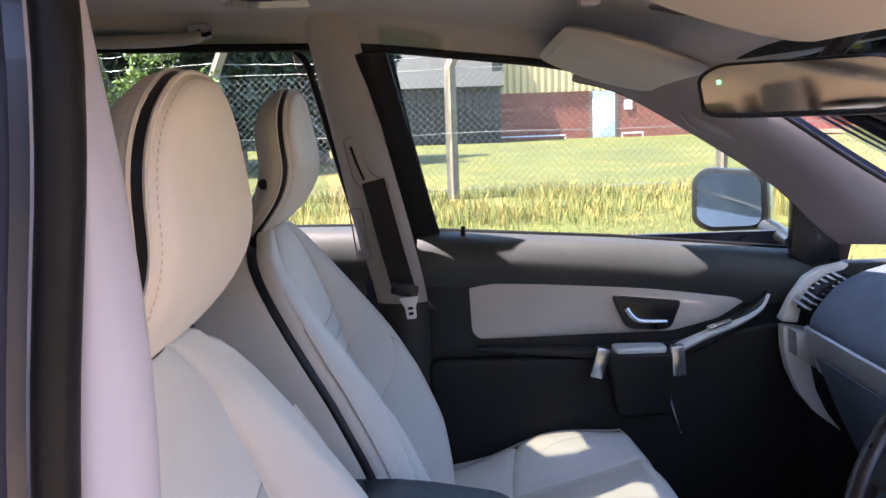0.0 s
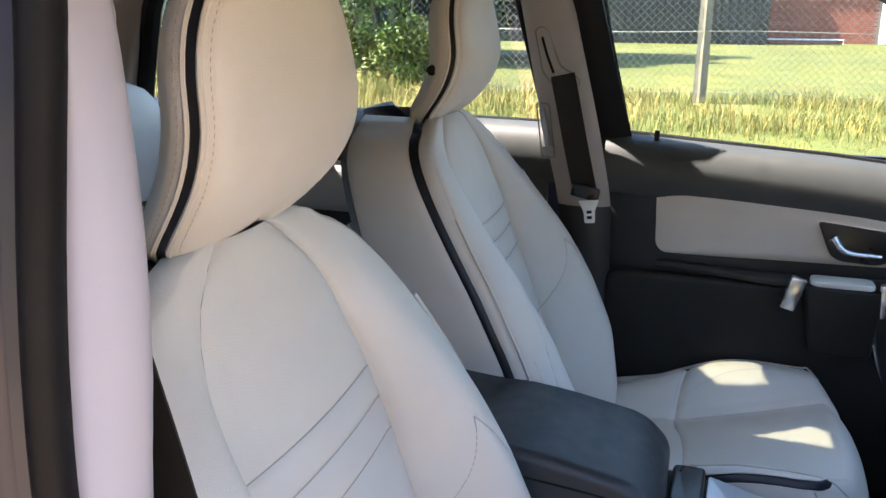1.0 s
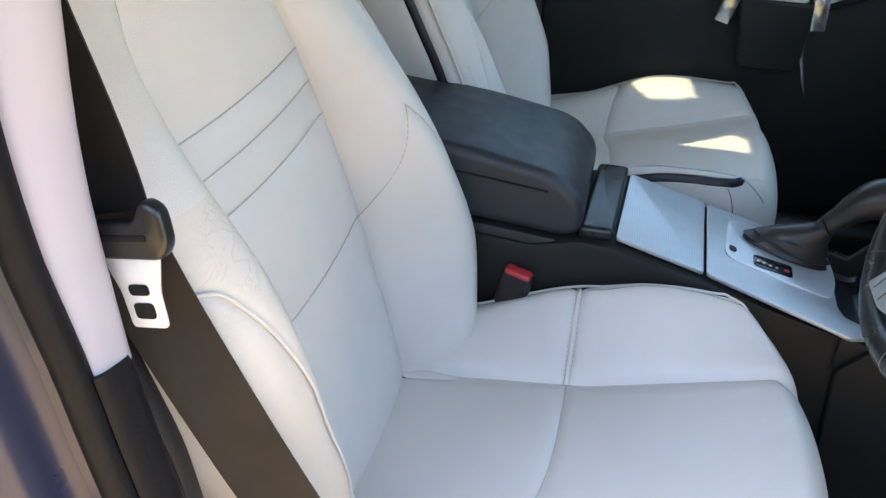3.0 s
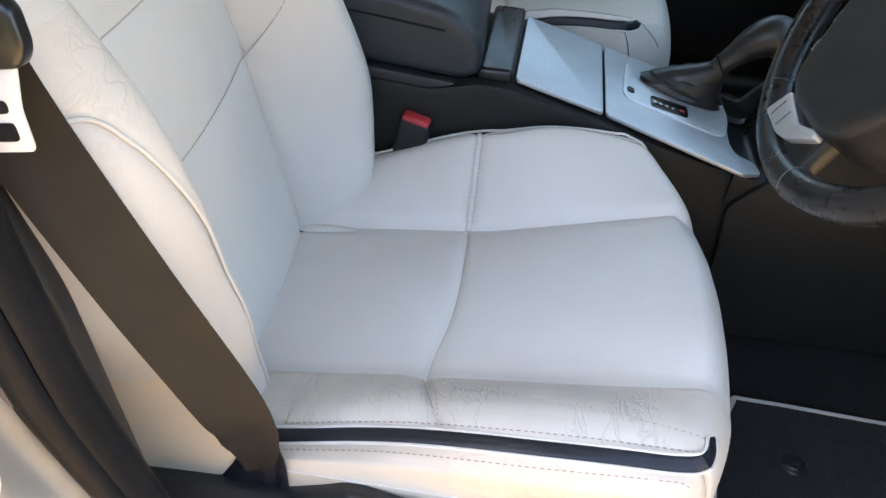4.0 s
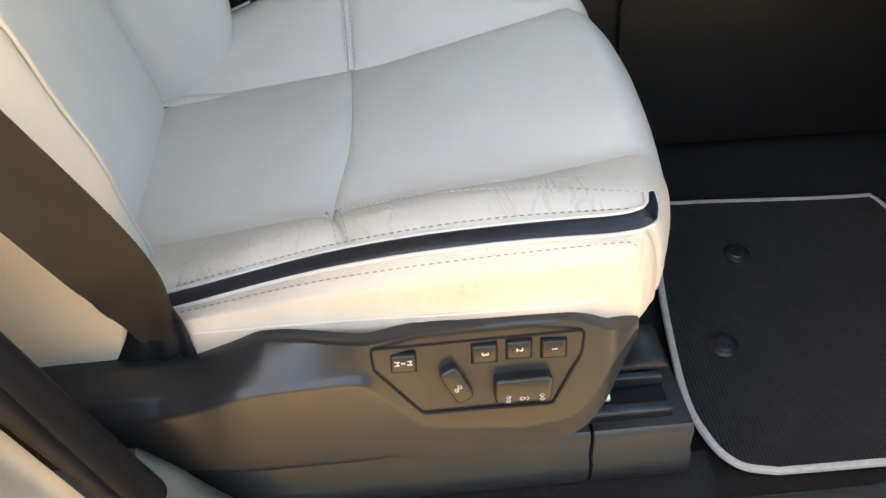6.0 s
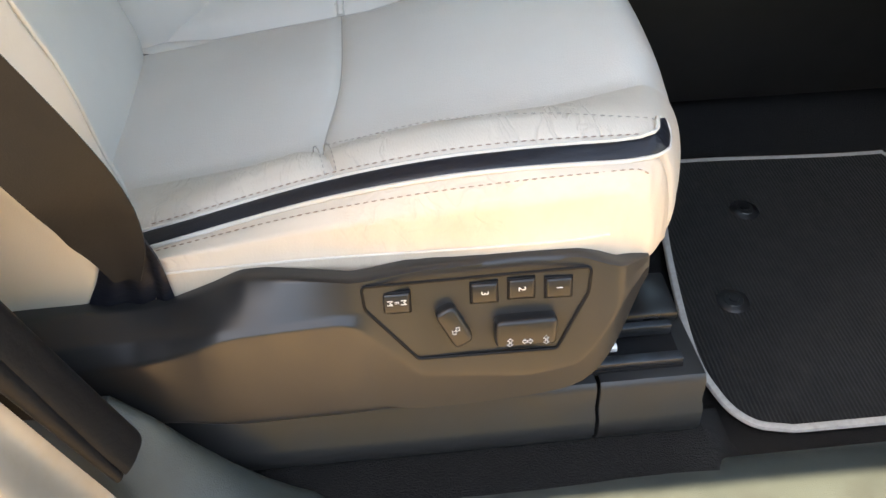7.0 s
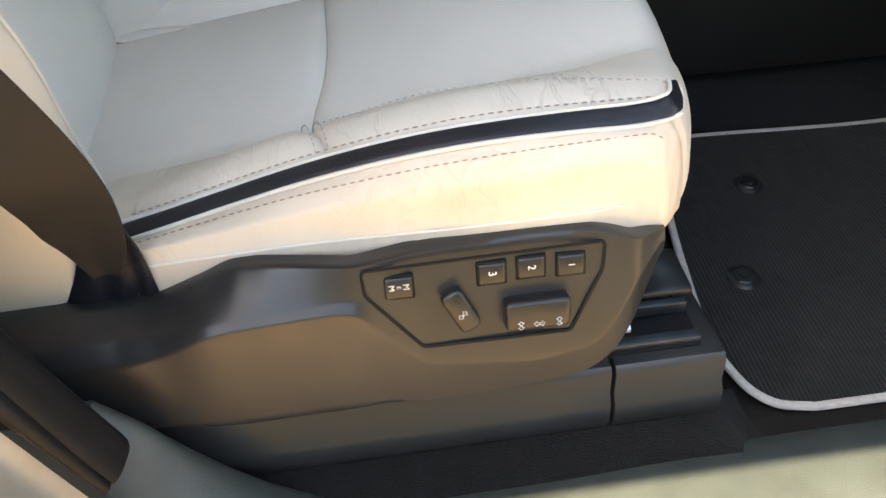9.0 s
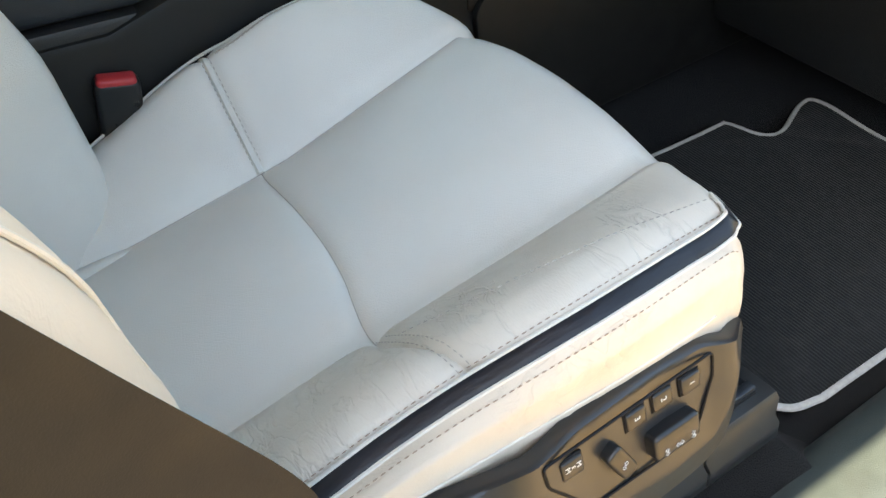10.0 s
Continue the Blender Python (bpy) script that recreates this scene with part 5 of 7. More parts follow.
ws_pane = wpart("pane", sheet(ws_fn, 12, 16, 0.005), GLASS, ws)
ws_pane.visible_shadow = False
wpart("header", sheet(lambda a, b: Vector((0.585 + 0.10 * a + 0.10 * (1 - (2 * b - 1) ** 2), 0.62 + 1.16 * b, liner_z(0.60, 0.62 + 1.16 * b) + 0.012 - 0.035 * a)), 4, 20, 0.012), LINER, ws, "beige lined windscreen header")
wpart("edge", sheet(lambda a, b: ws_fn(0.03 + 0.05 * a, b) + Vector((-0.004, 0, -0.006)), 2, 16, 0.002), RUBBER, ws, "black printed glass edge")

# front pillar on the passenger side
ap = thing("windscreen_pillar", (0.8, 1.78, 1.3), "grey beige trimmed windscreen pillar", "car pillar", kind="structure")
AU = curve([(0.46, 1.728, 1.548), (0.60, 1.735, 1.512), (0.80, 1.755, 1.392), (0.99, 1.785, 1.275), (1.25, 1.82, 1.13)], 24)
AL = curve([(0.40, 1.772, 1.492), (0.50, 1.785, 1.462), (0.66, 1.815, 1.372), (0.83, 1.85, 1.262), (0.95, 1.87, 1.14)], 24)


def ap_fn(a, b):
    i = round(a * 24)
    p = AU[i].lerp(AL[i], b)
    return p + Vector((-0.010, -0.030, 0.006)) * math.sin(math.pi * b)


wpart("trim", sheet(ap_fn, 24, 12, 0.010), TRIM_DARK, ap, "taupe plastic pillar trim")
wpart("seal", tube([p + Vector((0.004, 0.006, -0.004)) for p in AL], 0.007, 8), RUBBER, ap)
wpart("glass_edge", tube([p + Vector((0.006, 0.0, 0.004)) for p in AU], 0.006, 8), RUBBER, ap)
wpart("outer", sheet(lambda a, b: ap_fn(a, b) + Vector((0.03, 0.055, 0.02)), 24, 6, 0.004), PAINT, ap)
wpart("pillar_grip", tube(curve([(0.60, 1.772, 1.440), (0.635, 1.775, 1.400), (0.70, 1.782, 1.372), (0.745, 1.79, 1.358)], 16), lambda s: 0.012 * math.sin(math.pi * (0.1 + 0.8 * s)) + 0.004, 10), TRIM_DARK, ap, "moulded grip in the pillar trim")

# ---- passenger door ----
WIN_LOW = [(0.08, 1.180), (0.115, 1.182), (0.50, 1.156), (0.88, 1.118), (0.95, 1.108)]


def win_z(x):
    return lerp(WIN_LOW, x)


door = thing("passenger_door", (0.5, 1.87, 0.8), "dark passenger door with a beige padded insert, closed", "car door", "passenger side doors")


def ledge(a, b):
    x = 0.085 + 0.86 * a
    z = win_z(x)
    p = curve([(1.905, 0.004, 0), (1.888, 0.002, 0), (1.865, -0.010, 0), (1.850, -0.035, 0), (1.846, -0.065, 0), (1.858, -0.100, 0), (1.868, -0.115, 0)], 18)[round(b * 18)]
    return Vector((x, p.x, z + p.y))


wpart("upper_trim", sheet(ledge, 40, 18, 0.008, flip=True), LEDGE, door, "dark grey soft door top")
pad_outline = [(0.185, 1.090), (0.30, 1.089), (0.60, 1.068), (0.775, 1.036), (0.786, 1.028), (0.72, 0.985), (0.62, 0.960), (0.45, 0.958), (0.30, 0.955), (0.205, 0.955), (0.19, 0.97)]


def pad_fn(outline, y, puff, n=10):
    """A padded plate seen from -y: rings shrink towards its middle and swell out."""
    o = [Vector((x, 0, z)) for x, z in rounded(outline, 0.018, 5)]
    mid = sum(o, Vector()) / len(o)
    bm = bmesh.new()
    rings = []
    for k in range(n + 1):
        t = k / n
        s = 1 - t
        off = puff * (1 - (1 - t) ** 5)
        rings.append([bm.verts.new(Vector((mid.x + (p.x - mid.x) * s, y - off, mid.z + (p.z - mid.z) * s))) for p in o])
    m = len(o)
    for a, b in zip(rings, rings[1:]):
        for i in range(m):
            bm.faces.new((a[i], a[(i + 1) % m], b[(i + 1) % m], b[i]))
    bmesh.ops.remove_doubles(bm, verts=bm.verts, dist=1e-5)
    bmesh.ops.recalc_face_normals(bm, faces=bm.faces[:])
    return bm


wpart("insert", pad_fn(pad_outline, 1.866, 0.014), PAD, door, "beige padded vinyl insert")
wpart("lower_trim", slab(rounded([(0.085, 0.44), (0.085, 1.11), (0.945, 1.03), (0.945, 0.44)], 0.01), 1, 1.865, 1.885, 0.004), SOFT, door, "black door lining")
# swept lower bulge and armrest
sweep = curve([(0.20, 1.862, 0.935), (0.42, 1.848, 0.925), (0.60, 1.83, 0.930), (0.70, 1.832, 0.958), (0.79, 1.846, 1.015), (0.815, 1.856, 1.045)], 30)
wpart("armrest_edge", tube(sweep, lambda s: 0.008 + 0.012 * math.sin(math.pi * min(1, s * 1.1)), 12, flat=0.8), SOFT, door)
wpart("lower_bulge", slab(rounded([(0.10, 0.50), (0.10, 0.92), (0.43, 0.915), (0.62, 0.92), (0.74, 0.965), (0.84, 0.98), (0.93, 0.90), (0.93, 0.50)], 0.03), 1, 1.842, 1.868, 0.012, 3), DEEP, door)
wpart("pull_body", slab(rounded([(0.490, 0.80), (0.466, 0.936), (0.606, 0.932), (0.596, 0.80)], 0.012), 1, 1.790, 1.846, 0.010, 3), DEEP, door, "black padded pull body")
wpart("pull_top", slab(rounded([(0.480, 1.792), (0.590, 1.790), (0.588, 1.836), (0.482, 1.838)], 0.014), 2, 0.932, 0.945, 0.004), ENDCAP, door, "silver pull insert")
for x in (0.452, 0.612):
    m = pose(x, 1.797, 0.916, 0, 16 if x < 0.5 else -4, 0)
    wpart("bracket", _turned(box((0.028, 0.022, 0.064), bevel=0.004), m), CHROME, door, "satin silver bracket")
wpart("switch_strip", tube(curve([(0.615, 1.816, 0.936), (0.68, 1.82, 0.963), (0.74, 1.826, 0.983), (0.79, 1.836, 1.008), (0.812, 1.846, 1.036)], 24), lambda s: 0.017 - 0.011 * s, 12, flat=0.6), ENDCAP, door, "silver switch strip")
wpart("window_switch", box((0.05, 0.016, 0.008), (0.70, 1.812, 0.984), 0.003, 2, pose(0, 0, 0, 0, -18, 0)), CHROME, door)
wpart("light_strip", tube([(0.594, 1.828, 0.872), (0.604, 1.83, 0.83), (0.618, 1.832, 0.78), (0.630, 1.835, 0.745)], lambda s: 0.006 * (1 - s) + 0.0012, 8), CHROME, door, "thin silver strip")
bez = slab(rounded([(0.486, 1.044), (0.632, 1.029), (0.612, 0.974), (0.594, 0.968), (0.532, 0.971), (0.514, 0.980)], 0.010), 1, 1.842, 1.866, 0.004)
wpart("handle_bezel", bez, HARD, door, "black handle recess")
hd = tube(curve([(0.514, 1.836, 1.018), (0.526, 1.832, 1.002), (0.545, 1.832, 0.992), (0.598, 1.834, 0.989)], 18), lambda s: 0.013 - 0.007 * s, 10, flat=0.7)
wpart("door_handle", hd, CHROME, door, "satin silver inner handle")
wpart("lock_pin", tube([(0.182, 1.880, 1.176), (0.182, 1.880, 1.196)], 0.005, 10), RUBBER, door, "small black lock pin")
wpart("window_seal", tube([(x, 1.905, win_z(x) + 0.004) for x in [0.08 + 0.02 * k for k in range(42)]], 0.006, 8), RUBBER, door)
g = slab([(0.085, 1.15), (0.92, 1.09), (0.90, 1.235), (0.66, 1.40), (0.40, 1.53), (0.20, 1.585), (0.03, 1.60)], 1, 0.0, 0.004)
for v in g.verts:
    v.co.y += 1.905 - (v.co.z - 1.16) * 0.36
gw = wpart("window_pane", g, GLASS, door, "clear door window")
gw.visible_shadow = False


def upright(a, b):
    # broad black frame between the pillar and the glass
    z = 1.10 + 0.45 * a
    l, r = lerp([(1.10, 0.090), (1.278, 0.050), (1.407, 0.021), (1.55, -0.012)], z), lerp([(1.10, 0.152), (1.185, 0.127), (1.265, 0.105), (1.384, 0.077), (1.504, 0.049), (1.55, 0.038)], z)
    return Vector((l + (r - l) * b, 1.893 - (z - 1.17) * 0.33 + 0.010 * b - 0.006 * math.sin(math.pi * b), z))


wpart("window_frame", sheet(upright, 24, 8, 0.014), RUBBER, door, "broad black window frame")
wpart("frame_lip", tube([upright(k / 24, 1.0) + Vector((0, -0.004, 0)) for k in range(5, 25)], 0.006, 8), HARD, door)
wpart("mirror_cover", slab(rounded([(0.862, 1.12), (0.862, 1.27), (0.895, 1.245), (0.955, 1.16), (0.965, 1.09), (0.90, 1.09)], 0.008), 1, 1.855, 1.880, 0.004), HARD, door, "black triangular mirror cover")
wpart("outer_skin", sheet(lambda a, b: Vector((0.06 + 1.0 * a, 1.93 + 0.19 * math.sin(math.pi * min(1.0, 0.12 + b * 0.62)), 1.15 - 0.75 * b)), 12, 14, 0.004), PAINT, door, "silver blue door skin")

# door mirror
mir = thing("door_mirror", (0.9, 2.1, 1.15), "silver blue door mirror with a black edge", "door mirror")
mo = rounded([(-0.085, -0.062), (-0.078, 0.072), (0.07, 0.078), (0.10, 0.05), (0.10, -0.055), (0.06, -0.075)], 0.035, 6)


def mirror_shell(a, b):
    k = b * len(mo)
    p = Vector(mo[int(k) % len(mo)])
    s = math.cos(a * math.pi / 2) ** 0.6
    return Vector((0.02 + 0.10 * math.sin(a * math.pi / 2), p.x * s, p.y * s))


MM = pose(0.825, 2.12, 1.205, 0, 0, 50)
bm = sheet(mirror_shell, 10, len(mo), 0.0, wrap=True)
bm.transform(MM)
wpart("housing", bm, SILVER, mir, "silver blue housing")
bm = slab([(x * 1.03, z * 1.03) for x, z in mo], 0, 0.0, 0.022, 0.006)
bm.transform(MM)
wpart("mirror_edge", bm, HARD, mir, "black housing edge")
bm = slab([(x * 0.86, z * 0.86) for x, z in mo], 0, -0.003, 0.001)
bm.transform(MM)
wpart("mirror_face", bm, MIRROR, mir, "mirror glass")
wpart("mirror_arm", tube(curve([(0.90, 1.93, 1.13), (0.90, 2.0, 1.135), (0.885, 2.06, 1.15)], 10), 0.024, 12, flat=0.8), HARD, mir)

# ---- pillar behind the passenger door ----
bp_ = thing("middle_pillar", (0.0, 1.84, 1.1), "beige trimmed middle pillar with a seat belt slot", "car pillar", kind="structure")
BL = [(0.42, 0.03), (1.05, 0.0), (1.21, -0.040), (1.57, -0.102), (1.66, -0.12)]
BR = [(0.42, 0.12), (1.05, 0.105), (1.21, 0.072), (1.40, 0.028), (1.57, -0.004), (1.66, -0.02)]
BY = [(0.42, 1.87), (1.05, 1.85), (1.21, 1.838), (1.57, 1.765), (1.66, 1.74)]


def bp_fn(z0, z1):
    def at(a, b):
        z = z0 + (z1 - z0) * a
        l, r = smooth_table(BL, z, 0.04), smooth_table(BR, z, 0.04)
        return Vector((l + (r - l) * b, smooth_table(BY, z, 0.04) - 0.022 * math.sin(math.pi * b) ** 0.6, z))
    return at


wpart("upper_trim", sheet(bp_fn(1.045, 1.65), 26, 14, 0.010, flip=True), LINER, bp_, "beige pillar trim")
wpart("lower_trim", sheet(bp_fn(0.42, 1.045), 20, 14, 0.010, flip=True), SOFT, bp_, "black lower pillar trim")
# flared forward, hidden by the window frame, to block sun on the ledge's rear
wpart("outer", sheet(lambda a, b: bp_fn(0.42, 1.65)(a, b) + Vector((0.052 * b, 0.058, 0)), 20, 4, 0.004), RUBBER, bp_)


def on_pillar(x, z, out=0.0):
    l, r = smooth_table(BL, z, 0.04), smooth_table(BR, z, 0.04)
    k = min(1.0, max(0.0, (x - l) / (r - l)))
    return Vector((x, smooth_table(BY, z, 0.04) - 0.022 * math.sin(math.pi * k) ** 0.6 - out, z))


def pillar_plate(outline, out, thick, radius):
    bm = slab(rounded(outline, radius), 1, -thick, 0.0, thick * 0.4, 2)
    for v in bm.verts:
        v.co.y += on_pillar(v.co.x, v.co.z, out).y
    return bm


bezel = [(-0.046, 1.386), (-0.026, 1.391), (-0.017, 1.372), (-0.003, 1.320), (0.031, 1.297), (0.034, 1.283), (-0.014, 1.286), (-0.032, 1.308)]
wpart("belt_bezel", pillar_plate(bezel, -0.002, 0.006, 0.008), LINER, bp_, "beige belt guide")
wpart("bezel_edge", tube([on_pillar(x, z, 0.0005) for x, z in rounded([(x + (-0.003 if x < -0.01 else 0.003), z) for x, z in bezel], 0.008)], 0.0014, 6, closed=True), TRIM_DARK, bp_)
wpart("slot", tube([on_pillar(-0.034, 1.372, 0.004), on_pillar(-0.025, 1.340, 0.004), on_pillar(-0.012, 1.306, 0.004)], 0.0042, 8, flat=0.6), RUBBER, bp_, "dark belt slot")
lever_line = [(-0.050, 1.246), (-0.022, 1.246), (-0.009, 1.140), (-0.037, 1.136)]
wpart("lever_edge", tube([on_pillar(x, z, 0.0005) for x, z in rounded(lever_line, 0.006)], 0.0016, 6, closed=True), TRIM_DARK, bp_)
wpart("height_lever", tube([on_pillar(-0.037, 1.236, 0.004), on_pillar(-0.030, 1.200, 0.006), on_pillar(-0.024, 1.165, 0.005)], 0.006, 10), TRIM, bp_, "pale height adjuster")
wpart("lever_foot", pillar_plate([(-0.036, 1.160), (-0.012, 1.160), (-0.010, 1.142), (-0.034, 1.140)], 0.0, 0.008, 0.004), TRIM, bp_)
pb = thing("seat_belt", (0.03, 1.80, 1.2), "black webbing passenger seat belt with steel tongue", "seat belt")
wpart("webbing", strap([(0.006, 1.790, 1.303), (0.020, 1.796, 1.24), (0.038, 1.800, 1.16), (0.058, 1.801, 1.080)], 0.046), WEB, pb)
tg = wpart("belt_tongue", box((0.055, 0.012, 0.026), (0.060, 1.788, 1.082), 0.004, 2, pose(0, 0, 0, 0, 12, 0)), HARD, pb)
bm = slab(rounded([(-0.020, 0.0), (0.020, 0.0), (0.011, -0.022), (0.010, -0.045), (-0.010, -0.045), (-0.011, -0.022)], 0.003), 1, -0.002, 0.0005, 0.0006)
m = pose(0.068, 1.783, 1.068, 0, -6, 0)
bm.transform(m)
wpart("tongue_plate", bm, STEEL, tg, "bright steel tongue plate")
for zz in (-0.023, -0.034):
    bm = box((0.010, 0.002, 0.006), (0, -0.002, zz), 0.001)
    bm.transform(m)
    wpart("slot", bm, RUBBER, tg)

far_sill = thing("far_sill", (0.2, 1.88, 0.42), "black sill below the passenger doors", "door sill", kind="structure")
wpart("sill_trim", slab(rounded([(1.835, 0.38), (1.835, 0.455), (1.865, 0.475), (1.93, 0.475), (1.93, 0.38)], 0.012), 0, -1.6, 1.30, 0.0), SOFT, far_sill)

# ---- rear passenger door ----
rd = thing("rear_passenger_door", (-0.45, 1.87, 0.8), "rear passenger door with beige insert, closed", "car door", "passenger side doors")
wpart("upper_trim", sheet(lambda a, b: ledge(0, b) + Vector((-1.0 + 0.985 * a - 0.085, 0.005, 0.036 - 0.02 * a)), 24, 18, 0.008, flip=True), LEDGE, rd, "dark grey soft door top")
wpart("insert", pad_fn([(-0.93, 1.112), (-0.20, 1.10), (-0.10, 1.075), (-0.12, 1.0), (-0.25, 0.985), (-0.93, 0.99)], 1.868, 0.014), PAD, rd, "beige padded vinyl insert")
wpart("lower_trim", slab(rounded([(-1.0, 0.44), (-1.0, 1.14), (-0.03, 1.12), (-0.02, 0.44)], 0.01), 1, 1.868, 1.888, 0.004), SOFT, rd, "black door lining")
wpart("armrest", slab(rounded([(-0.75, 0.86), (-0.75, 0.95), (-0.30, 0.945), (-0.26, 0.86)], 0.02), 1, 1.80, 1.868, 0.010, 3), SOFT, rd)
wpart("bracket", box((0.026, 0.03, 0.07), (-0.43, 1.80, 0.945), 0.004), CHROME, rd, "satin silver bracket")
wpart("handle_bezel", box((0.10, 0.02, 0.06), (-0.36, 1.855, 1.055), 0.01), HARD, rd)
wpart("door_handle", tube([(-0.39, 1.838, 1.06), (-0.34, 1.836, 1.045)], 0.008, 8), CHROME, rd)
wpart("window_seal", tube([(x, 1.908, 1.219 - 0.0203 * (x + 1.0)) for x in [-0.97 + 0.03 * k for k in range(32)]], 0.006, 8), RUBBER, rd)
g = slab([(-0.97, 1.19), (-0.08, 1.19), (-0.145, 1.61), (-0.90, 1.63)], 1, 0.0, 0.004)
for v in g.verts:
    v.co.y += 1.908 - (v.co.z - 1.18) * 0.36
gw = wpart("window_pane", g, GLASS, rd, "clear door window")
gw.visible_shadow = False
wpart("window_frame", tube(curve([(-0.040, 1.90, 1.20), (-0.066, 1.86, 1.32), (-0.098, 1.80, 1.48), (-0.112, 1.785, 1.535), (-0.135, 1.785, 1.562)], 20), 0.007, 8), RUBBER, rd)
wpart("window_bar", tube([(-0.62, 1.845, 1.38), (-0.72, 1.79, 1.60)], 0.012, 8), RUBBER, rd, "black window divider")
wpart("outer_skin", sheet(lambda a, b: Vector((-1.0 + 1.05 * a, 1.93 + 0.19 * math.sin(math.pi * min(1.0, 0.12 + b * 0.62)), 1.18 - 0.78 * b)), 12, 14, 0.004), PAINT, rd, "silver blue door skin")

# rear pillars, rear side and tail close the cabin
rear = thing("rear_cabin_side", (-1.4, YC, 1.0), "beige trimmed rear cabin walls", "car body", kind="structure")
wpart("pillar_trim", slab([(-1.15, 0.5), (-1.0, 1.18), (-0.83, 1.62), (-1.0, 1.66), (-1.7, 1.66), (-1.7, 0.5)], 1, 1.80, 1.88, 0.02, 3), LINER, rear, "beige rear pillar trim")
wpart("pillar_seal", tube([(-0.98, 1.86, 1.20), (-0.90, 1.81, 1.42), (-0.80, 1.775, 1.60)], 0.022, 8), RUBBER, rear)
wpart("tailgate", box((0.05, 1.36, 1.2), (-1.72, YC, 1.05), 0.02), LINER, rear)
wpart("side_trim", slab([(-1.15, 0.5), (-1.0, 1.18), (-0.83, 1.62), (-1.0, 1.66), (-1.7, 1.66), (-1.7, 0.5)], 1, 0.52, 0.60, 0.02, 3), LINER, rear)
# rear driver-side door
rdd = thing("rear_driver_side_door", (-0.5, 0.45, 0.8), "silver blue rear door on the driver's side, closed", "car door")
wpart("lining", slab(rounded([(-1.05, 0.45), (-1.0, 1.18), (-0.06, 1.17), (0.02, 0.9), (0.08, 0.45)], 0.02), 1, 0.525, 0.545, 0.004), SOFT, rdd)
wpart("insert", _turned(pad_fn([(-0.93, 1.112), (-0.20, 1.10), (-0.12, 1.0), (-0.93, 0.99)], 0.0, 0.014), Matrix.Translation((0, 0.545, 0)) @ Matrix.Diagonal((1, -1, 1, 1))), PAD, rdd)
wpart("outer_skin", sheet(lambda a, b: Vector((-1.05 + (0.93 + 0.13 * max(0.0, b - 0.3)) * a, 0.475 - 0.175 * math.sin(math.pi * min(1.0, 0.12 + b * 0.62)), 1.18 - 0.78 * b)), 14, 16, -0.004), PAINT, rdd, "silver blue door skin")
# unseen plate closing the door's front, added to keep sun off the rear sill
wpart("door_edge", slab(rounded([(0.31, 0.42), (0.315, 0.80), (0.40, 1.17), (0.525, 1.17), (0.525, 0.42)], 0.02), 0, -0.125, -0.112, 0.002), PAINT, rdd)
wpart("window_frame", sheet(lambda a, b: Vector((-0.075 - 0.025 * a - 0.065 * b, 0.46 + 0.115 * b, 1.18 + 0.40 * b)), 2, 12, 0.02), HARD, rdd, "black window frame")
g = slab([(-1.0, 1.17), (-0.10, 1.17), (-0.16, 1.565), (-0.90, 1.60)], 1, 0.0, 0.004)
for v in g.verts:
    v.co.y += 0.487 + (v.co.z - 1.18) * 0.30
wpart("window_pane", g, glass("dark_car_glass", (0.45, 0.5, 0.48)), rdd, "tinted rear door window")
# front bulkhead and near kick panel
fb = thing("bulkhead", (1.3, YC, 0.7), "black carpeted bulkhead and kick panels", "car body", kind="structure")
wpart("bulkhead", box((0.05, 1.4, 0.9), (1.32, YC, 0.75), 0.01), CARPET, fb)
wpart("kick_panel", slab(rounded([(0.98, 0.46), (0.90, 1.10), (1.35, 1.10), (1.35, 0.44)], 0.03), 1, 0.50, 0.56, 0.012), SOFT, fb)
wpart("kick_panel", slab(rounded([(0.90, 0.44), (0.90, 1.10), (1.35, 1.10), (1.35, 0.44)], 0.03), 1, 1.84, 1.88, 0.012), SOFT, fb)
wpart("pedal", box((0.012, 0.05, 0.09), (1.12, 0.72, 0.58), 0.004, 2, pose(0, 0, 0, 0, 25, 0)), RUBBER, fb)
wpart("pedal", box((0.012, 0.09, 0.06), (1.10, 0.84, 0.62), 0.004, 2, pose(0, 0, 0, 0, 25, 0)), RUBBER, fb)

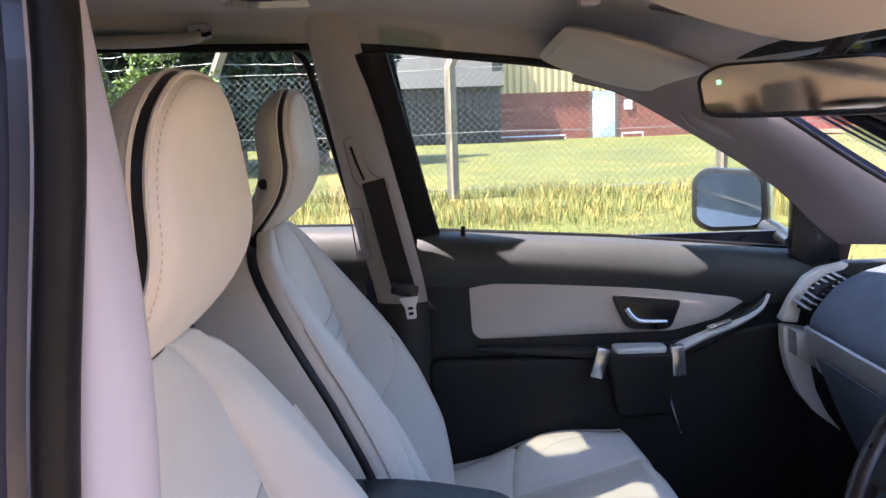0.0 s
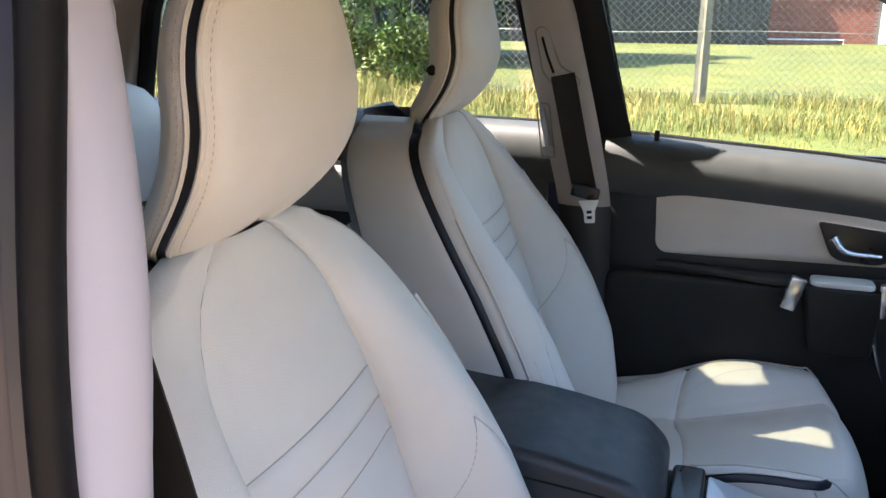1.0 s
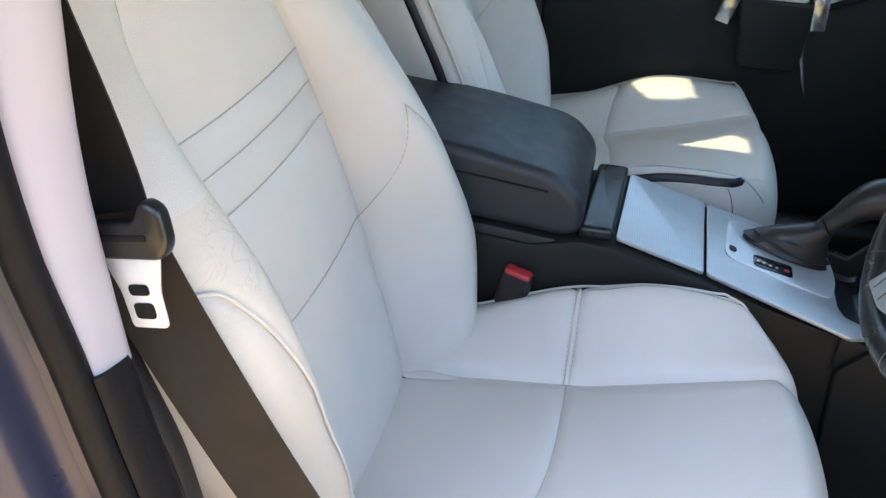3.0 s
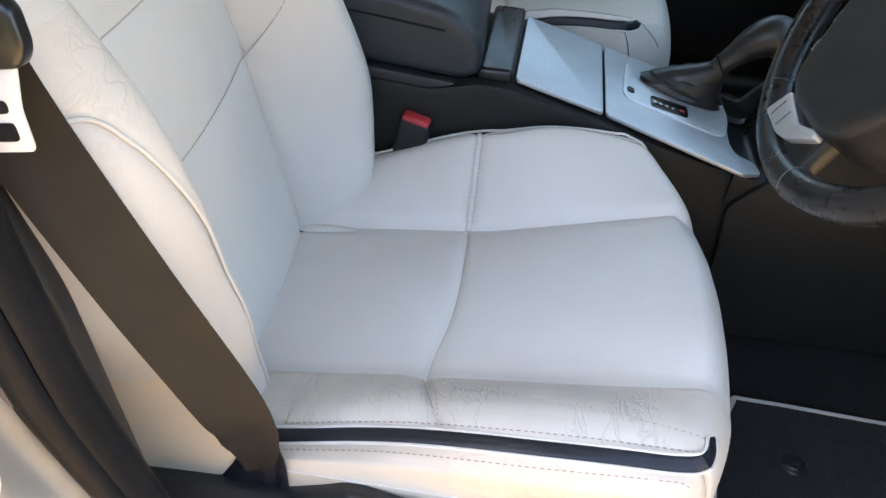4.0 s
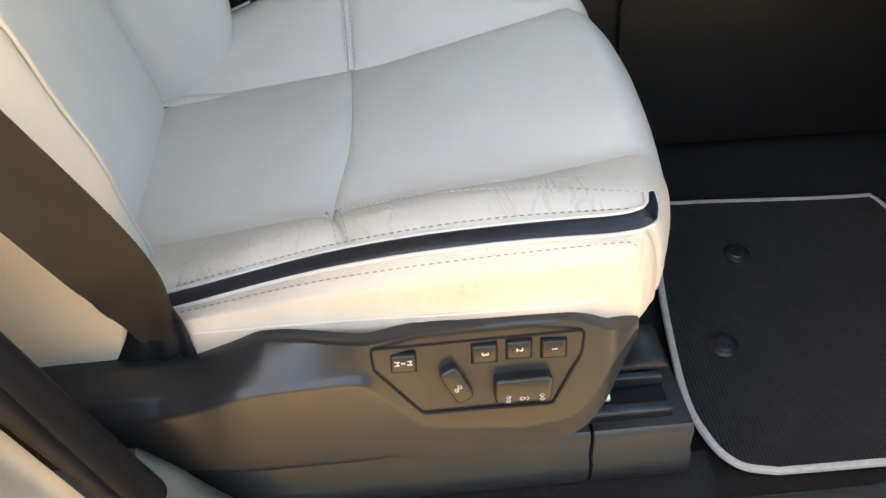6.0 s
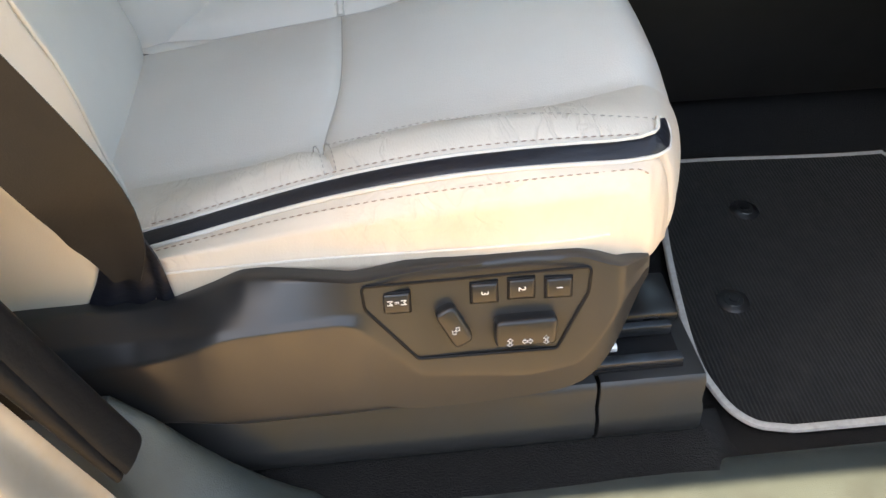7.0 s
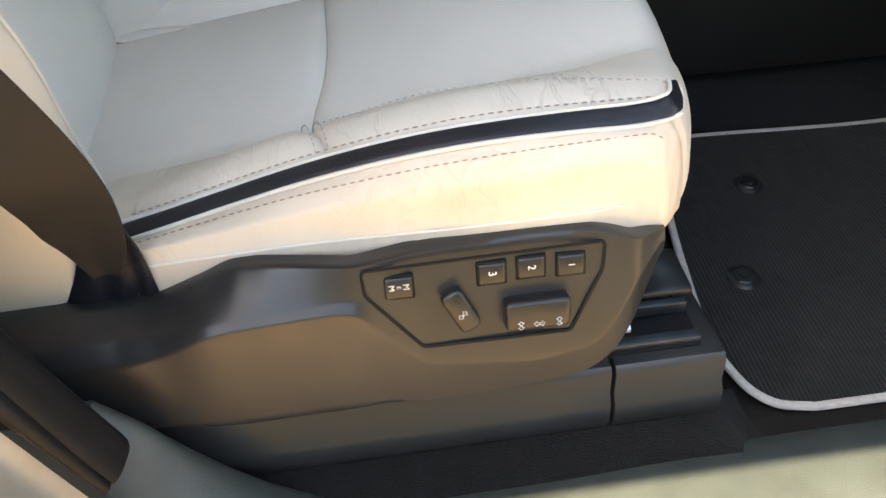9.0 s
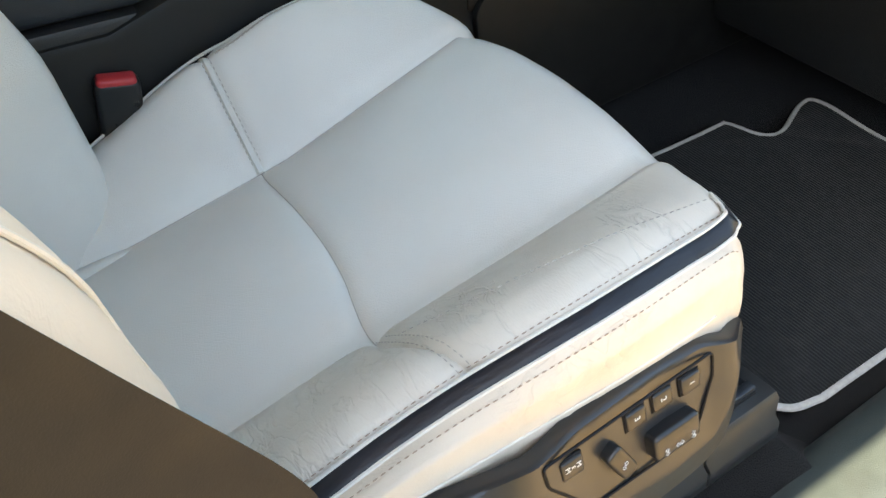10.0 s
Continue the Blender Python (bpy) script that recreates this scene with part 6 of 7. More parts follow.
# ---- rear bench ----
def rear_seat(yc, w, label):
    s = thing("bench_seat", (-0.75, yc, 0.42), label, "rear seat", "rear car seats")

    def bk(a, b):
        t = 2 * math.pi * b
        c, sn = math.cos(t), math.sin(t)
        n = 4
        k = (abs(c) ** n + abs(sn) ** n) ** (-1 / n)
        r = 0.90 + 0.10 * math.sin(math.pi * min(1, a + 0.1))
        end = lerp([(0, 0.0), (0.04, 0.85), (0.1, 1), (0.9, 1), (0.97, 0.82), (1, 0.0)], a)
        z = 0.70 + 0.58 * a
        return Vector((-0.80 - 0.26 * (z - 0.7) + 0.075 * c * k * end * r, yc + w * sn * k * end, z))
    wpart("backrest", sheet(bk, 40, 40, wrap=True), LEATHER, s)

    def cu(a, b):
        p = bk(a, b)
        q = p - Vector((-0.80, yc, 0.70))
        return Vector((-0.83 + 0.80 * q.z + 0.02, yc + q.y, 0.70 + (q.x + 0.26 * q.z) * 1.1 + 0.08 * q.z))
    wpart("cushion", sheet(cu, 40, 40, wrap=True), LEATHER, s)

    def hd_(a, b):
        t = 2 * math.pi * b
        c, sn = math.cos(t), math.sin(t)
        n = 2.8
        k = (abs(c) ** n + abs(sn) ** n) ** (-1 / n)
        end = lerp([(0, 0.0), (0.05, 0.6), (0.2, 0.95), (0.5, 1), (0.8, 0.9), (0.95, 0.55), (1, 0.0)], a)
        return Vector((-0.945 + 0.055 * c * k * end, yc + 0.115 * sn * k * end, 1.315 + 0.19 * a))
    wpart("headrest", sheet(hd_, 24, 32, wrap=True), LEATHER, s)
    for d in (-0.05, 0.05):
        wpart("post", tube([(-0.945, yc + d, 1.25), (-0.945, yc + d, 1.33)], 0.006, 8), STEEL, s)


for yc_, w_ in ((0.80, 0.20), (1.20, 0.19), (1.60, 0.20)):
    rear_seat(yc_, w_, "cream leather rear seat with a padded headrest")

# ---- mirror and sun visors ----
rv = thing("rear_view_mirror", (0.60, YC, 1.44), "black rear-view mirror with a tiny green light", "rear-view mirror")
RM = pose(0.592, 1.19, 1.440, 0, 4, 57)
ro = rounded([(-0.118, -0.030), (-0.128, 0.020), (-0.10, 0.036), (0.10, 0.036), (0.128, 0.020), (0.118, -0.030), (0.10, -0.036), (-0.10, -0.036)], 0.02, 4)
bm = slab(ro, 0, 0.0, 0.035, 0.010, 3)
bm.transform(RM)
wpart("housing", bm, HARD, rv)
bm = slab([(y * 0.93, z * 0.84) for y, z in ro], 0, -0.002, 0.001)
bm.transform(RM)
wpart("mirror_face", bm, MIRROR, rv, "mirror glass")
GREEN = bpy.data.materials.new("green_light")
GREEN.use_nodes = True
GREEN.node_tree.nodes["Principled BSDF"].inputs["Base Color"].default_value = (0.01, 0.3, 0.05, 1)
GREEN.node_tree.nodes["Principled BSDF"].inputs["Emission Color"].default_value = (0.02, 1.0, 0.15, 1)
GREEN.node_tree.nodes["Principled BSDF"].inputs["Emission Strength"].default_value = 1.5
bm = box((0.001, 0.005, 0.005), (-0.0026, 0.094, 0.010))
bm.transform(RM)
wpart("indicator", bm, GREEN, rv, "tiny green light")
wpart("stem", tube(curve([(0.625, YC, 1.46), (0.655, YC, 1.495), (0.68, YC, 1.515)], 8), 0.012, 10), HARD, rv)
wpart("mount", box((0.06, 0.06, 0.03), (0.675, YC, 1.522), 0.01), HARD, rv)


def sun_visor(y0, y1, label, lift):
    v = thing("sun_visor", (0.53, (y0 + y1) / 2, 1.52), label, "sun visor", "sun visors")

    def at(a, b):
        y = y0 + (y1 - y0) * a
        t = 2 * math.pi * b
        end = min(1.0, math.sin(math.pi * min(max(a, 0.0), 1.0)) * 3) ** 0.5
        return Vector((0.435 + 0.105 * math.cos(t) * end, y, liner_z(0.45, y) - 0.036 + lift - 0.034 * (math.cos(t) * end) + 0.012 * math.sin(t) * end))
    wpart("visor", sheet(at, 30, 24, wrap=True), LINER, v)
    wpart("visor_edge", tube([(0.345, y0 + (y1 - y0) * k / 12, liner_z(0.45, y0 + (y1 - y0) * k / 12) - 0.008 + lift) for k in range(2, 11)], 0.006, 8), TRIM, v)
    wpart("clip", box((0.03, 0.03, 0.02), (0.36, y0 + 0.03, liner_z(0.38, y0) - 0.012), 0.006), TRIM, v)


sun_visor(1.30, 1.77, "beige folded sun visor on the passenger side", -0.030)
sun_visor(0.66, 1.06, "beige folded sun visor on the driver's side", -0.020)
oc = thing("roof_console", (0.45, YC, 1.57), "pale roof console with reading lights", "roof console")
wpart("housing", box((0.20, 0.17, 0.03), (0.47, YC, 1.560), 0.012, 3, pose(0, 0, 0, 0, 14, 0)), TRIM, oc)
wpart("lens", box((0.05, 0.12, 0.008), (0.45, YC, 1.546), 0.003, 2, pose(0, 0, 0, 0, 14, 0)), CHROME, oc)

# ---- outside ----
GRASS = material("mown_grass", (0.088, 0.092, 0.010), 0.9, vary=0.3, scale=0.35, fine=0.5, fine_scale=30, bump=0.8, bump_scale=40, stain=(0.21, 0.155, 0.03), stain_amount=0.55, depth=0.03)
DRY = material("dry_grass_blades", (0.31, 0.22, 0.06), 0.8, vary=0.35, scale=1.5)
FRESH = material("green_grass_blades", (0.115, 0.125, 0.022), 0.7, vary=0.35, scale=1.5)
LEAF = material("leaf_green", (0.11, 0.17, 0.025), 0.55, vary=0.4, scale=3)
DARKLEAF = material("dark_leaf_green", (0.020, 0.034, 0.016), 0.6, vary=0.5, scale=0.6)
BARK = material("bark", (0.10, 0.08, 0.06), 0.9, vary=0.3, scale=9, bump=0.8, bump_scale=40)
CONC = material("weathered_concrete", (0.22, 0.18, 0.13), 0.9, vary=0.25, scale=9, bump=0.6, bump_scale=60, stain=(0.20, 0.17, 0.13), stain_amount=0.4)
WIRE = material("galvanised_wire", (0.252, 0.258, 0.240), 0.5, 0.6, vary=0.1)
BRICK = material("red_brick", (0.34, 0.105, 0.075), 0.9, vary=0.25, scale=4, fine=0.3, fine_scale=12)
MORTAR = material("grey_mortar", (0.28, 0.20, 0.17), 0.95, vary=0.15, scale=6)
CLAD = material("cream_cladding", (0.55, 0.42, 0.20), 0.6, vary=0.08, scale=0.8)
# wall colour darkened to stand for shade; the building's roof shares it
SHADECLAD = material("shade_dark_cladding", (0.031, 0.028, 0.026), 0.6, vary=0.12, scale=0.6)
TEAL = material("teal_cladding", (0.05, 0.16, 0.20), 0.6, vary=0.12, scale=0.6)
DOORW = material("white_door_paint", (0.72, 0.74, 0.76), 0.5, vary=0.05)
TARMAC = material("pale_worn_concrete", (0.33, 0.226, 0.118), 0.9, vary=0.2, scale=1.2, fine=0.4, fine_scale=90, bump=0.6, bump_scale=120, stain=(0.36, 0.28, 0.18), stain_amount=0.4)
ROADM = material("asphalt", (0.06, 0.06, 0.062), 0.9, vary=0.2, scale=0.8)


def ground_z(x, y):
    z = 0.0
    if y > 2.9:
        z = 0.50 * min(1.0, (y - 2.9) / 6.5) ** 0.8
    if y > 9.4:
        z += 0.004 * min(y - 9.4, 60)
    return z + (0.03 * noise.noise(Vector((x * 0.4, y * 0.4, 0))) if 3.2 < y < 60 else 0.0)


def axis_steps(lo, hi, fine_lo, fine_hi, step, grow=1.35):
    out = list(np.arange(fine_lo, fine_hi + step / 2, step))
    s, v = step, fine_hi
    while v < hi:
        s *= grow
        v += s
        out.append(v)
    s, v = step, fine_lo
    while v > lo:
        s *= grow
        v -= s
        out.insert(0, v)
    return out


xs, ys = axis_steps(-1500, 1500, -16, 24, 0.5), axis_steps(-1500, 1500, -4, 42, 0.5)
bm = bmesh.new()
vs = [[bm.verts.new((x, y, ground_z(x, y))) for y in ys] for x in xs]
for i in range(len(xs) - 1):
    for j in range(len(ys) - 1):
        bm.faces.new((vs[i][j], vs[i + 1][j], vs[i + 1][j + 1], vs[i][j + 1]))
ground_part("ground", bm, GRASS, "sunlit patchy mown grass field", "ground")
bm = bmesh.new()
vs = [[bm.verts.new((x, y, ground_z(x, y) + 0.012)) for y in np.arange(-2.5, 3.01, 0.5)] for x in np.arange(-14, 14.1, 0.5)]
for a, b in zip(vs, vs[1:]):
    for j in range(len(a) - 1):
        bm.faces.new((a[j], b[j], b[j + 1], a[j + 1]))
bmesh.ops.solidify(bm, geom=bm.faces[:], thickness=0.01)
ground_part("pavement", bm, TARMAC, "pale worn parking surface beneath the car", "parking surface")


# chain-link fence
FY = 10.5
fence = thing("fence", (0, FY, 0.5), "galvanised chain-link fence with concrete posts and barbed wire", "fence")
POSTS = [-11.6, -8.6, -5.65, -2.68, 0.18, 3.48, 6.5, 9.6, 12.7]
for x in POSTS:
    z0 = ground_z(x, FY)
    wpart("post", tube([(x, FY, z0 - 0.1), (x, FY, 2.10), (x + 0.05, FY - 0.01, 2.22), (x + 0.22, FY - 0.05, 2.58)], lambda s: 0.075 - 0.012 * s, 4), CONC, fence, "weathered concrete post", smooth=False)
rng = random.Random(4)


def wire_mesh(x0, x1, z0, z1, pitch, r):
    """Woven wire: zigzag strands side by side."""
    vs, fs = [], []
    n, rows = int((x1 - x0) / pitch), int((z1 - z0) / pitch)
    for i in range(n):
        for k in range(rows):
            a = (x0 + (i + ((k + i) % 2)) * pitch, FY - 0.05 + 0.004 * (k % 2), z1 - k * pitch)
            b = (x0 + (i + ((k + i + 1) % 2)) * pitch, FY - 0.05 + 0.004 * ((k + 1) % 2), z1 - (k + 1) * pitch)
            o = len(vs)
            bow = 0.012 * math.sin(a[0] * 1.1) + 0.008 * math.sin(a[0] * 3.1)
            for p in (a, b):
                vs.extend([(p[0] - r, p[1], p[2] + bow), (p[0] + r, p[1], p[2] + bow), (p[0], p[1] + 1.7 * r, p[2] + bow)])
            fs.extend([(o, o + 1, o + 4, o + 3), (o + 1, o + 2, o + 5, o + 4), (o + 2, o, o + 3, o + 5)])
    return vs, fs


vs, fs = wire_mesh(-11.5, 8.0, 0.50, 2.06, 0.044, 0.0025)
me = bpy.data.meshes.new("mesh_wire")
me.from_pydata(vs, [], fs)
me.materials.append(WIRE)
mw = new("mesh_wire", me)
mw.parent, mw.location = fence, -fence.location
tagged(mw, "woven galvanised wire mesh", "", "", "stuff")
for z, dy in ((2.07, -0.05), (1.30, -0.06), (0.62, -0.05)):
    wpart("line_wire", tube([(x, FY + dy, z + 0.01 * math.sin(x * 2.1)) for x in np.arange(-12, 13, 0.25)], 0.0035, 5), WIRE, fence)
for z, dx, dy in ((2.24, 0.06, -0.02), (2.40, 0.14, -0.04), (2.55, 0.21, -0.06)):
    pts = []
    for x in np.arange(-12, 13, 0.1):
        k = (x - 0.18) / 3.0
        pts.append((x + dx, FY + dy, z - 0.05 * abs(math.sin(math.pi * k)) + 0.006 * rng.uniform(-1, 1)))
    wpart("barbed_wire", tube(pts, 0.005, 5), WIRE, fence, "sagging barbed wire")


# tufts of long dry grass along the fence
def tufts(name, mat, count, x0, x1, y0, y1, tall, seed, label):
    r = random.Random(seed)
    vs, fs = [], []
    for _ in range(count):
        x, y = r.uniform(x0, x1), r.uniform(y0, y1)
        if noise.noise(Vector((x * 0.9, y * 0.9, seed))) < r.uniform(-0.5, 0.25):
            continue
        z = ground_z(x, y)
        for _ in range(5):
            h = tall * r.uniform(0.25, 1.2) * (0.5 + 1.1 * max(0.0, noise.noise(Vector((x * 0.7, y * 0.7, 9.0))) + 0.3))
            a, b = r.uniform(0, 6.28), r.uniform(0.2, 1.1) * h
            w = 0.0035
            px, py = x + r.gauss(0, 0.05), y + r.gauss(0, 0.05)
            o = len(vs)
            c, s = math.cos(a), math.sin(a)
            vs.extend([(px - s * w, py + c * w, z - 0.01), (px + s * w, py - c * w, z - 0.01),
                       (px + c * b * 0.35 + s * w * 0.7, py + s * b * 0.35 - c * w * 0.7, z + h * 0.6), (px + c * b * 0.35 - s * w * 0.7, py + s * b * 0.35 + c * w * 0.7, z + h * 0.6),
                       (px + c * b, py + s * b, z + h)])
            fs.extend([(o, o + 1, o + 2, o + 3), (o + 3, o + 2, o + 4)])
    me = bpy.data.meshes.new(name)
    me.from_pydata(vs, [], fs)
    me.materials.append(mat)
    return tagged(new(name, me), label, "grass", "", "stuff")


tufts("long_grass", DRY, 4200, -10, 9, 8.2, 11.2, 0.23, 1, "long dry straw coloured grass along the fence")
tufts("long_grass", FRESH, 5600, -10, 9, 8.0, 11.2, 0.20, 2, "long green grass and weeds along the fence")
tufts("long_grass", DRY, 3500, -7, 7, 5.0, 9.4, 0.06, 3, "short dry grass on the verge")
tufts("long_grass", FRESH, 2500, -7, 7, 5.0, 9.4, 0.06, 5, "short green grass on the verge")


def leaves(name, mat, blobs, count, size, seed):
    """A mass of small leaves scattered through overlapping clumps (x, y, z, radius)."""
    r = random.Random(seed)
    vs, fs = [], []
    tot = sum(b[3] ** 2 for b in blobs)
    for x, y, z, rad in blobs:
        for _ in range(int(count * rad * rad / tot)):
            d = Vector((r.gauss(0, 1), r.gauss(0, 1), r.gauss(0, 1))).normalized() * rad * r.uniform(0.55, 1.08)
            c = Vector((x, y, z)) + d
            a, b = Vector((r.gauss(0, 1), r.gauss(0, 1), r.gauss(0, 1))).normalized(), Vector((r.gauss(0, 1), r.gauss(0, 1), r.gauss(0, 1)))
            b = a.cross(b).normalized()
            s = size * r.uniform(0.6, 1.3)
            o = len(vs)
            n = a.cross(b)
            vs.extend([c - a * s, c + b * s * 0.45 + n * s * 0.12, c + a * s, c - b * s * 0.45 + n * s * 0.12])
            fs.append((o, o + 1, o + 2, o + 3))
    me = bpy.data.meshes.new(name)
    me.from_pydata([tuple(v) for v in vs], [], fs)
    me.materials.append(mat)
    return me


# climbing shrub on the fence
shrub = thing("shrub", (-3.9, 10.3, 0.5), "bright green climbing shrub growing through the fence", "shrub")
stems = [[(-3.9 + 0.15 * k, 10.3, 0.45), (-4.0 + 0.22 * k, 10.35, 1.2), (-4.2 + 0.32 * k, 10.3, 2.0), (-4.5 + 0.42 * k, 10.3, 2.6)] for k in range(4)]
for s_ in stems:
    wpart("stem", tube(curve(s_, 14), lambda s: 0.022 * (1 - s) + 0.006, 6), BARK, shrub)
rb = random.Random(8)
blobs = []
for s_ in stems:
    for p in curve(s_, 9):
        blobs.append((p.x + rb.gauss(0, 0.22), p.y + rb.gauss(0, 0.12), p.z + rb.gauss(0, 0.08), rb.uniform(0.10, 0.24)))
for k in range(12):
    blobs.append((rb.uniform(-5.6, -4.2), 10.2, rb.uniform(1.9, 2.7), rb.uniform(0.12, 0.24)))
ob = new("foliage", leaves("foliage", LEAF, blobs, 4600, 0.035, 3))
ob.parent, ob.location = shrub, -shrub.location
blobs = [(rb.uniform(-5.2, -2.9), 10.6 + rb.uniform(-0.3, 0.4), 0.6 + rb.uniform(0.0, 0.7), rb.uniform(0.15, 0.35)) for k in range(16)]
tagged(new("bush", leaves("bush", FRESH, blobs, 9000, 0.04, 9)), "low weedy bush at the foot of the fence", "bush", "", "stuff")


# shady trees behind the fence
def tree(x, y, h, seed):
    r = random.Random(seed)
    t = thing("tree", (x, y, ground_z(x, y)), "dark shady tree behind the fence", "tree", "shady trees")
    z0 = ground_z(x, y)
    wpart("trunk", tube(curve([(x, y, z0 - 0.1), (x + r.uniform(-0.1, 0.1), y, z0 + h * 0.3), (x + r.uniform(-0.3, 0.3), y, z0 + h * 0.75)], 10), lambda s: 0.20 * (1 - s) + 0.04, 8), BARK, t)
    bl = []
    for k in range(26):
        a, q = r.uniform(0, 6.28), r.uniform(0.0, 1.0)
        rad = h * 0.34 * (1 - 0.6 * abs(q - 0.4))
        bl.append((x + rad * math.cos(a) * r.uniform(0.3, 1), y + rad * math.sin(a) * r.uniform(0.3, 1), z0 + h * (0.12 + 0.88 * q), h * r.uniform(0.08, 0.15)))
    for k in range(5):
        p = bl[k * 4]
        wpart("limb", tube(curve([(x, y, z0 + h * (0.3 + 0.08 * k)), ((x + p[0]) / 2, (y + p[1]) / 2, z0 + h * 0.5), p[:3]], 6), lambda s: 0.06 * (1 - s) + 0.012, 6), BARK, t)
    ob = new("crown", leaves("crown", DARKLEAF, bl, 9000, 0.17, seed))
    ob.parent, ob.location = t, -t.location
    return t


for k, (x, y, h) in enumerate([(-4.6, 19, 6.5), (-6.8, 17, 7.0), (-9.4, 18, 7.5), (-12.0, 17, 7), (-15, 18, 7.5), (-3.2, 22, 6.0), (-18.5, 19, 8), (-7.6, 22, 8), (-11.5, 23, 8)]):
    tree(x, y, h, 40 + k)

# brick building with a white door
BY0, BZ = 38.0, 0.60
bld = thing("building", (8, BY0, BZ), "brick and cream clad works building with a white door", "building")
wpart("wall", box((26.0, 0.3, 2.2), (14.0, BY0 + 0.2, BZ + 1.0)), MORTAR, bld)
# courses of bricks, one joined part
vs, fs = [], []
for row in range(28):
    for col in range(96):
        x = 1.5 + col * 0.215 + (0.1075 if row % 2 else 0)
        if 6.42 < x < 7.66 and row < 27:
            continue
        z = BZ + 0.03 + row * 0.075
        o = len(vs)
        y = BY0 + 0.03
        vs.extend([(x - 0.1025, y, z - 0.031), (x + 0.1025, y, z - 0.031), (x + 0.1025, y, z + 0.031), (x - 0.1025, y, z + 0.031),
                   (x - 0.1025, y + 0.04, z - 0.031), (x + 0.1025, y + 0.04, z - 0.031), (x + 0.1025, y + 0.04, z + 0.031), (x - 0.1025, y + 0.04, z + 0.031)])
        fs.extend([(o, o + 1, o + 2, o + 3), (o + 3, o + 2, o + 6, o + 7), (o + 1, o + 5, o + 6, o + 2), (o, o + 3, o + 7, o + 4)])
me = bpy.data.meshes.new("brickwork")
me.from_pydata(vs, [], fs)
me.materials.append(BRICK)
bw = new("brickwork", me)
bw.parent, bw.location = bld, -bld.location
tagged(bw, "red brick courses", "", "", "stuff")
dr = wpart("door", box((0.98, 0.06, 2.02), (7.03, BY0 + 0.0, BZ + 1.0), 0.01), DOORW, bld, "white painted door")
wpart("door_frame", box((1.10, 0.05, 0.06), (7.03, BY0, BZ + 2.04), 0.0), DOORW, bld)
wpart("sign", box((0.36, 0.03, 0.42), (8.1, BY0 - 0.01, BZ + 1.42), 0.0), DOORW, bld, "small white sign")
wpart("vent_grille", box((0.7, 0.05, 0.4), (11.2, BY0 - 0.01, BZ + 0.25), 0.0), BARK, bld)
for x0, x1 in ((1.6, 5.2), (7.7, 8.6)):
    wpart("rail", tube([(x0, BY0 - 0.7, BZ), (x0, BY0 - 0.7, BZ + 0.18), (x1, BY0 - 0.7, BZ + 0.18), (x1, BY0 - 0.7, BZ)], 0.035, 6), DOORW, bld, "low white rail")


def ribbed(x0, x1, y, z0, z1, pitch=0.3, deep=0.06):
    bm = bmesh.new()
    n = int((x1 - x0) / pitch * 4)
    lo, hi = [], []
    for i in range(n + 1):
        x = x0 + (x1 - x0) * i / n
        yy = y + (deep if (i // 2) % 2 else 0)
        lo.append(bm.verts.new((x, yy, z0)))
        hi.append(bm.verts.new((x, yy, z1)))
    for i in range(n):
        bm.faces.new((lo[i], lo[i + 1], hi[i + 1], hi[i]))
    bmesh.ops.solidify(bm, geom=bm.faces[:], thickness=0.03)
    return bm


wpart("cladding", ribbed(1.0, 27.0, BY0 - 0.1, BZ + 2.08, 6.6), CLAD, bld, "cream ribbed cladding", smooth=False)
wpart("roof", box((27, 10, 0.2), (14, BY0 + 5, 6.7)), SHADECLAD, bld)
# the facade's shaded stretch, added as a separate block with shade in its colour
shade_wing = thing("shaded_wing", (-6, 36, 0.6), "shaded part of the works building, its shade put into the dark colour", "building")
wpart("wall", ribbed(-26.0, 2.2, 35.0, 0.4, 3.0), SHADECLAD, shade_wing, smooth=False)
wpart("wall", box((0.3, 8, 5.2), (2.1, 39.0, 3.0)), SHADECLAD, shade_wing)
wpart("roof", sheet(lambda a, b: Vector((-26 + 28.4 * a, 34.6 + 9 * b, 2.9 + 5.5 * math.sin(b * math.pi / 2) ** 0.8)), 6, 14, 0.1), SHADECLAD, shade_wing)
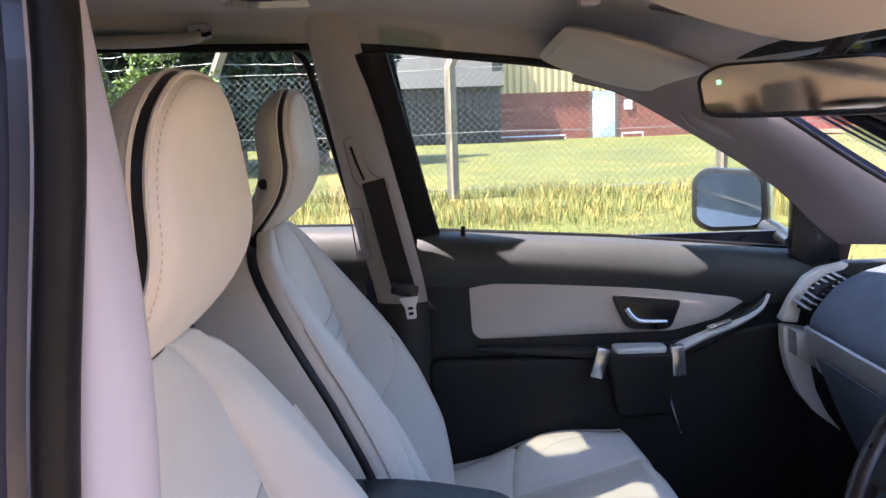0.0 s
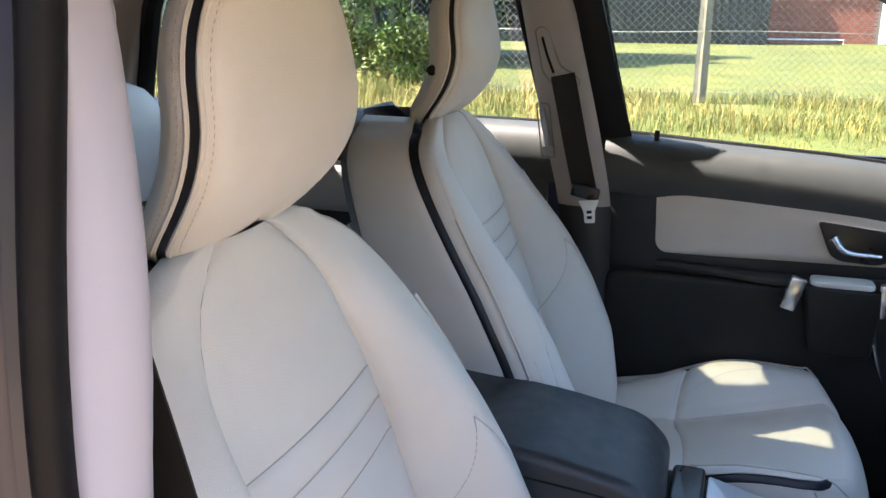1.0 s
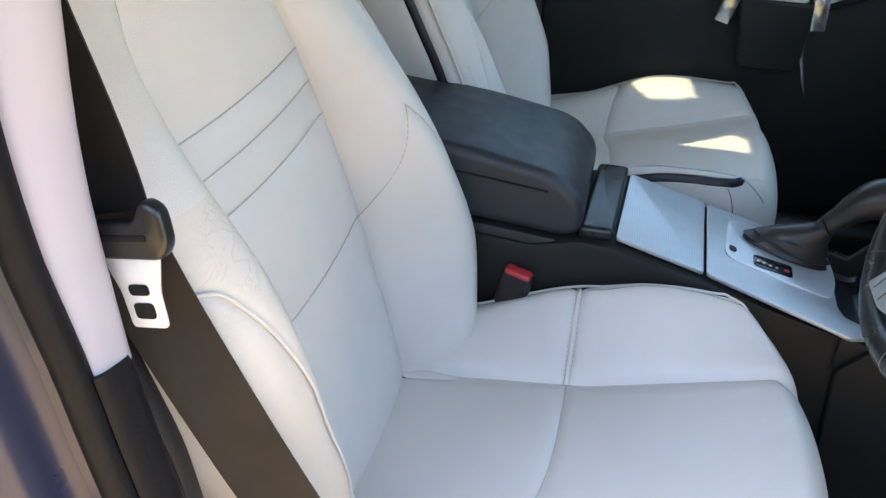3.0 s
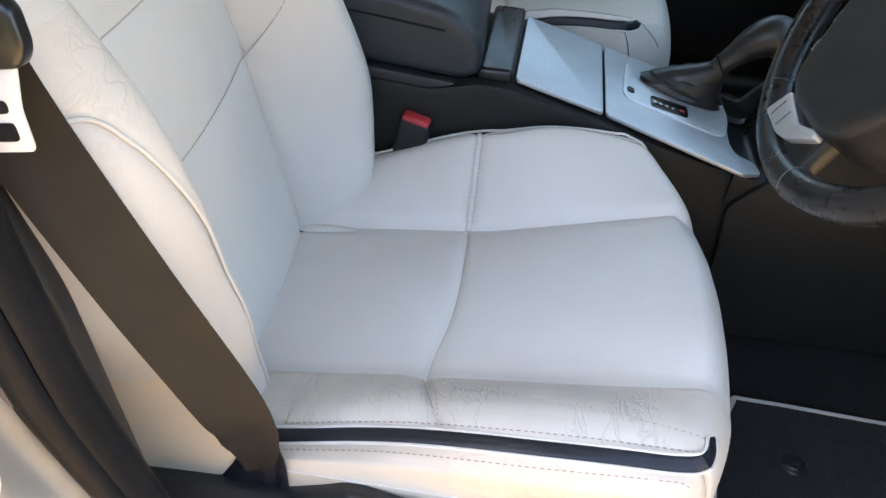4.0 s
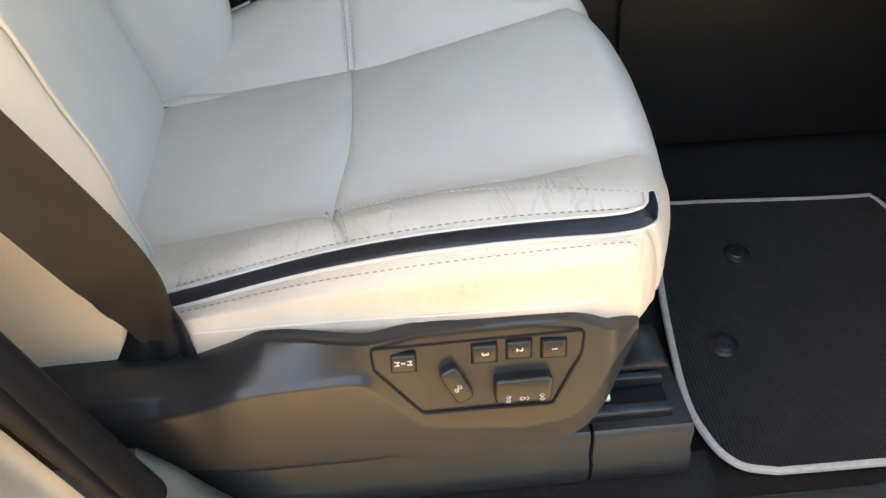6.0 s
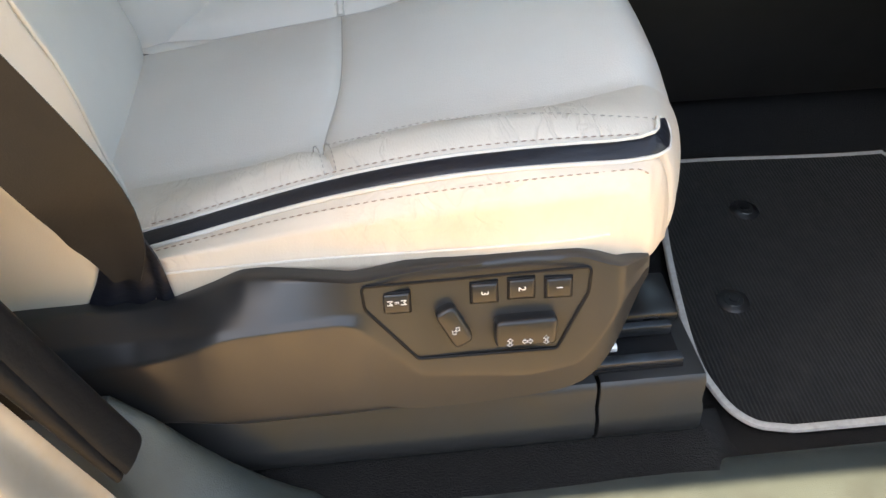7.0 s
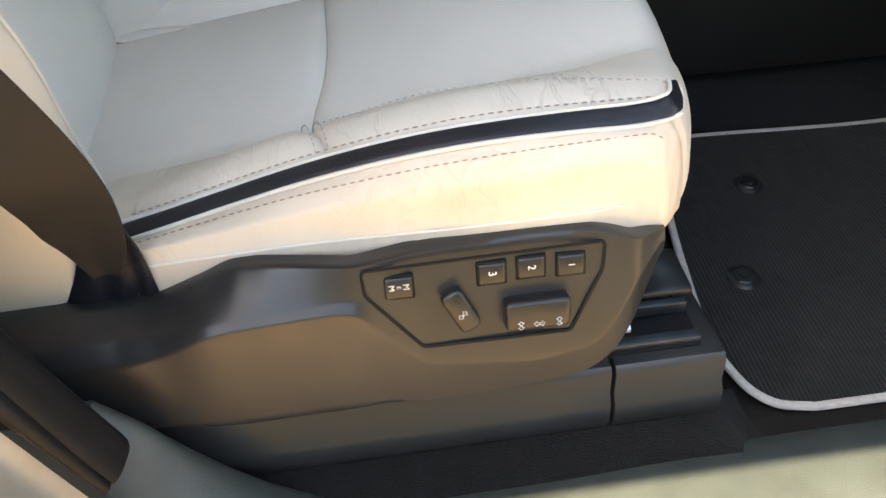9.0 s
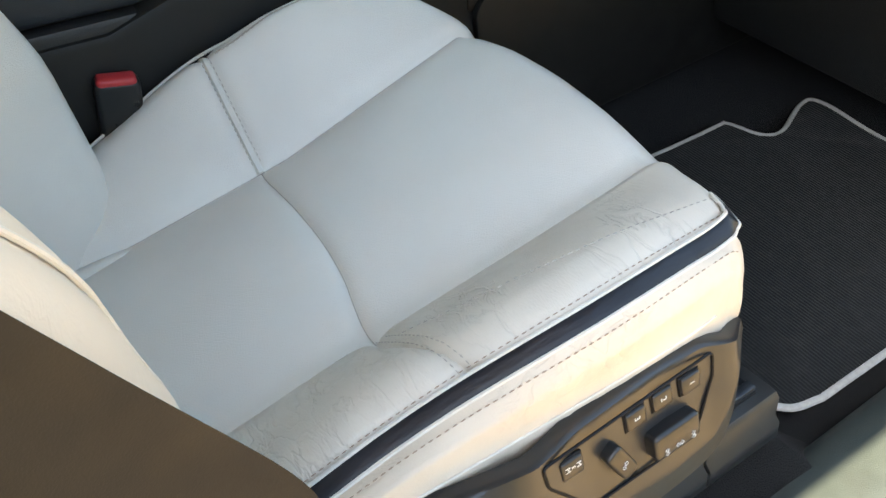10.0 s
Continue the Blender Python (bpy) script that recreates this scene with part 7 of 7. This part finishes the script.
shed = thing("shed", (26, 46, 0.7), "teal clad shed in the distance", "building")
wpart("wall", ribbed(15, 60, 48.0, 0.5, 7.5, 0.5, 0.1), TEAL, shed, smooth=False)
wpart("roof", box((46, 8, 0.2), (37.5, 52, 7.6)), TEAL, shed)


# parked white car far off
def far_car(x, y, turn):
    c = thing("car", (x, y, ground_z(x, y)), "white parked car in the distance", "car")
    m = pose(0, 0, 0, 0, 0, turn)
    prof = rounded([(-2.1, 0.35), (-2.15, 0.8), (-1.5, 0.95), (-0.9, 1.45), (0.9, 1.48), (1.6, 0.98), (2.1, 0.85), (2.1, 0.35)], 0.2, 4)
    part("body", _turned(slab(prof, 1, -0.85, 0.85, 0.12, 3), m), DOORW, c, "white body")
    part("windscreen", _turned(slab([(-1.45, 0.98), (-0.92, 1.40), (0.88, 1.42), (1.48, 0.99)], 1, -0.86, 0.86, 0.02), m), GLOSS, c)
    for wx in (-1.35, 1.35):
        for wy in (-0.82, 0.82):
            part("wheel", _turned(tube([(wx, wy - 0.1, 0.32), (wx, wy + 0.1, 0.32)], 0.32, 20), m), RUBBER, c)
    for wy in (-0.6, 0.6):
        part("headlight", _turned(box((0.1, 0.35, 0.14), (-2.08, wy, 0.72), 0.03), m), CHROME, c)


far_car(18.9, 37.5, 75)
bm = bmesh.new()
vs = [[bm.verts.new((x, y, ground_z(x, y) + 0.03)) for y in np.arange(31, 60, 1.5)] for x in np.arange(13, 70, 1.5)]
for a, b in zip(vs, vs[1:]):
    for j in range(len(a) - 1):
        bm.faces.new((a[j], b[j], b[j + 1], a[j + 1]))
bmesh.ops.solidify(bm, geom=bm.faces[:], thickness=0.02)
ground_part("road", bm, TARMAC, "pale yard surface in the distance", "yard")


# a long wall closes the car park behind the camera
ground_part("boundary_wall", box((44, 0.3, 4.2), (0, -9.0, 2.0), 0.02), material("weathered_wall_render", (0.30, 0.24, 0.18), 0.9, vary=0.25, scale=0.8, fine=0.3, fine_scale=40, bump=0.5, bump_scale=60), "tan rendered wall beyond the car park", "wall")
